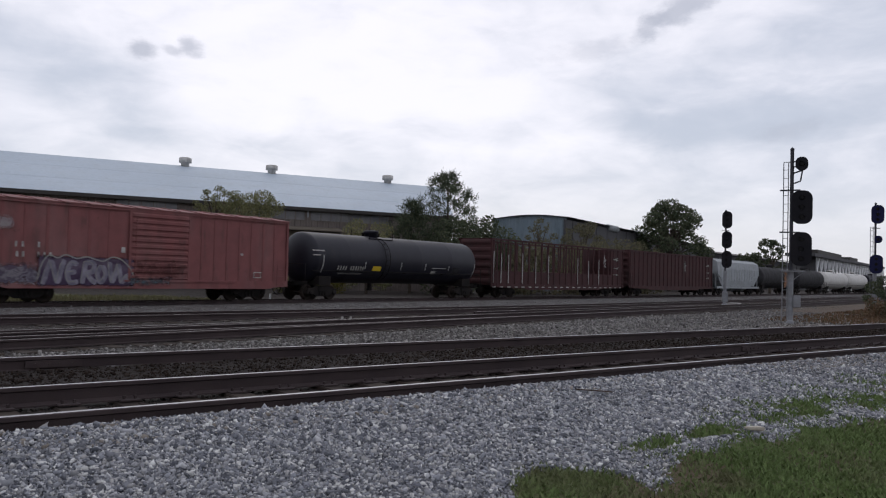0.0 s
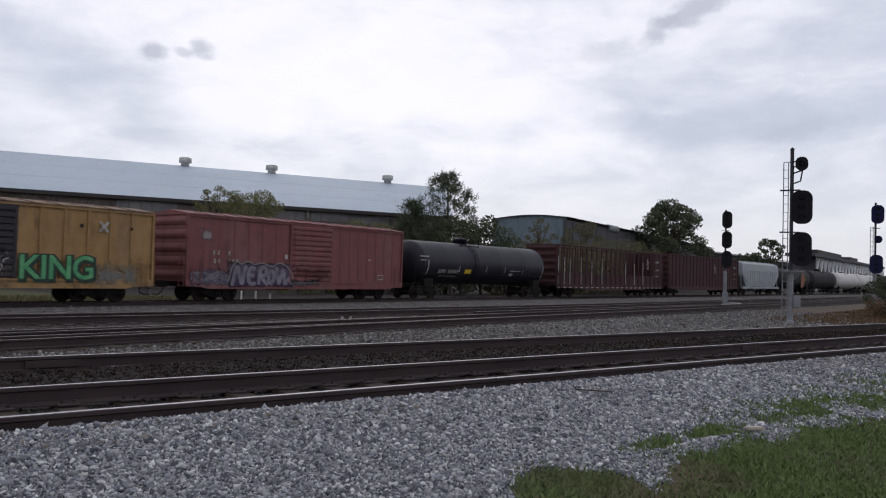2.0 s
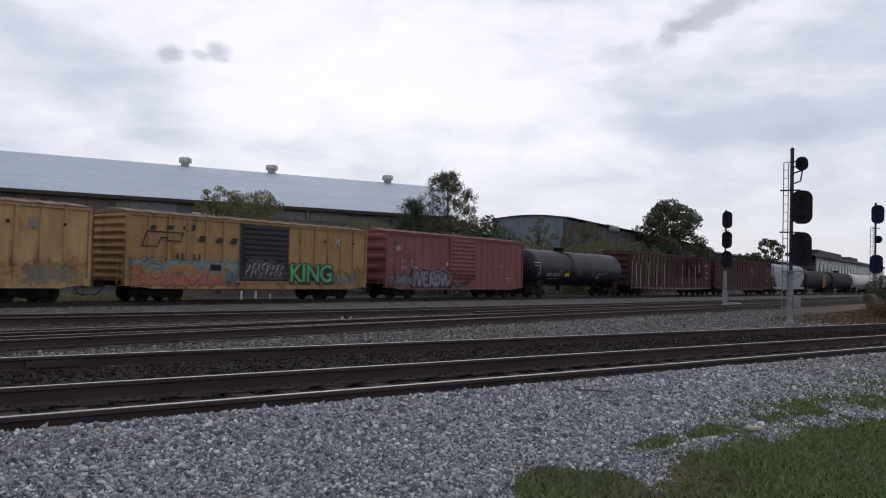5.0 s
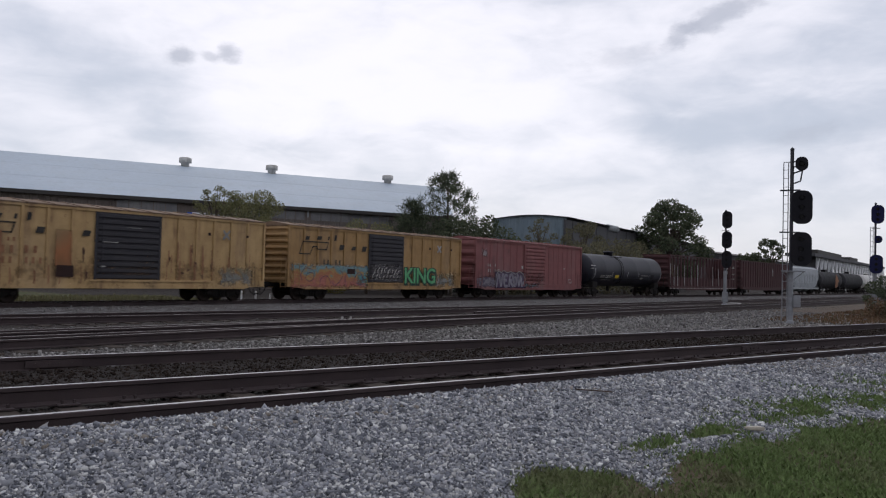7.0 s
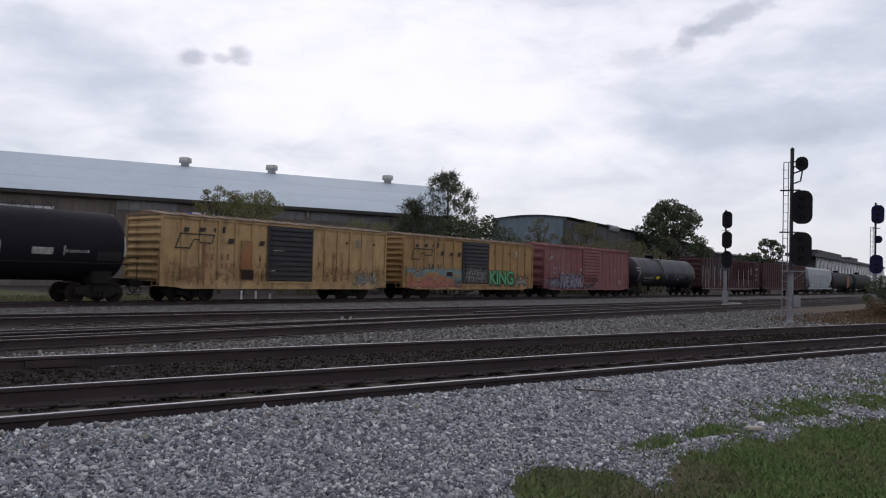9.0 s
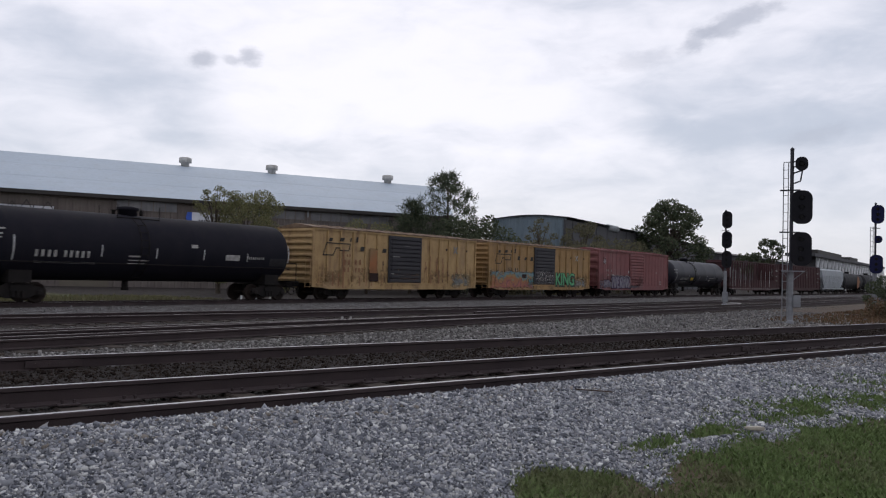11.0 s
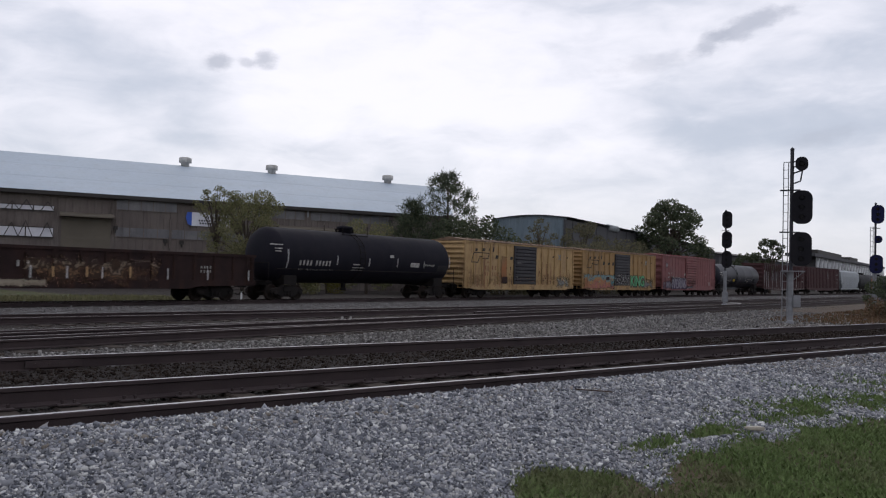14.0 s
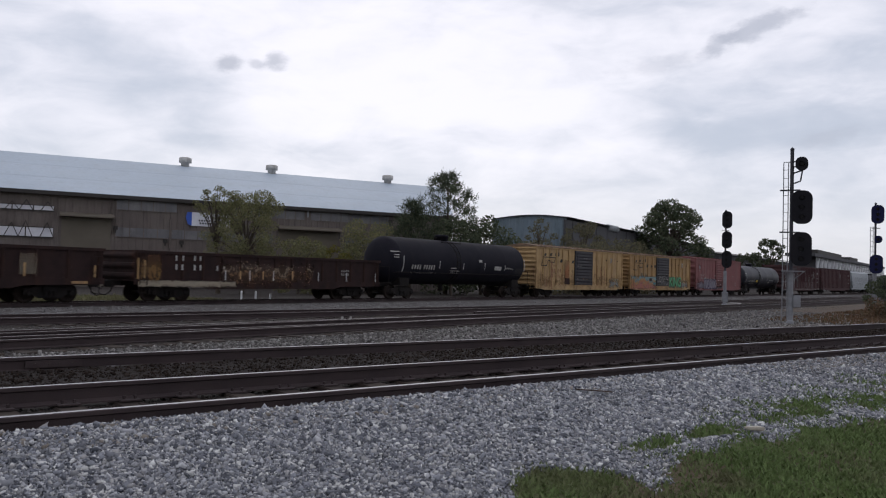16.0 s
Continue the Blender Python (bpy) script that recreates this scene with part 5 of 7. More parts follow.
def mast(parent, z0, zsplit, ztop, r_low, r_up):
    bm = bmesh.new()
    tube(bm, (0, 0, z0 + 0.02), (0, 0, zsplit), r_low, n=14)
    lathe(bm, ((r_low * 2.0, 0), (r_low * 2.0, 0.04), (r_low * 1.2, 0.16), (r_low * 1.05, 0.2)), Matrix.Translation((0, 0, z0)), 14)
    part("lower_pole", bm, SIGNAL_SILVER, parent, "dull silver lower pole")
    bm = bmesh.new()
    tube(bm, (0, 0, zsplit), (0, 0, ztop), r_up, n=12)
    lathe(bm, ((r_up * 1.15, 0), (r_up * 1.15, 0.06), (r_up * 0.4, 0.12)), Matrix.Translation((0, 0, ztop - 0.04)), 12)
    part("upper_pole", bm, SIGNAL_POLE, parent, "dark upper pole")
    bm = bmesh.new()
    box(bm, -0.4, 0.4, -0.4, 0.4, z0 - 0.3, z0)
    bmesh.ops.bevel(bm, geom=bm.edges[:], offset=0.03, segments=1, affect="EDGES")
    part("footing", bm, CONCRETE, parent, "grey concrete footing")


def face_camera(x, y, z):
    """Stands upright at a place, its -y side towards the near track's walker."""
    return pose(x, y, z, 0, 0, math.degrees(math.atan2(y, x)) - 90)


sg = thing("railway_signal", "tall three-headed railway signal mast with a ladder", "railway signal", face_camera(32.5, 8.37, 0.0))
mast(sg, 0.06, 2.12, 6.78, 0.10, 0.068)
ladder(sg, -0.21, 0.25, 6.3, SIGNAL_SILVER, 0.08, 0.17)
signal_head(sg, 0.34, 6.21, 0.45, 0.54, 0.22, 1)
signal_head(sg, 0.36, 4.55, 0.74, 1.28, 0.3, 3)
signal_head(sg, 0.35, 2.96, 0.74, 1.28, 0.3, 3)
_bm = bmesh.new()
pipe(_bm, ((0.02, 0, 5.45), (0.3, -0.08, 5.55), (0.36, -0.1, 5.95)), 0.028)
tube(_bm, (0, 0, 5.85), (0.34, -0.1, 5.95), 0.028)
part("curved_bracket", _bm, SIGNAL_POLE, sg)
for _z in (5.21, 3.60):
    _bm = bmesh.new()
    box(_bm, -0.42, 0.3, -0.1, 0.14, _z - 0.02, _z + 0.02)
    part("step", _bm, SIGNAL_POLE, sg, "dark foot step")
_bm = bmesh.new()
box(_bm, -0.34, 0.5, -0.25, 0.25, 2.09, 2.13)
for _x in (-0.3, 0.46):
    tube(_bm, (_x, 0.2, 2.1), (0, 0, 1.7), 0.015)
part("platform", _bm, SIGNAL_SILVER, sg, "small steel platform")
_bm = bmesh.new()
box(_bm, 0.1, 0.36, -0.12, 0.12, 0.75, 1.2)
bmesh.ops.bevel(_bm, geom=_bm.edges[:], offset=0.02, segments=2, affect="EDGES")
part("junction_box", _bm, SIGNAL_SILVER, sg, "small silver junction box")

sg = thing("railway_signal", "three-headed railway signal between the yard tracks", "railway signal", face_camera(52.2, 17.45, 0.0), "signals")
mast(sg, 0.12, 2.35, 6.2, 0.10, 0.06)
for _z in (5.63, 4.34, 3.08):
    signal_head(sg, 0.08, _z, 0.62, 1.1, 0.28, 3)
_bm = bmesh.new()
box(_bm, -0.17, 0.2, -0.2, 0.2, 0.35, 1.0)
bmesh.ops.bevel(_bm, geom=_bm.edges[:], offset=0.03, segments=2, affect="EDGES")
part("junction_box", _bm, SIGNAL_SILVER, sg, "silver base case")
_bm = bmesh.new()
box(_bm, -0.25, 0.2, -0.06, 0.06, 4.92, 4.95)
part("step", _bm, SIGNAL_POLE, sg)

sg = thing("railway_signal", "railway signal mast with two large heads and one small", "railway signal", face_camera(56.0, 9.46, 0.0), "signals")
mast(sg, 0.10, 2.45, 6.75, 0.10, 0.06)
signal_head(sg, 0.12, 6.08, 0.72, 1.16, 0.3, 3, SIGNAL_NAVY)
signal_head(sg, 0.16, 4.52, 0.46, 0.46, 0.22, 1, SIGNAL_NAVY)
signal_head(sg, 0.06, 2.98, 0.74, 1.16, 0.3, 3, SIGNAL_NAVY)
ladder(sg, -0.2, 0.3, 5.3, SIGNAL_SILVER, 0.08, 0.16)
_bm = bmesh.new()
box(_bm, -0.22, 0.26, -0.06, 0.06, 5.2, 5.24)
part("step", _bm, SIGNAL_POLE, sg)
_bm = bmesh.new()
box(_bm, 0.1, 0.3, -0.1, 0.1, 0.9, 1.5)
part("junction_box", _bm, SIGNAL_SILVER, sg, "silver junction box")

_bm = bmesh.new()
box(_bm, -0.7, 0.7, -0.35, 0.35, 0, 0.16)
bmesh.ops.bevel(_bm, geom=_bm.edges[:], offset=0.03, segments=1, affect="EDGES")
thing_mesh("concrete_slab", _bm, CONCRETE, "pale concrete slab beside the signal", "concrete slab", pose(53.6, 17.3, 0.12, 0, 0, 8))

# white marker posts behind the train
_bm = bmesh.new()
tube(_bm, (0, 0, -0.2), (0, 0, 0.75), 0.06, n=8)
tube(_bm, (0, 0, 0.75), (0, 0, 0.8), 0.06, 0.02, 8)
_post = mesh_of("marker_post", _bm, WHITE_STEEL)
for _x, _y, _h in ((31.95, 40.5, 0.72), (32.5, 39.8, 0.72), (33.05, 39.1, 0.55)):
    _o = thing_mesh("marker_post", _post, None, "short white marker post behind the track", "marker post", pose(_x, _y, -0.3), "marker posts")
    _o.scale = (1, 1, _h)
# switch stand by the turnout
_st = thing("switch_stand", "low switch stand with pale targets by the turnout", "switch stand", pose(16.6, 16.3, 0.07, 0, 0, -26))
_bm = bmesh.new()
box(_bm, -0.22, 0.22, -0.12, 0.12, 0, 0.10)
tube(_bm, (0, 0, 0.10), (0, 0, 0.24), 0.04)
part("base", _bm, RAIL_SIDE, _st)
for _x in (-0.13, 0.13):
    _bm = bmesh.new()
    box(_bm, _x - 0.03, _x + 0.03, -0.015, 0.015, 0.15, 0.28)
    part("target", _bm, CHALK, _st, "small pale switch target")


# ---- the freight train: every car has its own frame, x along the track from its rear end, z from the rail head ----
SPEED, GAIN = 4.689, 0.0017
CARS, WHEELSETS = [], []
WHEEL_R = 0.42


def gone(t):
    return SPEED * t + GAIN * t * t


def wheelset_mesh():
    bm = bmesh.new()
    for s in (-1, 1):
        M = Matrix.Translation((0, s * 0.7175, 0)) @ Matrix.Rotation(-s * math.pi / 2, 4, "X")
        lathe(bm, ((0.445, -0.075), (0.445, -0.045), (WHEEL_R, -0.03), (WHEEL_R - 0.004, 0.065), (0.36, 0.068), (0.34, 0.03), (0.17, 0.02), (0.15, 0.075), (0.085, 0.08)), M, 20)
        for i in range(3):
            a = i * math.tau / 3
            p = Vector((0.27 * math.cos(a), s * 0.745, 0.27 * math.sin(a)))
            tube(bm, p - Vector((0, s * 0.01, 0)), p + Vector((0, s * 0.012, 0)), 0.04, n=6)
    tube(bm, (0, -1.0, 0), (0, 1.0, 0), 0.075, n=10)
    return mesh_of("wheelset", bm, WHEEL)


def truck_mesh():
    """Two cast side frames, a bolster and springs."""
    bm = bmesh.new()
    outer = [(-1.1, 0.52), (-1.05, 0.62), (-0.75, 0.66), (-0.4, 0.82), (0.4, 0.82), (0.75, 0.66), (1.05, 0.62), (1.1, 0.52), (1.08, 0.34), (0.72, 0.34), (0.42, 0.2), (-0.42, 0.2), (-0.72, 0.34), (-1.08, 0.34)]
    for s in (-1, 1):
        prism(bm, outer, s * 0.93, s * 1.06)
        for x in (-0.88, 0.88):
            lathe(bm, ((0.13, 0.0), (0.13, 0.06), (0.07, 0.09)), Matrix.Translation((x, s * 1.06, 0.42)) @ Matrix.Rotation(-s * math.pi / 2, 4, "X"), 10)
        for x in (-0.2, 0, 0.2):
            tube(bm, (x, s * 1.09, 0.26), (x, s * 1.09, 0.5), 0.075, n=8)
        box(bm, -0.32, 0.32, s * 1.03, s * 1.13, 0.5, 0.72)
    box(bm, -0.2, 0.2, -1.1, 1.1, 0.5, 0.76)
    tube(bm, (0, 0, 0.7), (0, 0, 0.86), 0.2, n=12)
    box(bm, -1.05, 1.05, -0.06, 0.06, 0.35, 0.42)
    return mesh_of("truck", bm, TRUCK)


def coupler_mesh():
    bm = bmesh.new()
    box(bm, -0.75, 0.25, -0.09, 0.09, 0.72, 0.92)
    prism(bm, ((0.2, 0.66), (0.55, 0.66), (0.62, 0.72), (0.62, 0.94), (0.55, 0.98), (0.2, 0.98)), -0.16, 0.06)
    prism(bm, ((0.4, 0.7), (0.68, 0.7), (0.68, 0.94), (0.4, 0.94)), 0.06, 0.15)
    pipe(bm, ((0.1, -0.3, 0.7), (0.2, -0.3, 0.45), (0.45, -0.28, 0.28), (0.75, -0.2, 0.33)), 0.025)
    tube(bm, (0.12, -1.25, 0.62), (0.05, 0, 0.85), 0.02)
    return mesh_of("coupler", bm, TRUCK)


WHEELSET_ME, TRUCK_ME, COUPLER_ME = wheelset_mesh(), truck_mesh(), coupler_mesh()


def start_car(name, s0, length, label, inset=2.35, group=""):
    car = thing(name, label, "freight car", pose(s0, TRAIN_Y, 0), group)
    CARS.append((car, s0))
    for x in (inset, length - inset):
        tr = part("truck", TRUCK_ME, None, car, "black cast-steel truck")
        tr.location.x = x
        for a in (-0.88, 0.88):
            ws = part("wheelset", WHEELSET_ME, None, tr)
            ws.location = (a, 0, WHEEL_R)
            WHEELSETS.append((ws, a))
    for x, turn in ((0.1, 180), (length - 0.1, 0)):
        part("coupler", COUPLER_ME, None, car).matrix_basis = pose(x, 0, 0, 0, 0, turn)
    return car


def bars(parent, rows, y, material, label="worn bars of white stencil lettering", name="stencil"):
    """Lettering that nobody can read: small upright bars, row by row: x, z, letter width, height, gaps."""
    bm = bmesh.new()
    for x, z, w, h, n, gap in rows:
        for i in range(n):
            a = x + i * (w + gap)
            box(bm, a + w * 0.2, a + w * 0.68, y - 0.004, y, z, z + h)
    return tagged(part(name, bm, material, parent, label), kind="stuff")


def patch(parent, items, y, material, name, label="", seed=1, rough=0.25):
    rng = random.Random(seed)
    for k, (x, z, rx, rz) in enumerate(items):
        bm = bmesh.new()
        splotch(bm, x, z, rx, rz, y - 0.0012 * (k % 3), rng, rough=rough)
        part(name, bm, material, parent, label)


def sheet(parent, name, x0, x1, z0, z1, y, material, label):
    """A thin skin of paint on the flat side of a car."""
    bm = bmesh.new()
    v = [bm.verts.new(p) for p in ((x0, y, z0), (x1, y, z0), (x1, y, z1), (x0, y, z1))]
    bm.faces.new(v)
    return part(name, bm, material, parent, label)


def car_ladder(parent, x, z0, z1, y, material, w=0.42, step=0.36):
    bm = bmesh.new()
    for s in (-w / 2, w / 2):
        tube(bm, (x + s, y, z0), (x + s, y, z1), 0.022, n=5)
    z = z0 + 0.12
    while z < z1:
        tube(bm, (x - w / 2, y, z), (x + w / 2, y, z), 0.016, n=5)
        z += step
    part("ladder", bm, material, parent)


def corrugated_end(parent, x, out, width, z0, z1, ribs, material):
    """An end of a box with rounded pressed ribs from side to side."""
    bm = bmesh.new()
    box(bm, min(x, x - out * 0.06), max(x, x - out * 0.06), -width / 2, width / 2, z0, z1)
    end = part("end_wall", bm, material, parent, "pressed-steel end with horizontal ribs")
    for i in range(ribs):
        bm = bmesh.new()
        z = z0 + (z1 - z0) * (i + 0.5) / ribs
        h = (z1 - z0) / ribs * 0.33
        prof = [(0, -h), (0.055, -h * 0.75), (0.10, -h * 0.2), (0.10, h * 0.2), (0.055, h * 0.75), (0, h)]
        rows = [[bm.verts.new((x + out * p * (1 if abs(yy) < width / 2 - 0.12 else 0.1), yy, z + q)) for p, q in prof] for yy in (-width / 2 + 0.03, -width / 2 + 0.2, width / 2 - 0.2, width / 2 - 0.03)]
        for a, b in zip(rows, rows[1:]):
            for k in range(5):
                bm.faces.new((a[k], a[k + 1], b[k + 1], b[k]))
        part("end_rib", bm, material, end)
    return end


def boxcar(s0, length, eave, paint, door_paint, label, door, posts_a, posts_b, ribs_end, proud=0.076, roof_paint=None):
    car = start_car("boxcar", s0, length, label, 2.2, "")
    W = 1.5
    z0, zs = 0.62, 0.95
    bm = bmesh.new()
    box(bm, 0.08, length - 0.08, -W + 0.08, W - 0.08, zs, eave - 0.04)
    part("body", bm, paint, car)
    bm = bmesh.new()
    box(bm, 0.3, length - 0.3, -0.35, 0.35, 0.78, 0.95)
    for x in np.linspace(0.8, length - 0.8, 12):
        box(bm, x - 0.05, x + 0.05, -W + 0.1, W - 0.1, 0.82, 0.948)
    tube(bm, (length * 0.42, 0.55, 0.72), (length * 0.52, 0.55, 0.72), 0.2, n=10)
    part("underframe", bm, TRUCK, car, "sooty black underframe")
    for s in (-1, 1):
        bm = bmesh.new()
        y = s * W
        # sill: shallow over the trucks, deeper between them
        poly = [(0.05, zs + 0.08), (0.05, 0.74), (0.9, 0.70), (1.3, z0), (length - 1.3, z0), (length - 0.9, 0.70), (length - 0.05, 0.74), (length - 0.05, zs + 0.08)]
        prism(bm, poly, y - s * 0.005, y - s * 0.10)
        part("side_sill", bm, paint, car)
        bm = bmesh.new()
        box(bm, 0.0, length, min(y, y - s * 0.09), max(y, y - s * 0.09), eave - 0.15, eave)
        part("top_chord", bm, paint, car)
        bm = bmesh.new()
        d0, d1 = door
        box(bm, d0, d1, min(y - s * 0.07, y - s * 0.01), max(y - s * 0.07, y - s * 0.01), zs + 0.06, eave - 0.16)
        dr = part("door", bm, door_paint, car, "ribbed steel sliding door")
        bm = bmesh.new()
        n, prof = 11, []
        for i in range(n):
            z = zs + 0.2 + (eave - zs - 0.5) * i / (n - 1)
            prof += [(0.0, z - 0.12), (0.055, z - 0.07), (0.055, z + 0.05), (0.0, z + 0.09)]
        rows = [[bm.verts.new((x, y - s * (0.006 - o), z)) for o, z in prof] for x in (d0 + 0.08, d1 - 0.08)]
        for k in range(len(prof) - 1):
            bm.faces.new((rows[0][k], rows[0][k + 1], rows[1][k + 1], rows[1][k]))
        part("door_skin", bm, door_paint, dr)
        for x in (d0, d1):
            bm = bmesh.new()
            box(bm, x - 0.06, x + 0.06, min(y, y + s * 0.03), max(y, y + s * 0.03), zs + 0.06, eave - 0.16)
            part("door_edge", bm, door_paint, dr)
        bm = bmesh.new()
        box(bm, d0 - 0.25, d1 + 2.8 if d1 + 2.8 < length else length - 0.4, min(y, y + s * 0.05), max(y, y + s * 0.05), zs - 0.02, zs + 0.055)
        part("door_track", bm, paint, car)
        bm = bmesh.new()
        tube(bm, (d0 + 0.25, y + s * 0.05, zs + 0.3), (d0 + 0.25, y + s * 0.05, eave - 0.4), 0.02, n=6)
        tube(bm, (d0 + 0.2, y + s * 0.06, zs + 0.9), (d0 + 0.5, y + s * 0.06, zs + 0.9), 0.02, n=6)
        part("door_handle", bm, door_paint, dr)
        bm = bmesh.new()
        h = (eave - 0.15) - (zs + 0.05)
        prism(bm, ((-0.06, 0), (0.06, 0), (0.06, h), (-0.06, h)), s * 0.002, s * proud)
        me = mesh_of("side_post", bm, paint)
        for x in (*posts_a, *posts_b):
            part("side_post", me, None, car).location = (x, y - s * 0.082, zs + 0.05)
    # corner posts
    for x in (0.05, length - 0.05):
        for s in (-1, 1):
            bm = bmesh.new()
            box(bm, x - 0.05, x + 0.05, min(s * W, s * (W - 0.1)), max(s * W, s * (W - 0.1)), 0.74, eave - 0.15)
            part("corner_post", bm, paint, car)
    for x, o in ((0.06, -1), (length - 0.06, 1)):
        corrugated_end(car, x, o, 2 * W - 0.16, zs, eave - 0.02, ribs_end, paint)
        for yy in (-1.2, 1.2):
            bm = bmesh.new()
            for s in (-0.2, 0.2):
                tube(bm, (x + o * 0.14, yy + s, 0.7), (x + o * 0.14, yy + s, 2.2), 0.02, n=5)
            for z in (0.75, 1.1, 1.45, 1.8, 2.15):
                tube(bm, (x + o * 0.14, yy - 0.2, z), (x + o * 0.14, yy + 0.2, z), 0.016, n=5)
            part("end_ladder", bm, paint, car)
    # roof: shallow peak, cross seams
    def ridge_solid(x0, x1, up):
        out = bmesh.new()
        sec = ((-W - 0.03, eave - 0.05), (-W - 0.03, eave + up), (0, eave + 0.22 + up), (W + 0.03, eave + up), (W + 0.03, eave - 0.05))
        ends = [[out.verts.new((x, y, z)) for y, z in sec] for x in (x0, x1)]
        for i in range(5):
            out.faces.new((ends[0][i], ends[0][(i + 1) % 5], ends[1][(i + 1) % 5], ends[1][i]))
        out.faces.new(ends[0]), out.faces.new(ends[1][::-1])
        return out
    rib = mesh_of("roof_rib", ridge_solid(-0.05, 0.05, 0.028), roof_paint or paint)
    for i in range(1, 14):
        part("roof_rib", rib, None, car).location.x = length * i / 14
    bm = ridge_solid(0, length, 0.0)
    part("roof", bm, roof_paint or paint, car)
    for x in (0.55, length - 0.55):
        car_ladder(car, x, 0.8, 1.9 if x > 1 else 2.0, -W - 0.05, paint)
    bm = bmesh.new()
    for x in (0.45, length - 0.45):
        pipe(bm, ((x - 0.2, -W + 0.03, 0.76), (x - 0.2, -W + 0.03, 0.4), (x + 0.2, -W + 0.03, 0.4), (x + 0.2, -W + 0.03, 0.76)), 0.018)
    part("sill_step", bm, TRUCK, car)
    return car


def gap_posts(a, b, n):
    return [a + (b - a) * (i + 1) / (n + 1) for i in range(n)]




def outline_logo(car, x, z, w, h, y, material):
    """The plain outline shape beside the name on the yellow cars."""
    bm = bmesh.new()
    loop = [(0, 0), (0.36, 0), (0.46, 0.62), (0.60, 0.62), (0.62, 0.42), (0.94, 0.42), (1.0, 1.0), (0.12, 1.0), (0, 0)]
    for (a, b), (c, d) in zip(loop, loop[1:]):
        p, q = Vector((x + a * w, 0, z + b * h)), Vector((x + c * w, 0, z + d * h))
        t = (q - p).normalized()
        nn = Vector((-t.z, 0, t.x)) * 0.03
        p, q = p - t * 0.03, q + t * 0.03
        vv = [bm.verts.new((u.x, y - 0.003, u.z)) for u in (p + nn, q + nn, q - nn, p - nn)]
        vb = [bm.verts.new((u.x, y + 0.002, u.z)) for u in (p + nn, q + nn, q - nn, p - nn)]
        bm.faces.new(vv), bm.faces.new(vb[::-1])
        for i in range(4):
            bm.faces.new((vv[i], vb[i], vb[(i + 1) % 4], vv[(i + 1) % 4]))
    part("emblem", bm, material, car, "black outline emblem")


def bold_marks(car, rows, y, material, name="name_mark"):
    for x, z, w, h in rows:
        bm = bmesh.new()
        prism(bm, ((x, z), (x + w * 0.8, z), (x + w, z + h), (x + w * 0.2, z + h)), y - 0.004, y + 0.002)
        part(name, bm, material, car, "bold black painted mark")


SKIN = -1.5 + 0.079   # the panels between the posts stand back from the posts

# the two yellow cars; x counts from the rear end of each
DOOR_Y = (6.30, 9.36)
YA, YB = gap_posts(0.1, 6.3, 5), gap_posts(9.36, 15.4, 5)


def yellow_extras(car):
    bold_marks(car, ((1.15, 3.32, 0.34, 0.2), (2.0, 3.36, 0.42, 0.2), (2.85, 3.38, 0.14, 0.2), (3.35, 3.36, 0.2, 0.32)), SKIN - 0.09, BLACK_MARK)
    outline_logo(car, 0.75, 2.55, 2.15, 0.68, SKIN - 0.09, BLACK_MARK)


y2 = boxcar(-21.03, 15.5, 4.08, YELLOW_WORN, BLACK_DOOR, "rust-streaked yellow boxcar with a black sliding door", DOOR_Y, YA, YB, 9, roof_paint=ROOF_WORN)
y1 = boxcar(-3.92, 15.5, 4.08, YELLOW, BLACK_DOOR, "faded yellow boxcar with a black door and spray-painted patches", DOOR_Y, YA, YB, 9, roof_paint=ROOF_WORN)
yellow_extras(y2)
yellow_extras(y1)
YF = SKIN - 0.09
bold_marks(y1, ((3.75, 2.86, 0.42, 0.3), (4.75, 2.88, 0.4, 0.22), (5.62, 2.84, 0.42, 0.3)), YF, BLACK_MARK)
bold_marks(y2, ((3.7, 2.86, 0.42, 0.26), (5.65, 2.84, 0.42, 0.24)), YF, BLACK_MARK)
bars(y1, ((2.5, 2.0, 0.22, 0.27, 2, 0.08), (3.42, 2.0, 0.22, 0.27, 2, 0.08)), YF - 0.016, BLACK_MARK, "worn bars of black stencil lettering")
bars(y2, ((2.35, 2.02, 0.26, 0.3, 2, 0.08), (3.25, 2.04, 0.28, 0.3, 2, 0.08), (2.4, 1.62, 0.2, 0.25, 2, 0.08), (3.3, 1.62, 0.2, 0.25, 3, 0.08), (2.6, 2.5, 0.16, 0.14, 2, 0.05)), YF - 0.003, RUST_PATCH, "worn bars of brown stencil lettering")
for _c in (y1, y2):
    bm_ = bmesh.new()
    for _s in (1, -1):
        ribbon(bm_, ((13.05 - 0.2 * _s, 3.05), (13.05, 3.27), (13.05 + 0.2 * _s, 3.5)), 0.11, YF - 0.002 - 0.001 * _s)
    part("cross_mark", bm_, SPRAY_BLUE if _c is y2 else CHALK, _c, "pale crossed stripes")
    bars(_c, ((11.9, 3.2, 0.32, 0.14, 1, 0), (14.2, 3.2, 0.3, 0.12, 1, 0)), YF - 0.002, GONDOLA_DARK, "small worn stencil bars")
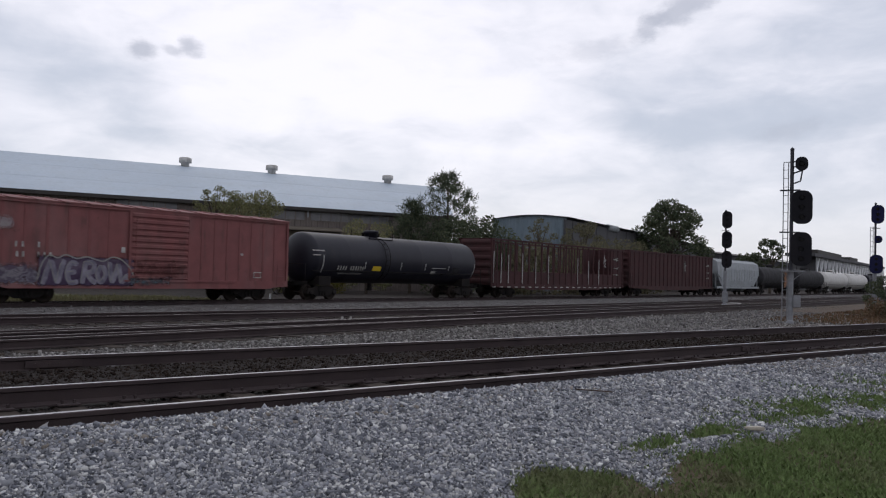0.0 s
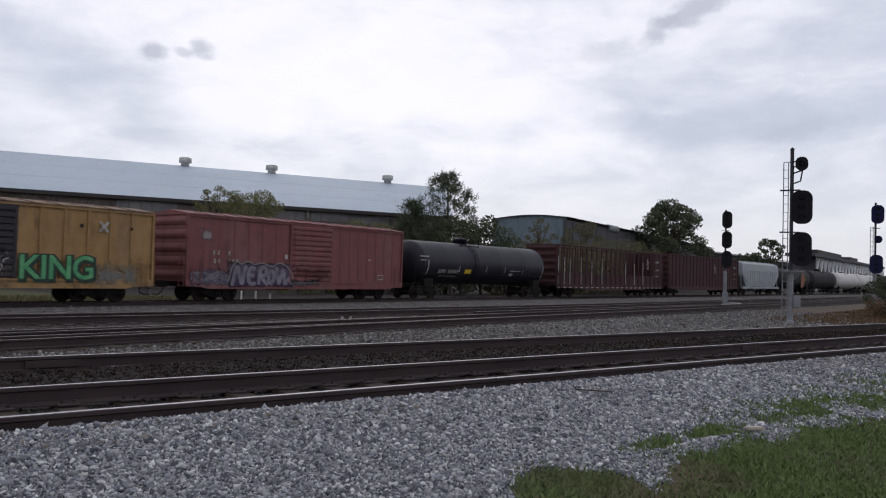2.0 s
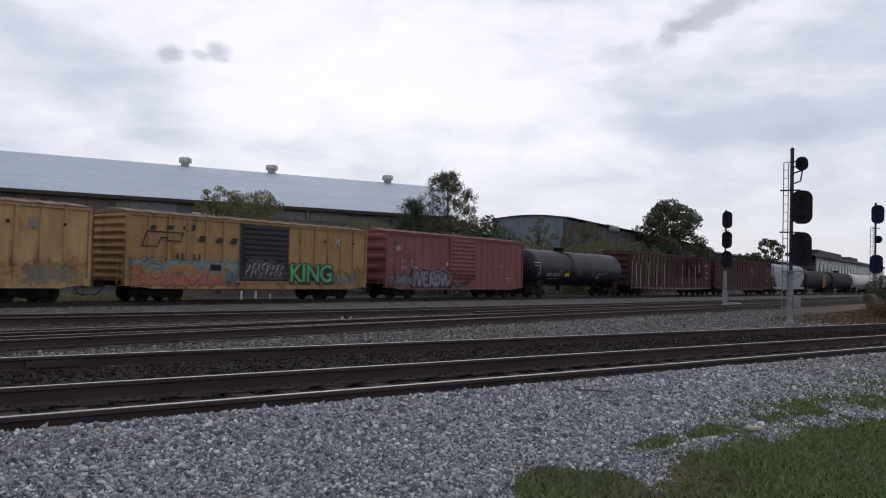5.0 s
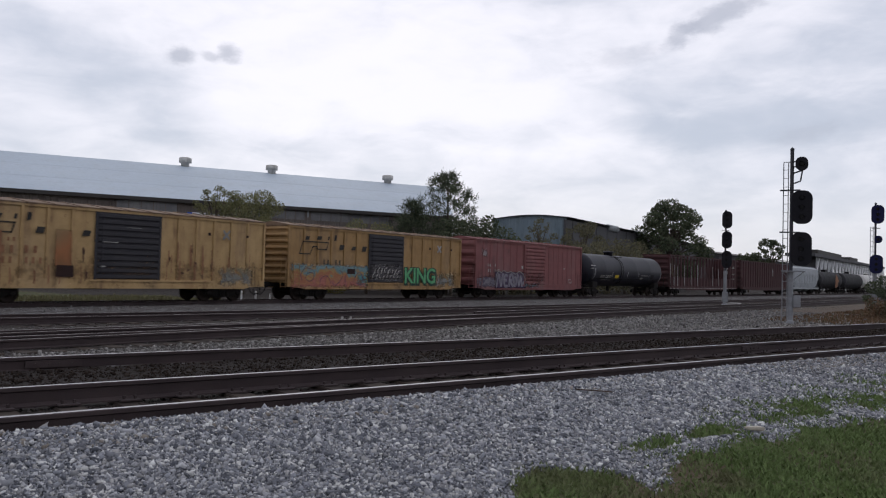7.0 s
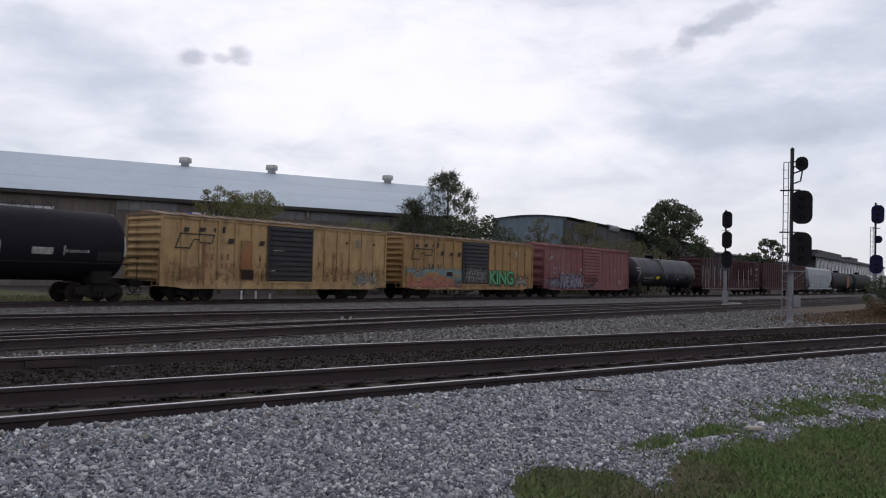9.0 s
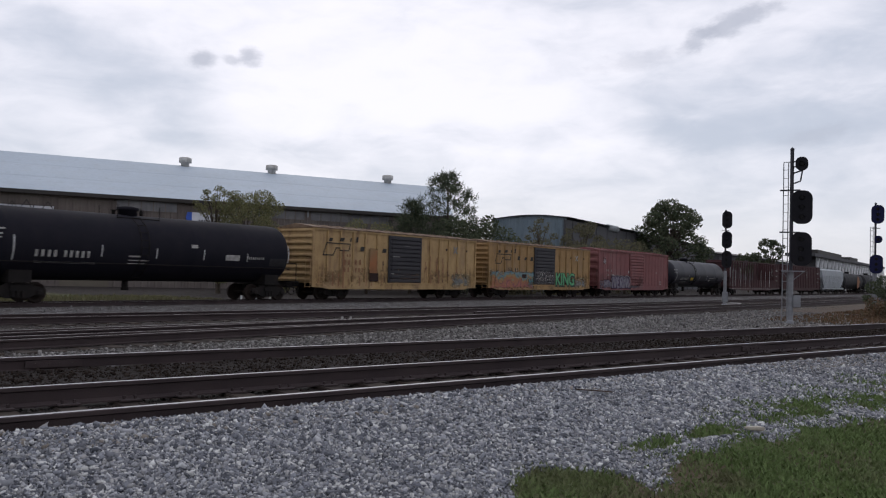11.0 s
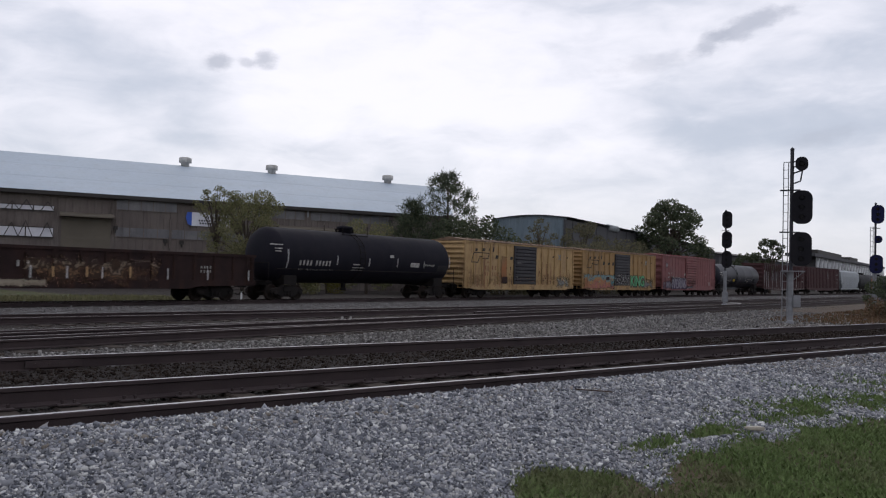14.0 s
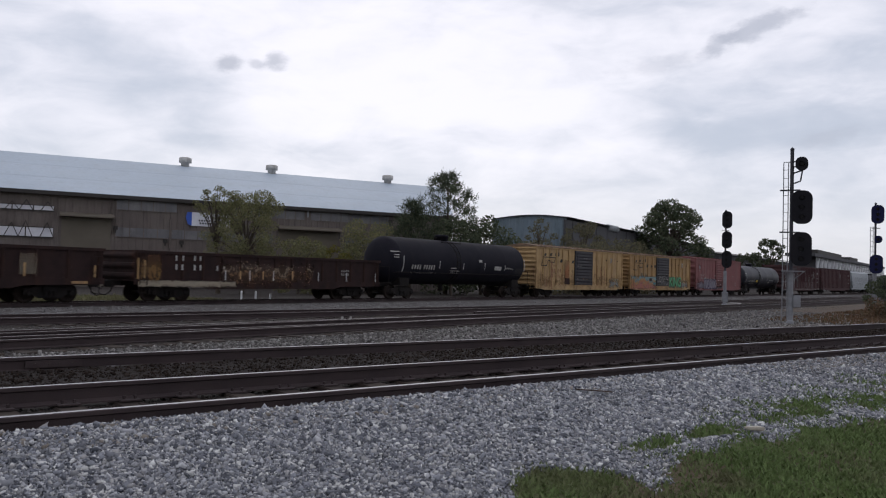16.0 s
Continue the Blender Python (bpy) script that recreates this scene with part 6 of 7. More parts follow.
# green word and pastel clouds of spray paint
_me = lettering("KING", 1.36, 0.12, 0.96)
_me.materials.append(SPRAY_DARK)
part("spray_outline", _me, None, y1, "dark outline round green sprayed letters").location = (9.5, YF - 0.035, 0.98)
_me = lettering("KING", 1.36, 0.02, 0.96)
_me.materials.append(SPRAY_GREEN)
part("spray_word", _me, None, y1, "green sprayed block letters").location = (9.46, YF - 0.045, 1.03)
_r = random.Random(77)
sheet(y1, "spray_clouds", 0.1, 6.25, 0.62, 2.15, YF - 0.002, PASTEL, "pink, orange and pale blue sprayed letters")
sheet(y1, "spray_shadow", 5.2, 6.3, 0.75, 1.7, YF - 0.005, PASTEL_SIDE, "dark blue-green sprayed edge")
bm_ = bmesh.new()
for _x, _z, _p in ((1.0, 1.0, ((0, 0.1), (-0.1, 0.4), (0.2, 0.75), (0.7, 0.7), (0.95, 0.45))), (1.15, 1.0, ((0.1, 0.2), (0.25, 0.5), (0.6, 0.5), (0.7, 0.25), (0.4, 0.05), (0.1, 0.2))), (2.3, 0.75, ((0, 0), (0.15, 0.5), (0.6, 0.6), (0.85, 0.2))), (3.2, 0.8, ((0, 0.3), (0.3, 0.05), (0.7, 0.3), (0.9, 0.7), (0.6, 0.9))), (4.3, 0.8, ((0, 0), (0.1, 0.7), (0.7, 0.8), (0.75, 0.1))), (5.1, 0.8, ((0, 0.5), (0.3, 0.8), (0.7, 0.5), (0.5, 0.1), (0.1, 0.2)))):
    ribbon(bm_, [(_x + a, _z + b) for a, b in _p], 0.032, YF - 0.010 - 0.0004 * _x)
part("spray_lines", bm_, SPRAY_VIOLET, y1, "thin dark sprayed letter outlines")
sheet(y1, "painted_out_number", 4.45, 5.1, 1.5, 1.8, YF - 0.013, GONDOLA_DARK, "small dark painted-out panel")
sheet(y1, "faded_patch", 12.6, 14.9, 0.62, 1.75, YF - 0.003, FADED_BLUE, "pale faded paint patch")
sheet(y1, "chalk_scrawl", 6.45, 9.2, 1.05, 2.3, -1.5 - 0.056, DOOR_CHALK, "pale chalky scrawl across the black door")
bm_ = bmesh.new()
for _i in range(16):
    _x, _z = 6.6 + 0.155 * _i, 1.25 + 0.35 * (_i % 2) + _r.uniform(-0.05, 0.1)
    _h = _r.uniform(0.2, 0.42)
    ribbon(bm_, ((_x, _z), (_x + _r.uniform(-0.08, 0.12), _z + _h * 0.5), (_x + _r.uniform(0, 0.2), _z + _h)), 0.03, -1.5 - 0.060)
tagged(part("chalk_strokes", bm_, CHALK, y1, "thin pale chalk strokes"), kind="stuff")
sheet(y2, "rust_grime", 0.1, 15.4, 0.62, 2.3, YF - 0.0012, GRIME, "rust and grime low on the side")
sheet(y2, "primer_patch", 4.5, 5.3, 1.5, 3.1, YF - 0.004, PRIMER, "streaked orange-brown primer patch")
bm_ = bmesh.new()
box(bm_, 4.6, 5.35, YF - 0.008, YF - 0.001, 1.1, 1.58)
part("dark_patch", bm_, GONDOLA_DARK, y2, "dark painted-out panel")
bm_ = bmesh.new()
box(bm_, 2.32, 2.42, YF - 0.006, YF, 0.7, 2.9)
part("rust_streak", bm_, RUST_PATCH, y2, "long rust streak")
sheet(y2, "faded_patch", 12.6, 14.9, 0.62, 1.75, YF - 0.003, FADED_BLUE, "washed-out blue paint patch")
bm_ = bmesh.new()
for _i in range(18):
    _x, _z = 9.7 + _r.uniform(0, 5.2), 0.85 + _r.uniform(0, 1.0)
    ribbon(bm_, ((_x, _z), (_x + 0.02, _z + 0.3), (_x + 0.01, _z + 0.45 + _r.uniform(0, 0.6))), 0.03 + _r.random() * 0.06, YF - 0.002)
for _i in range(8):
    _x = 0.5 + 0.75 * _i
    _x += _r.uniform(-0.3, 0.3)
    ribbon(bm_, ((_x, 0.8), (_x + 0.03, 1.0), (_x, 1.1 + _r.uniform(0, 0.7))), 0.03 + _r.random() * 0.06, YF - 0.002)
tagged(part("rust_streaks", bm_, RUST_PATCH, y2, "thin rust streaks below the seams"), kind="stuff")
bm_ = bmesh.new()
for _a, _b, _z in ((6.6, 7.3, 2.62), (6.5, 7.4, 2.42), (7.7, 8.4, 3.25), (6.5, 7.0, 1.12), (7.8, 8.6, 1.1), (6.5, 6.75, 1.55)):
    box(bm_, _a, _b, -1.545, -1.54, _z, _z + 0.07)
part("chalk_scrawl", bm_, CHALK, y2, "pale chalk marks")

sheet(y1, "rust_grime", 0.1, 15.4, 0.62, 2.3, YF - 0.0012, GRIME, "rust and grime low on the side")
patch(y2, [(9.9, 2.0, 0.04, 0.1), (10.6, 1.35, 0.09, 0.05), (11.3, 1.8, 0.05, 0.12), (11.1, 2.5, 0.03, 0.25), (12.2, 1.7, 0.04, 0.15), (5.75, 2.1, 0.05, 0.3), (5.9, 1.2, 0.06, 0.2), (10.9, 1.5, 0.07, 0.06), (11.7, 1.2, 0.05, 0.1)], YF - 0.0028, RUST_DARK, "rust_spot", "dark rust spot", 93, 0.5)
# the oxide-red boxcar
red = boxcar(13.32, 15.64, 4.22, RED, RED, "dull oxide-red boxcar with purple spray paint", (6.45, 9.5), gap_posts(0.1, 6.4, 6), gap_posts(9.5, 15.5, 7), 5, 0.022)
RF = SKIN - 0.09
sheet(red, "faded_emblem", 0.65, 1.5, 2.85, 3.65, RF, EMBLEM, "faded white round emblem")
bars(red, ((1.45, 2.28, 0.18, 0.22, 2, 0.08), (2.35, 2.28, 0.18, 0.22, 1, 0.06), (1.5, 1.88, 0.18, 0.22, 2, 0.06), (2.35, 1.88, 0.18, 0.22, 3, 0.06), (5.95, 2.2, 0.4, 0.24, 1, 0), (12.45, 2.3, 0.3, 0.1, 1, 0)), RF, CHALK)
bm_ = bmesh.new()
box(bm_, 13.35, 13.85, RF - 0.004, RF, 1.18, 1.22), box(bm_, 13.35, 13.85, RF - 0.004, RF, 1.44, 1.48), box(bm_, 13.35, 13.39, RF - 0.004, RF, 1.18, 1.48), box(bm_, 13.81, 13.85, RF - 0.004, RF, 1.18, 1.48)
part("stencil_box", bm_, CHALK, red, "white stencilled frame")
sheet(red, "spray_fill", 2.35, 6.75, 0.66, 2.02, RF - 0.004, VIOLET_HAZE, "dark violet sprayed ground of the letters")
sheet(red, "spray_wing", 0.05, 2.75, 0.7, 1.75, RF - 0.005, WING, "grey-violet sprayed wing shapes")
sheet(red, "spray_tail", 6.3, 8.6, 0.66, 1.2, -1.562, TAIL, "dark blue-grey sprayed tail")
sheet(red, "door_stain", 6.6, 9.4, 1.05, 1.95, -1.558, SCUFF, "dark scuffs on the door")
LETTER_STROKES = (((2.64, 0.78), (2.78, 1.3), (2.95, 1.78)), ((2.95, 1.78), (3.1, 1.3), (3.25, 0.82)), ((3.25, 0.82), (3.36, 1.35), (3.5, 1.82)),
                  ((4.08, 1.62), (3.8, 1.68), (3.64, 1.3), (3.78, 0.88), (4.12, 0.92)), ((3.7, 1.28), (4.02, 1.32)),
                  ((4.3, 0.82), (4.36, 1.3), (4.42, 1.74)), ((4.42, 1.74), (4.78, 1.68), (4.76, 1.38), (4.45, 1.26)), ((4.5, 1.24), (4.7, 1.0), (4.92, 0.84)),
                  ((5.12, 1.62), (4.96, 1.25), (5.12, 0.9), (5.34, 1.22), (5.16, 1.62)),
                  ((5.5, 1.78), (5.56, 1.3), (5.64, 0.86)), ((5.64, 0.86), (5.8, 1.3), (5.92, 1.7)), ((5.92, 1.7), (6.0, 1.25), (6.1, 0.84)), ((6.1, 0.84), (6.36, 1.2), (6.5, 0.9)))
for _i, _pts in enumerate(LETTER_STROKES):
    bm_ = bmesh.new()
    ribbon(bm_, _pts, 0.22, RF - 0.010 - 0.0006 * _i)
    part("spray_stroke", bm_, SPRAY_LILAC, red, "lilac-grey sprayed letter stroke")
    bm_ = bmesh.new()
    ribbon(bm_, [(a - 0.09, b + 0.03) for a, b in _pts], 0.035, RF - 0.022 - 0.0006 * _i)
    part("spray_glint", bm_, SPRAY_BLUE, red, "thin chalky highlight along a letter")
bm_ = bmesh.new()
ribbon(bm_, ((2.4, 0.95), (2.55, 1.6), (2.85, 1.98), (3.2, 1.88), (3.55, 2.02), (4.0, 1.88), (4.45, 1.96), (4.85, 1.86), (5.2, 1.8), (5.6, 1.98), (6.0, 1.9), (6.4, 1.6), (6.62, 1.25), (6.7, 0.95)), 0.06, RF - 0.033)
part("spray_outline", bm_, SPRAY_BLUE, red, "thin chalky sprayed outline")


# ---- tank cars ----
def tank_car(s0, length, radius, axis_z, paint, label, dome_at=0.5, detail=1, group=""):
    car = start_car("tank_car", s0, length, label, 1.85, group)
    M = Matrix.Translation((0, 0, axis_z)) @ Matrix.Rotation(math.pi / 2, 4, "Y")
    bm = bmesh.new()
    a, b = 0.45, length - 0.45
    prof = []
    for i in range(9):
        t = i / 8 * math.pi / 2
        prof.append((radius * math.sin(t), a + 0.72 * (1 - math.cos(t))))
    prof += [(radius * 1.001, a + 0.74), (radius, a + 0.78)]
    for i in range(1, 5):
        x = a + (b - a) * i / 5
        prof += [(radius, x - 0.03), (radius * 1.0012, x), (radius, x + 0.03)]
    for i in range(9):
        t = (8 - i) / 8 * math.pi / 2
        prof.append((radius * math.sin(t), b - 0.72 * (1 - math.cos(t))))
    lathe(bm, prof, M, 48)
    part("tank", bm, paint, car)
    for x in (1.85, length - 1.85):
        bm = bmesh.new()
        box(bm, x - 0.45, x + 0.45, -1.25, 1.25, 0.84, axis_z - radius * 0.72)
        part("bolster", bm, TRUCK, car, "black saddle over the truck")
    for x in (0.05, length - 1.55):
        bm = bmesh.new()
        box(bm, x, x + 1.5, -0.3, 0.3, 0.8, 1.0)
        part("stub_sill", bm, TRUCK, car)
    for x in (0.05, length - 0.45):
        bm = bmesh.new()
        box(bm, x, x + 0.4, -1.35, 1.35, 0.98, 1.04)
        pipe(bm, ((x + 0.2, -1.35, 1.0), (x + 0.2, -1.35, 2.0), (x + 0.2, 1.35, 2.0), (x + 0.2, 1.35, 1.0)), 0.022)
        pipe(bm, ((x + 0.05, -1.38, 1.0), (x + 0.05, -1.38, 0.45), (x + 0.38, -1.38, 0.45), (x + 0.38, -1.38, 1.0)), 0.02)
        part("end_platform", bm, TRUCK, car, "black end platform with handrails")
    d = length * dome_at
    top = axis_z + radius
    bm = bmesh.new()
    lathe(bm, ((0.42, -0.2), (0.42, 0.2), (0.5, 0.22), (0.5, 0.34), (0.25, 0.4)), Matrix.Translation((d, 0, top)), 18)
    part("manway", bm, paint, car)
    bm = bmesh.new()
    box(bm, d - 0.95, d + 1.15, -0.75, -0.42, top - 0.2, top - 0.16)
    box(bm, d - 0.95, d + 1.15, 0.42, 0.75, top - 0.2, top - 0.16)
    for x in (d - 0.95, d + 1.15):
        for y in (-0.78, 0.78):
            tube(bm, (x, y, top - 0.25), (x, y, top + 0.42), 0.02)
    part("walkway", bm, TRUCK, car, "dark walkway round the manway")
    bm = bmesh.new()
    lathe(bm, ((0.09, -0.1), (0.09, 0.2), (0.05, 0.28)), Matrix.Translation((d + 0.75, 0.1, top)), 10)
    lathe(bm, ((0.07, -0.1), (0.07, 0.12), (0.12, 0.16), (0.12, 0.2)), Matrix.Translation((d - 0.7, 0, top)), 10)
    part("valve", bm, TRUCK, car)
    bm = bmesh.new()
    for s in (-1, 1):
        tube(bm, (0.6, s * (radius + 0.06), axis_z - 0.75), (length - 0.6, s * (radius + 0.06), axis_z - 0.75), 0.022, n=5)
        for x in np.linspace(0.8, length - 0.8, 9):
            tube(bm, (x, s * (radius + 0.06), axis_z - 0.75), (x, s * radius * 0.8, axis_z - 0.8), 0.016, n=4)
    part("side_handrail", bm, TRUCK, car)
    if detail:
        bm = bmesh.new()
        for s in (-0.2, 0.2):
            pts = [(d + s, -math.sqrt(max(radius ** 2 - (z - axis_z) ** 2, 0)) - 0.09, z) for z in np.linspace(0.95, axis_z + radius * 0.93, 9)]
            pipe(bm, pts, 0.02, 5)
        for z in np.linspace(1.1, axis_z + radius * 0.9, 9):
            y = -math.sqrt(max(radius ** 2 - (z - axis_z) ** 2, 0)) - 0.09
            tube(bm, (d - 0.2, y, z), (d + 0.2, y, z), 0.015, n=4)
        part("ladder", bm, TRUCK, car)
        bm = bmesh.new()
        tube(bm, (d, 0, 0.6), (d, 0, axis_z - radius + 0.05), 0.14, n=10)
        tube(bm, (d, 0, 0.5), (d, 0, 0.62), 0.18, n=10)
        part("bottom_outlet", bm, TRUCK, car)
    return car


def on_tank(x, z, radius, axis_z, out=0.004):
    return -math.sqrt(max(radius ** 2 - (z - axis_z) ** 2, 0.01)) - out


def tank_marks(car, rows, radius, axis_z, material, name="stencil", label="worn bars of white stencil lettering"):
    """Upright bars that follow the tank's curve: x, z, width, height. Fine lettering stays one piece."""
    bm, fine = bmesh.new(), len(rows) > 12
    for x, z, w, h in rows:
        prev = None
        for zz in np.linspace(z, z + h, 4):
            row = [bm.verts.new((xx, on_tank(xx, zz, radius, axis_z, 0.02), zz)) for xx in (x, x + w)]
            if prev:
                bm.faces.new((prev[0], prev[1], row[1], row[0]))
            prev = row
        if not fine:
            part(name, bm, material, car, label)
            bm = bmesh.new()
    if fine:
        tagged(part(name, bm, material, car, label), kind="stuff")
    else:
        bm.free()


def letter_row(x, z, w, h, n, gap):
    out = []
    for i in range(n):
        a = x + i * (w + gap)
        out.append((a + w * 0.15, z, w * 0.6, h))
    return out


t1 = tank_car(30.1, 17.2, 1.45, 2.40, TANK_BLACK, "glossy black tank car with white stencils and yellow placard", 0.40)
tank_marks(t1, letter_row(2.7, 1.72, 0.16, 0.24, 4, 0.05) + letter_row(3.75, 1.72, 0.16, 0.24, 6, 0.04) + letter_row(2.9, 1.48, 0.08, 0.08, 18, 0.03) + [(11.3, 1.98, 1.5, 0.05), (11.3, 1.62, 0.5, 0.2), (0.7, 2.75, 0.9, 0.06), (0.7, 2.5, 0.6, 0.05)], 1.45, 2.40, CHALK)
tank_marks(t1, [(5.65, 1.72, 0.75, 0.28)], 1.45, 2.40, PLACARD, "placard", "yellow placard")
tank_marks(t1, [(5.6, 1.4, 0.5, 0.18), (13.6, 1.6, 0.75, 0.5)], 1.45, 2.40, TANK_GREY, "faded_panel", "faded grey panel")
tank_marks(t1, [(1.5, 1.55, 0.07, 1.0), (4.95, 1.82, 0.06, 0.42), (8.2, 1.82, 0.06, 0.45), (10.6, 1.85, 0.06, 0.45), (13.1, 1.85, 0.06, 0.35), (16.0, 1.5, 0.06, 0.9)], 1.45, 2.40, SILVER_STRIP, "reflective_strip", "upright silver reflective strip")

t2 = tank_car(-38.45, 16.6, 1.52, 2.45, TANK_MATT, "sooty matt-black tank car with white stencils", 0.43)
tank_marks(t2, letter_row(2.25, 1.92, 0.2, 0.28, 4, 0.06) + letter_row(3.45, 1.92, 0.2, 0.28, 5, 0.05) + [(11.6, 2.02, 0.85, 0.28), (0.2, 2.95, 0.9, 0.06), (0.5, 2.75, 0.5, 0.05), (0.5, 2.6, 0.45, 0.05), (9.6, 2.55, 0.35, 0.16), (6.4, 2.02, 0.6, 0.07), (6.4, 1.85, 1.0, 0.05), (6.4, 1.7, 0.9, 0.05)] + letter_row(13.0, 2.12, 0.1, 0.12, 8, 0.03) + letter_row(2.3, 1.66, 0.08, 0.07, 24, 0.03), 1.52, 2.45, CHALK)
tank_marks(t2, [(14.4, 1.8, 1.1, 0.4)], 1.52, 2.45, TANK_GREY, "faded_panel", "faded grey panel")
tank_marks(t2, [(1.4, 1.75, 0.07, 1.0), (5.1, 2.0, 0.06, 0.5), (7.75, 2.0, 0.06, 0.45), (10.3, 2.0, 0.06, 0.5), (12.9, 2.0, 0.06, 0.4), (15.6, 2.0, 0.06, 0.9)], 1.52, 2.45, SILVER_STRIP, "reflective_strip", "upright silver reflective strips")


# ---- gondolas ----
def gondola(s0, length, top, paint, label, posts, open_side=False, panel_top=None, group=""):
    car = start_car("gondola", s0, length, label, 2.1 if length < 18 else 2.8, group)
    W, z0 = 1.52, 0.62
    floor_z = 1.05
    bm = bmesh.new()
    box(bm, 0.1, length - 0.1, -W + 0.08, W - 0.08, floor_z - 0.08, floor_z)
    box(bm, 0.2, length - 0.2, -0.3, 0.3, 0.75, floor_z - 0.081)
    part("floor", bm, TRUCK, car)
    high = panel_top or top - 0.12
    for s in (-1, 1):
        y = s * W
        bm = bmesh.new()
        box(bm, 0.06, length - 0.06, min(y - s * 0.09, y - s * 0.07), max(y - s * 0.09, y - s * 0.07), floor_z - 0.1, high)
        if open_side:
            for a, b in ((0.06, 0.5), (length - 2.6, length - 0.06)):
                box(bm, a, b, min(y - s * 0.095, y - s * 0.065), max(y - s * 0.095, y - s * 0.065), high, top - 0.12)
        part("side_panel", bm, paint, car)
        bm = bmesh.new()
        poly = [(0.0, floor_z), (0.0, 0.8), (3.4 if length < 18 else 4.4, 0.74), (3.9 if length < 18 else 5.0, z0), (length - (3.9 if length < 18 else 5.0), z0), (length - (3.4 if length < 18 else 4.4), 0.74), (length, 0.8), (length, floor_z)]
        prism(bm, poly, y - s * 0.01, y - s * 0.069)
        part("side_sill", bm, paint, car)
        bm = bmesh.new()
        box(bm, 0.0, length, min(y - s * 0.13, y), max(y - s * 0.13, y), top - 0.13, top)
        part("top_rail", bm, paint, car)
        bm = bmesh.new()
        h = top - 0.13 - floor_z
        d = 0.075
        v = [bm.verts.new((x, -s * 0.0 + s * yy, z)) for z in (0, h) for x, yy in ((-0.09, 0), (-0.05, d), (0.05, d), (0.09, 0))]
        for i in range(4):
            bm.faces.new((v[i], v[(i + 1) % 4], v[4 + (i + 1) % 4], v[4 + i]))
        bm.faces.new(v[:4]), bm.faces.new(v[4:])
        me = mesh_of("side_post", bm, paint)
        for i in range(posts):
            x = 0.25 + (length - 0.5) * i / (posts - 1)
            part("side_post", me, None, car).location = (x, y - s * 0.07, floor_z)
    for x, o in ((0.08, -1), (length - 0.08, 1)):
        corrugated_end(car, x, o, 2 * W - 0.2, floor_z - 0.1, top, 3 if top < 3 else 6, paint)
    for x in (0.4, length - 0.4):
        car_ladder(car, x, 0.8, min(top - 0.1, 2.3), -W - 0.06, paint, 0.36)
    bm = bmesh.new()
    for x in (0.4, length - 0.4):
        pipe(bm, ((x - 0.18, -W + 0.02, 0.8), (x - 0.18, -W + 0.02, 0.42), (x + 0.18, -W + 0.02, 0.42), (x + 0.18, -W + 0.02, 0.8)), 0.018)
    part("sill_step", bm, TRUCK, car)
    return car


g1 = gondola(-55.42, 16.25, 2.35, GONDOLA_DARK, "dark rusty gondola with worn white lettering", 15)
GF = -1.52 - 0.012
bars(g1, ((2.0, 1.93, 0.2, 0.24, 2, 0.16), (3.0, 1.95, 0.2, 0.24, 2, 0.12), (2.0, 1.5, 0.22, 0.26, 2, 0.1), (3.0, 1.5, 0.22, 0.26, 2, 0.1), (4.3, 1.5, 0.2, 0.24, 2, 0.2), (12.9, 1.6, 0.12, 0.12, 4, 0.05), (12.9, 1.4, 0.12, 0.12, 4, 0.05)), GF, CHALK)
bm_ = bmesh.new()
for _x, _z, _h in ((0.1, 1.05, 0.95), (0.42, 1.1, 0.8), (5.75, 1.1, 0.42), (7.2, 1.1, 0.45), (9.2, 1.1, 0.5)):
    box(bm_, _x, _x + 0.09, GF - 0.012, GF + 0.002, _z, _z + _h)
part("amber_strip", bm_, AMBER_STRIP, g1, "amber reflective strips")
bm_ = bmesh.new()
for _x in (4.85, 6.35, 7.9, 11.1, 13.3, 15.75):
    box(bm_, _x, _x + 0.07, GF - 0.012, GF + 0.002, 1.05, 1.55)
part("reflective_strip", bm_, SILVER_STRIP, g1, "upright silver reflective strips")
sheet(g1, "pale_sill_patch", 0.1, 5.6, 0.66, 1.04, -1.532, G_SILL, "worn pale paint along the sill")
sheet(g1, "rust_patch", 4.6, 10.8, 0.66, 2.05, GF - 0.006, G_RUST, "peeling rust and pale paint patches")
sheet(g1, "end_rust", 0.02, 1.35, 0.85, 2.2, GF - 0.004, G_END, "amber rust at the car's end")

g2 = gondola(-73.2, 16.35, 2.35, GONDOLA_DARK, "dark sooty gondola with large faded marks", 13)
for _x in (11.25, 12.75):
    sheet(g2, "faded_mark", _x, _x + 0.68, 1.2, 2.02, GF - 0.006, G_MARK, "large faded tan mark")
bm_ = bmesh.new()
box(bm_, 14.9, 15.6, -1.535, -1.516, 0.82, 0.93)
for _x in (9.6, 12.9, 15.85):
    box(bm_, _x, _x + 0.09, GF - 0.012, GF + 0.001, 1.1, 1.65)
part("amber_strip", bm_, AMBER_STRIP, g2, "amber reflective strips")

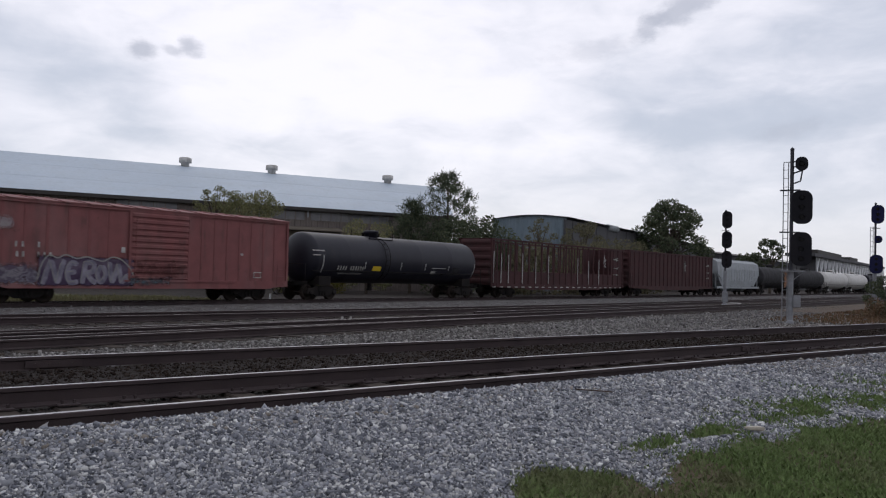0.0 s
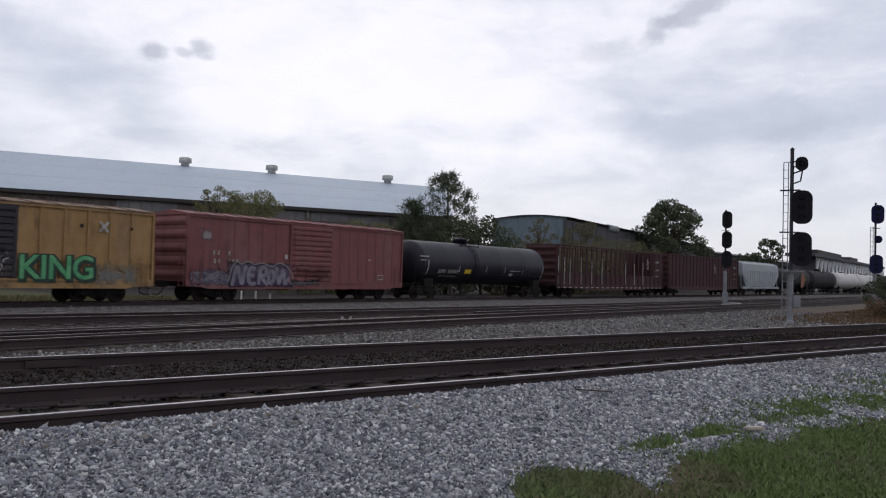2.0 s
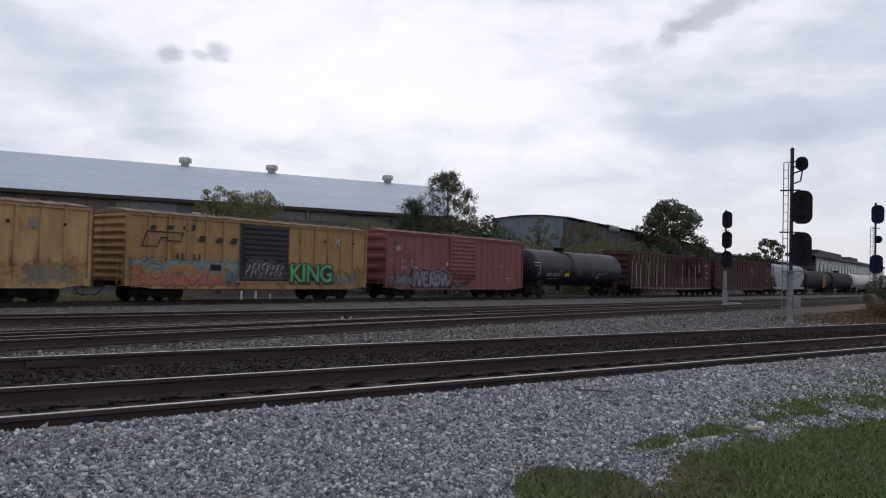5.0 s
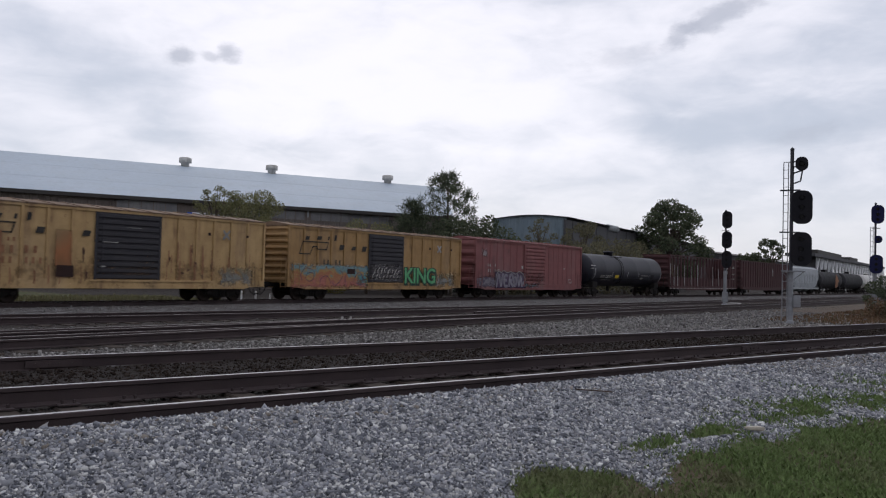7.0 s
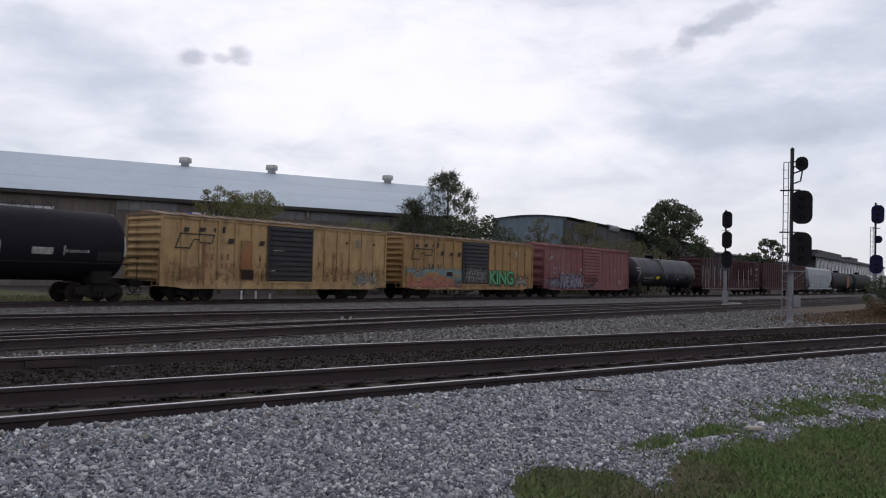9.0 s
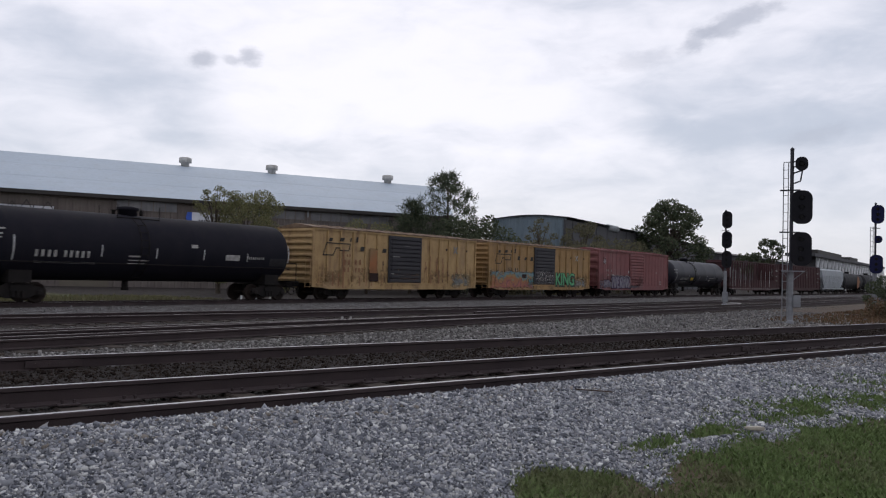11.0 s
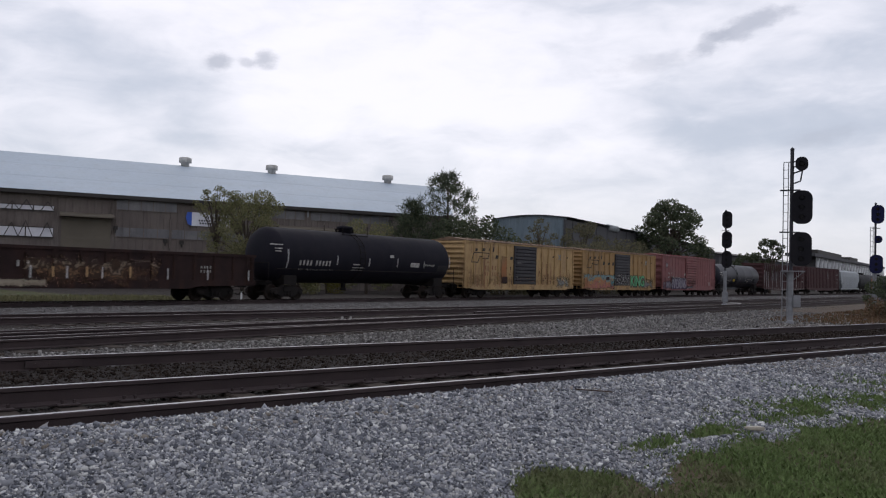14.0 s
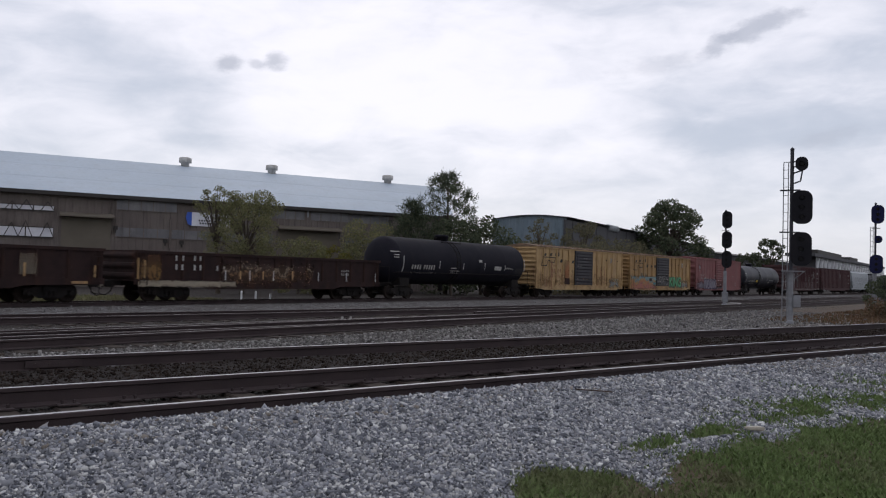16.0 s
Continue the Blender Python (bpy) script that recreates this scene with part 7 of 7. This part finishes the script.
rg1 = gondola(48.2, 21.95, 4.36, RED_DARK, "high brown-red stake-sided car with bulkhead ends", 23, True, 2.0)
rg2 = gondola(71.35, 22.8, 4.45, RED_DARK, "high brown-red ribbed gondola", 23)
for _c, _xs in ((rg1, (17.9, 20.2)), (rg2, (14.0, 21.0))):
    patch(_c, [(_xs[0], 3.3, 0.18, 0.3), (_xs[0] + 0.1, 2.8, 0.14, 0.2), (_xs[1], 3.4, 0.4, 0.12), (_xs[1] + 0.1, 2.6, 0.4, 0.06), (_xs[1], 2.0, 0.45, 0.05)], -1.58 + 0.04, SPRAY_BLUE, "chalk_mark", "worn white marks", 41, 0.9)
bm_ = bmesh.new()
for _i in range(22):
    box(bm_, 0.15 + 0.99 * _i, 0.55 + 0.99 * _i, -1.532, -1.516, 0.78, 0.86)
part("sill_marks", bm_, CHALK, rg1, "worn pale marks along the sill")
bm_ = bmesh.new()
for _i in (0, 1, 2, 4, 6, 8, 13, 15, 17):
    _x = 0.25 + (21.95 - 0.5) * _i / 22
    box(bm_, _x - 0.045, _x + 0.02, -1.545, -1.525, 1.1, 3.4 - 0.1 * (_i % 4))
part("reflective_strip", bm_, SILVER_STRIP, rg1, "pale reflective strips on the stakes")


# ---- covered hopper ----
def hopper(s0, length, paint, label):
    car = start_car("covered_hopper", s0, length, label, 2.1)
    W, eave, z0 = 1.55, 4.05, 1.15
    bm = bmesh.new()
    sec = [(-W * 0.93, z0), (-W, 1.8), (-W * 1.0, 3.2), (-W * 0.92, eave), (-0.8, 4.38), (0.8, 4.38), (W * 0.92, eave), (W, 3.2), (W, 1.8), (W * 0.93, z0)]
    rows = []
    for x, zb in ((0.25, 2.6), (1.9, z0), (length - 1.9, z0), (length - 0.25, 2.6)):
        rows.append([bm.verts.new((x, y, max(z, zb))) for y, z in sec])
    for a, b in zip(rows, rows[1:]):
        for i in range(len(sec)):
            j = (i + 1) % len(sec)
            bm.faces.new((a[i], a[j], b[j], b[i]))
    bm.faces.new(rows[0]), bm.faces.new(rows[-1][::-1])
    part("body", bm, paint, car)
    bm = bmesh.new()
    for s in (-1, 1):
        box(bm, 0, length, min(s * W, s * (W - 0.12)), max(s * W, s * (W - 0.12)), 0.85, 1.12)
    box(bm, 0, length, -0.3, 0.3, 0.8, 1.0)
    part("side_sill", bm, paint, car)
    for x in (0.2, length - 0.2):
        bm = bmesh.new()
        for y in (-1.3, -0.5, 0.5, 1.3):
            box(bm, x - 0.05, x + 0.05, y - 0.05, y + 0.05, 0.95, 3.0)
        part("end_post", bm, paint, car)
    for x in (4.0, 8.2, 12.4):
        bm = bmesh.new()
        v = [bm.verts.new(p) for p in ((x - 1.6, -1.3, 1.2), (x + 1.6, -1.3, 1.2), (x + 1.6, 1.3, 1.2), (x - 1.6, 1.3, 1.2), (x - 0.4, -0.5, 0.45), (x + 0.4, -0.5, 0.45), (x + 0.4, 0.5, 0.45), (x - 0.4, 0.5, 0.45))]
        for f in ((0, 1, 5, 4), (1, 2, 6, 5), (2, 3, 7, 6), (3, 0, 4, 7), (4, 5, 6, 7), (0, 3, 2, 1)):
            bm.faces.new([v[i] for i in f])
        part("discharge_bay", bm, paint, car)
    bm = bmesh.new()
    box(bm, 0.2, length - 0.2, -0.35, 0.35, 4.45, 4.48)
    for x in np.linspace(0.6, length - 0.6, 8):
        box(bm, x - 0.04, x + 0.04, -0.7, 0.7, 4.36, 4.45)
    part("roof_walk", bm, paint, car)
    bm = bmesh.new()
    me_x = np.linspace(2.2, length - 2.2, 13)
    for x in me_x:
        box(bm, x - 0.04, x + 0.04, -W - 0.02, -W + 0.01, 1.8, 3.2)
    part("side_stiffener", bm, paint, car)
    return car


hopper(95.5, 16.5, HOPPER_GREY, "pale grey covered hopper car")
for _s, _p, _l in ((113.1, TANK_GREY, "sooty grey tank car"), (132.0, TANK_GREY, "sooty grey tank car"), (151.0, TANK_WHITE, "dusty white tank car"), (170.0, TANK_WHITE, "dusty white tank car"), (189.0, TANK_MATT, "sooty black tank car")):
    _c = tank_car(_s, 18.0, 1.5, 2.42, _p, _l + " far along the train", 0.5, 0)
    if _s == 113.1:
        patch(_c, [(12.0, 2.9, 0.9, 0.5), (12.4, 2.2, 1.2, 0.6), (11.8, 1.6, 1.0, 0.5)], -1.56, RUST_PATCH, "spill_stain", "rusty spill stain down the side", 45, 0.5)


# ---- what moves ----
def motions():
    for car, s0 in CARS:
        walk(car, [(t * 0.5, pose(s0 + gone(t * 0.5), TRAIN_Y, 0)) for t in range(33)])
    for ws, a in WHEELSETS:
        walk(ws, [(t * 0.1, pose(a, 0, WHEEL_R, 0, math.degrees(gone(t * 0.1) / WHEEL_R) % 360, 0)) for t in range(161)])
    walk(CLOUDS, [(t, pose(9.4 * t, -3.6 * t, 0)) for t in (0.0, 8.0, 16.0)])


motions()
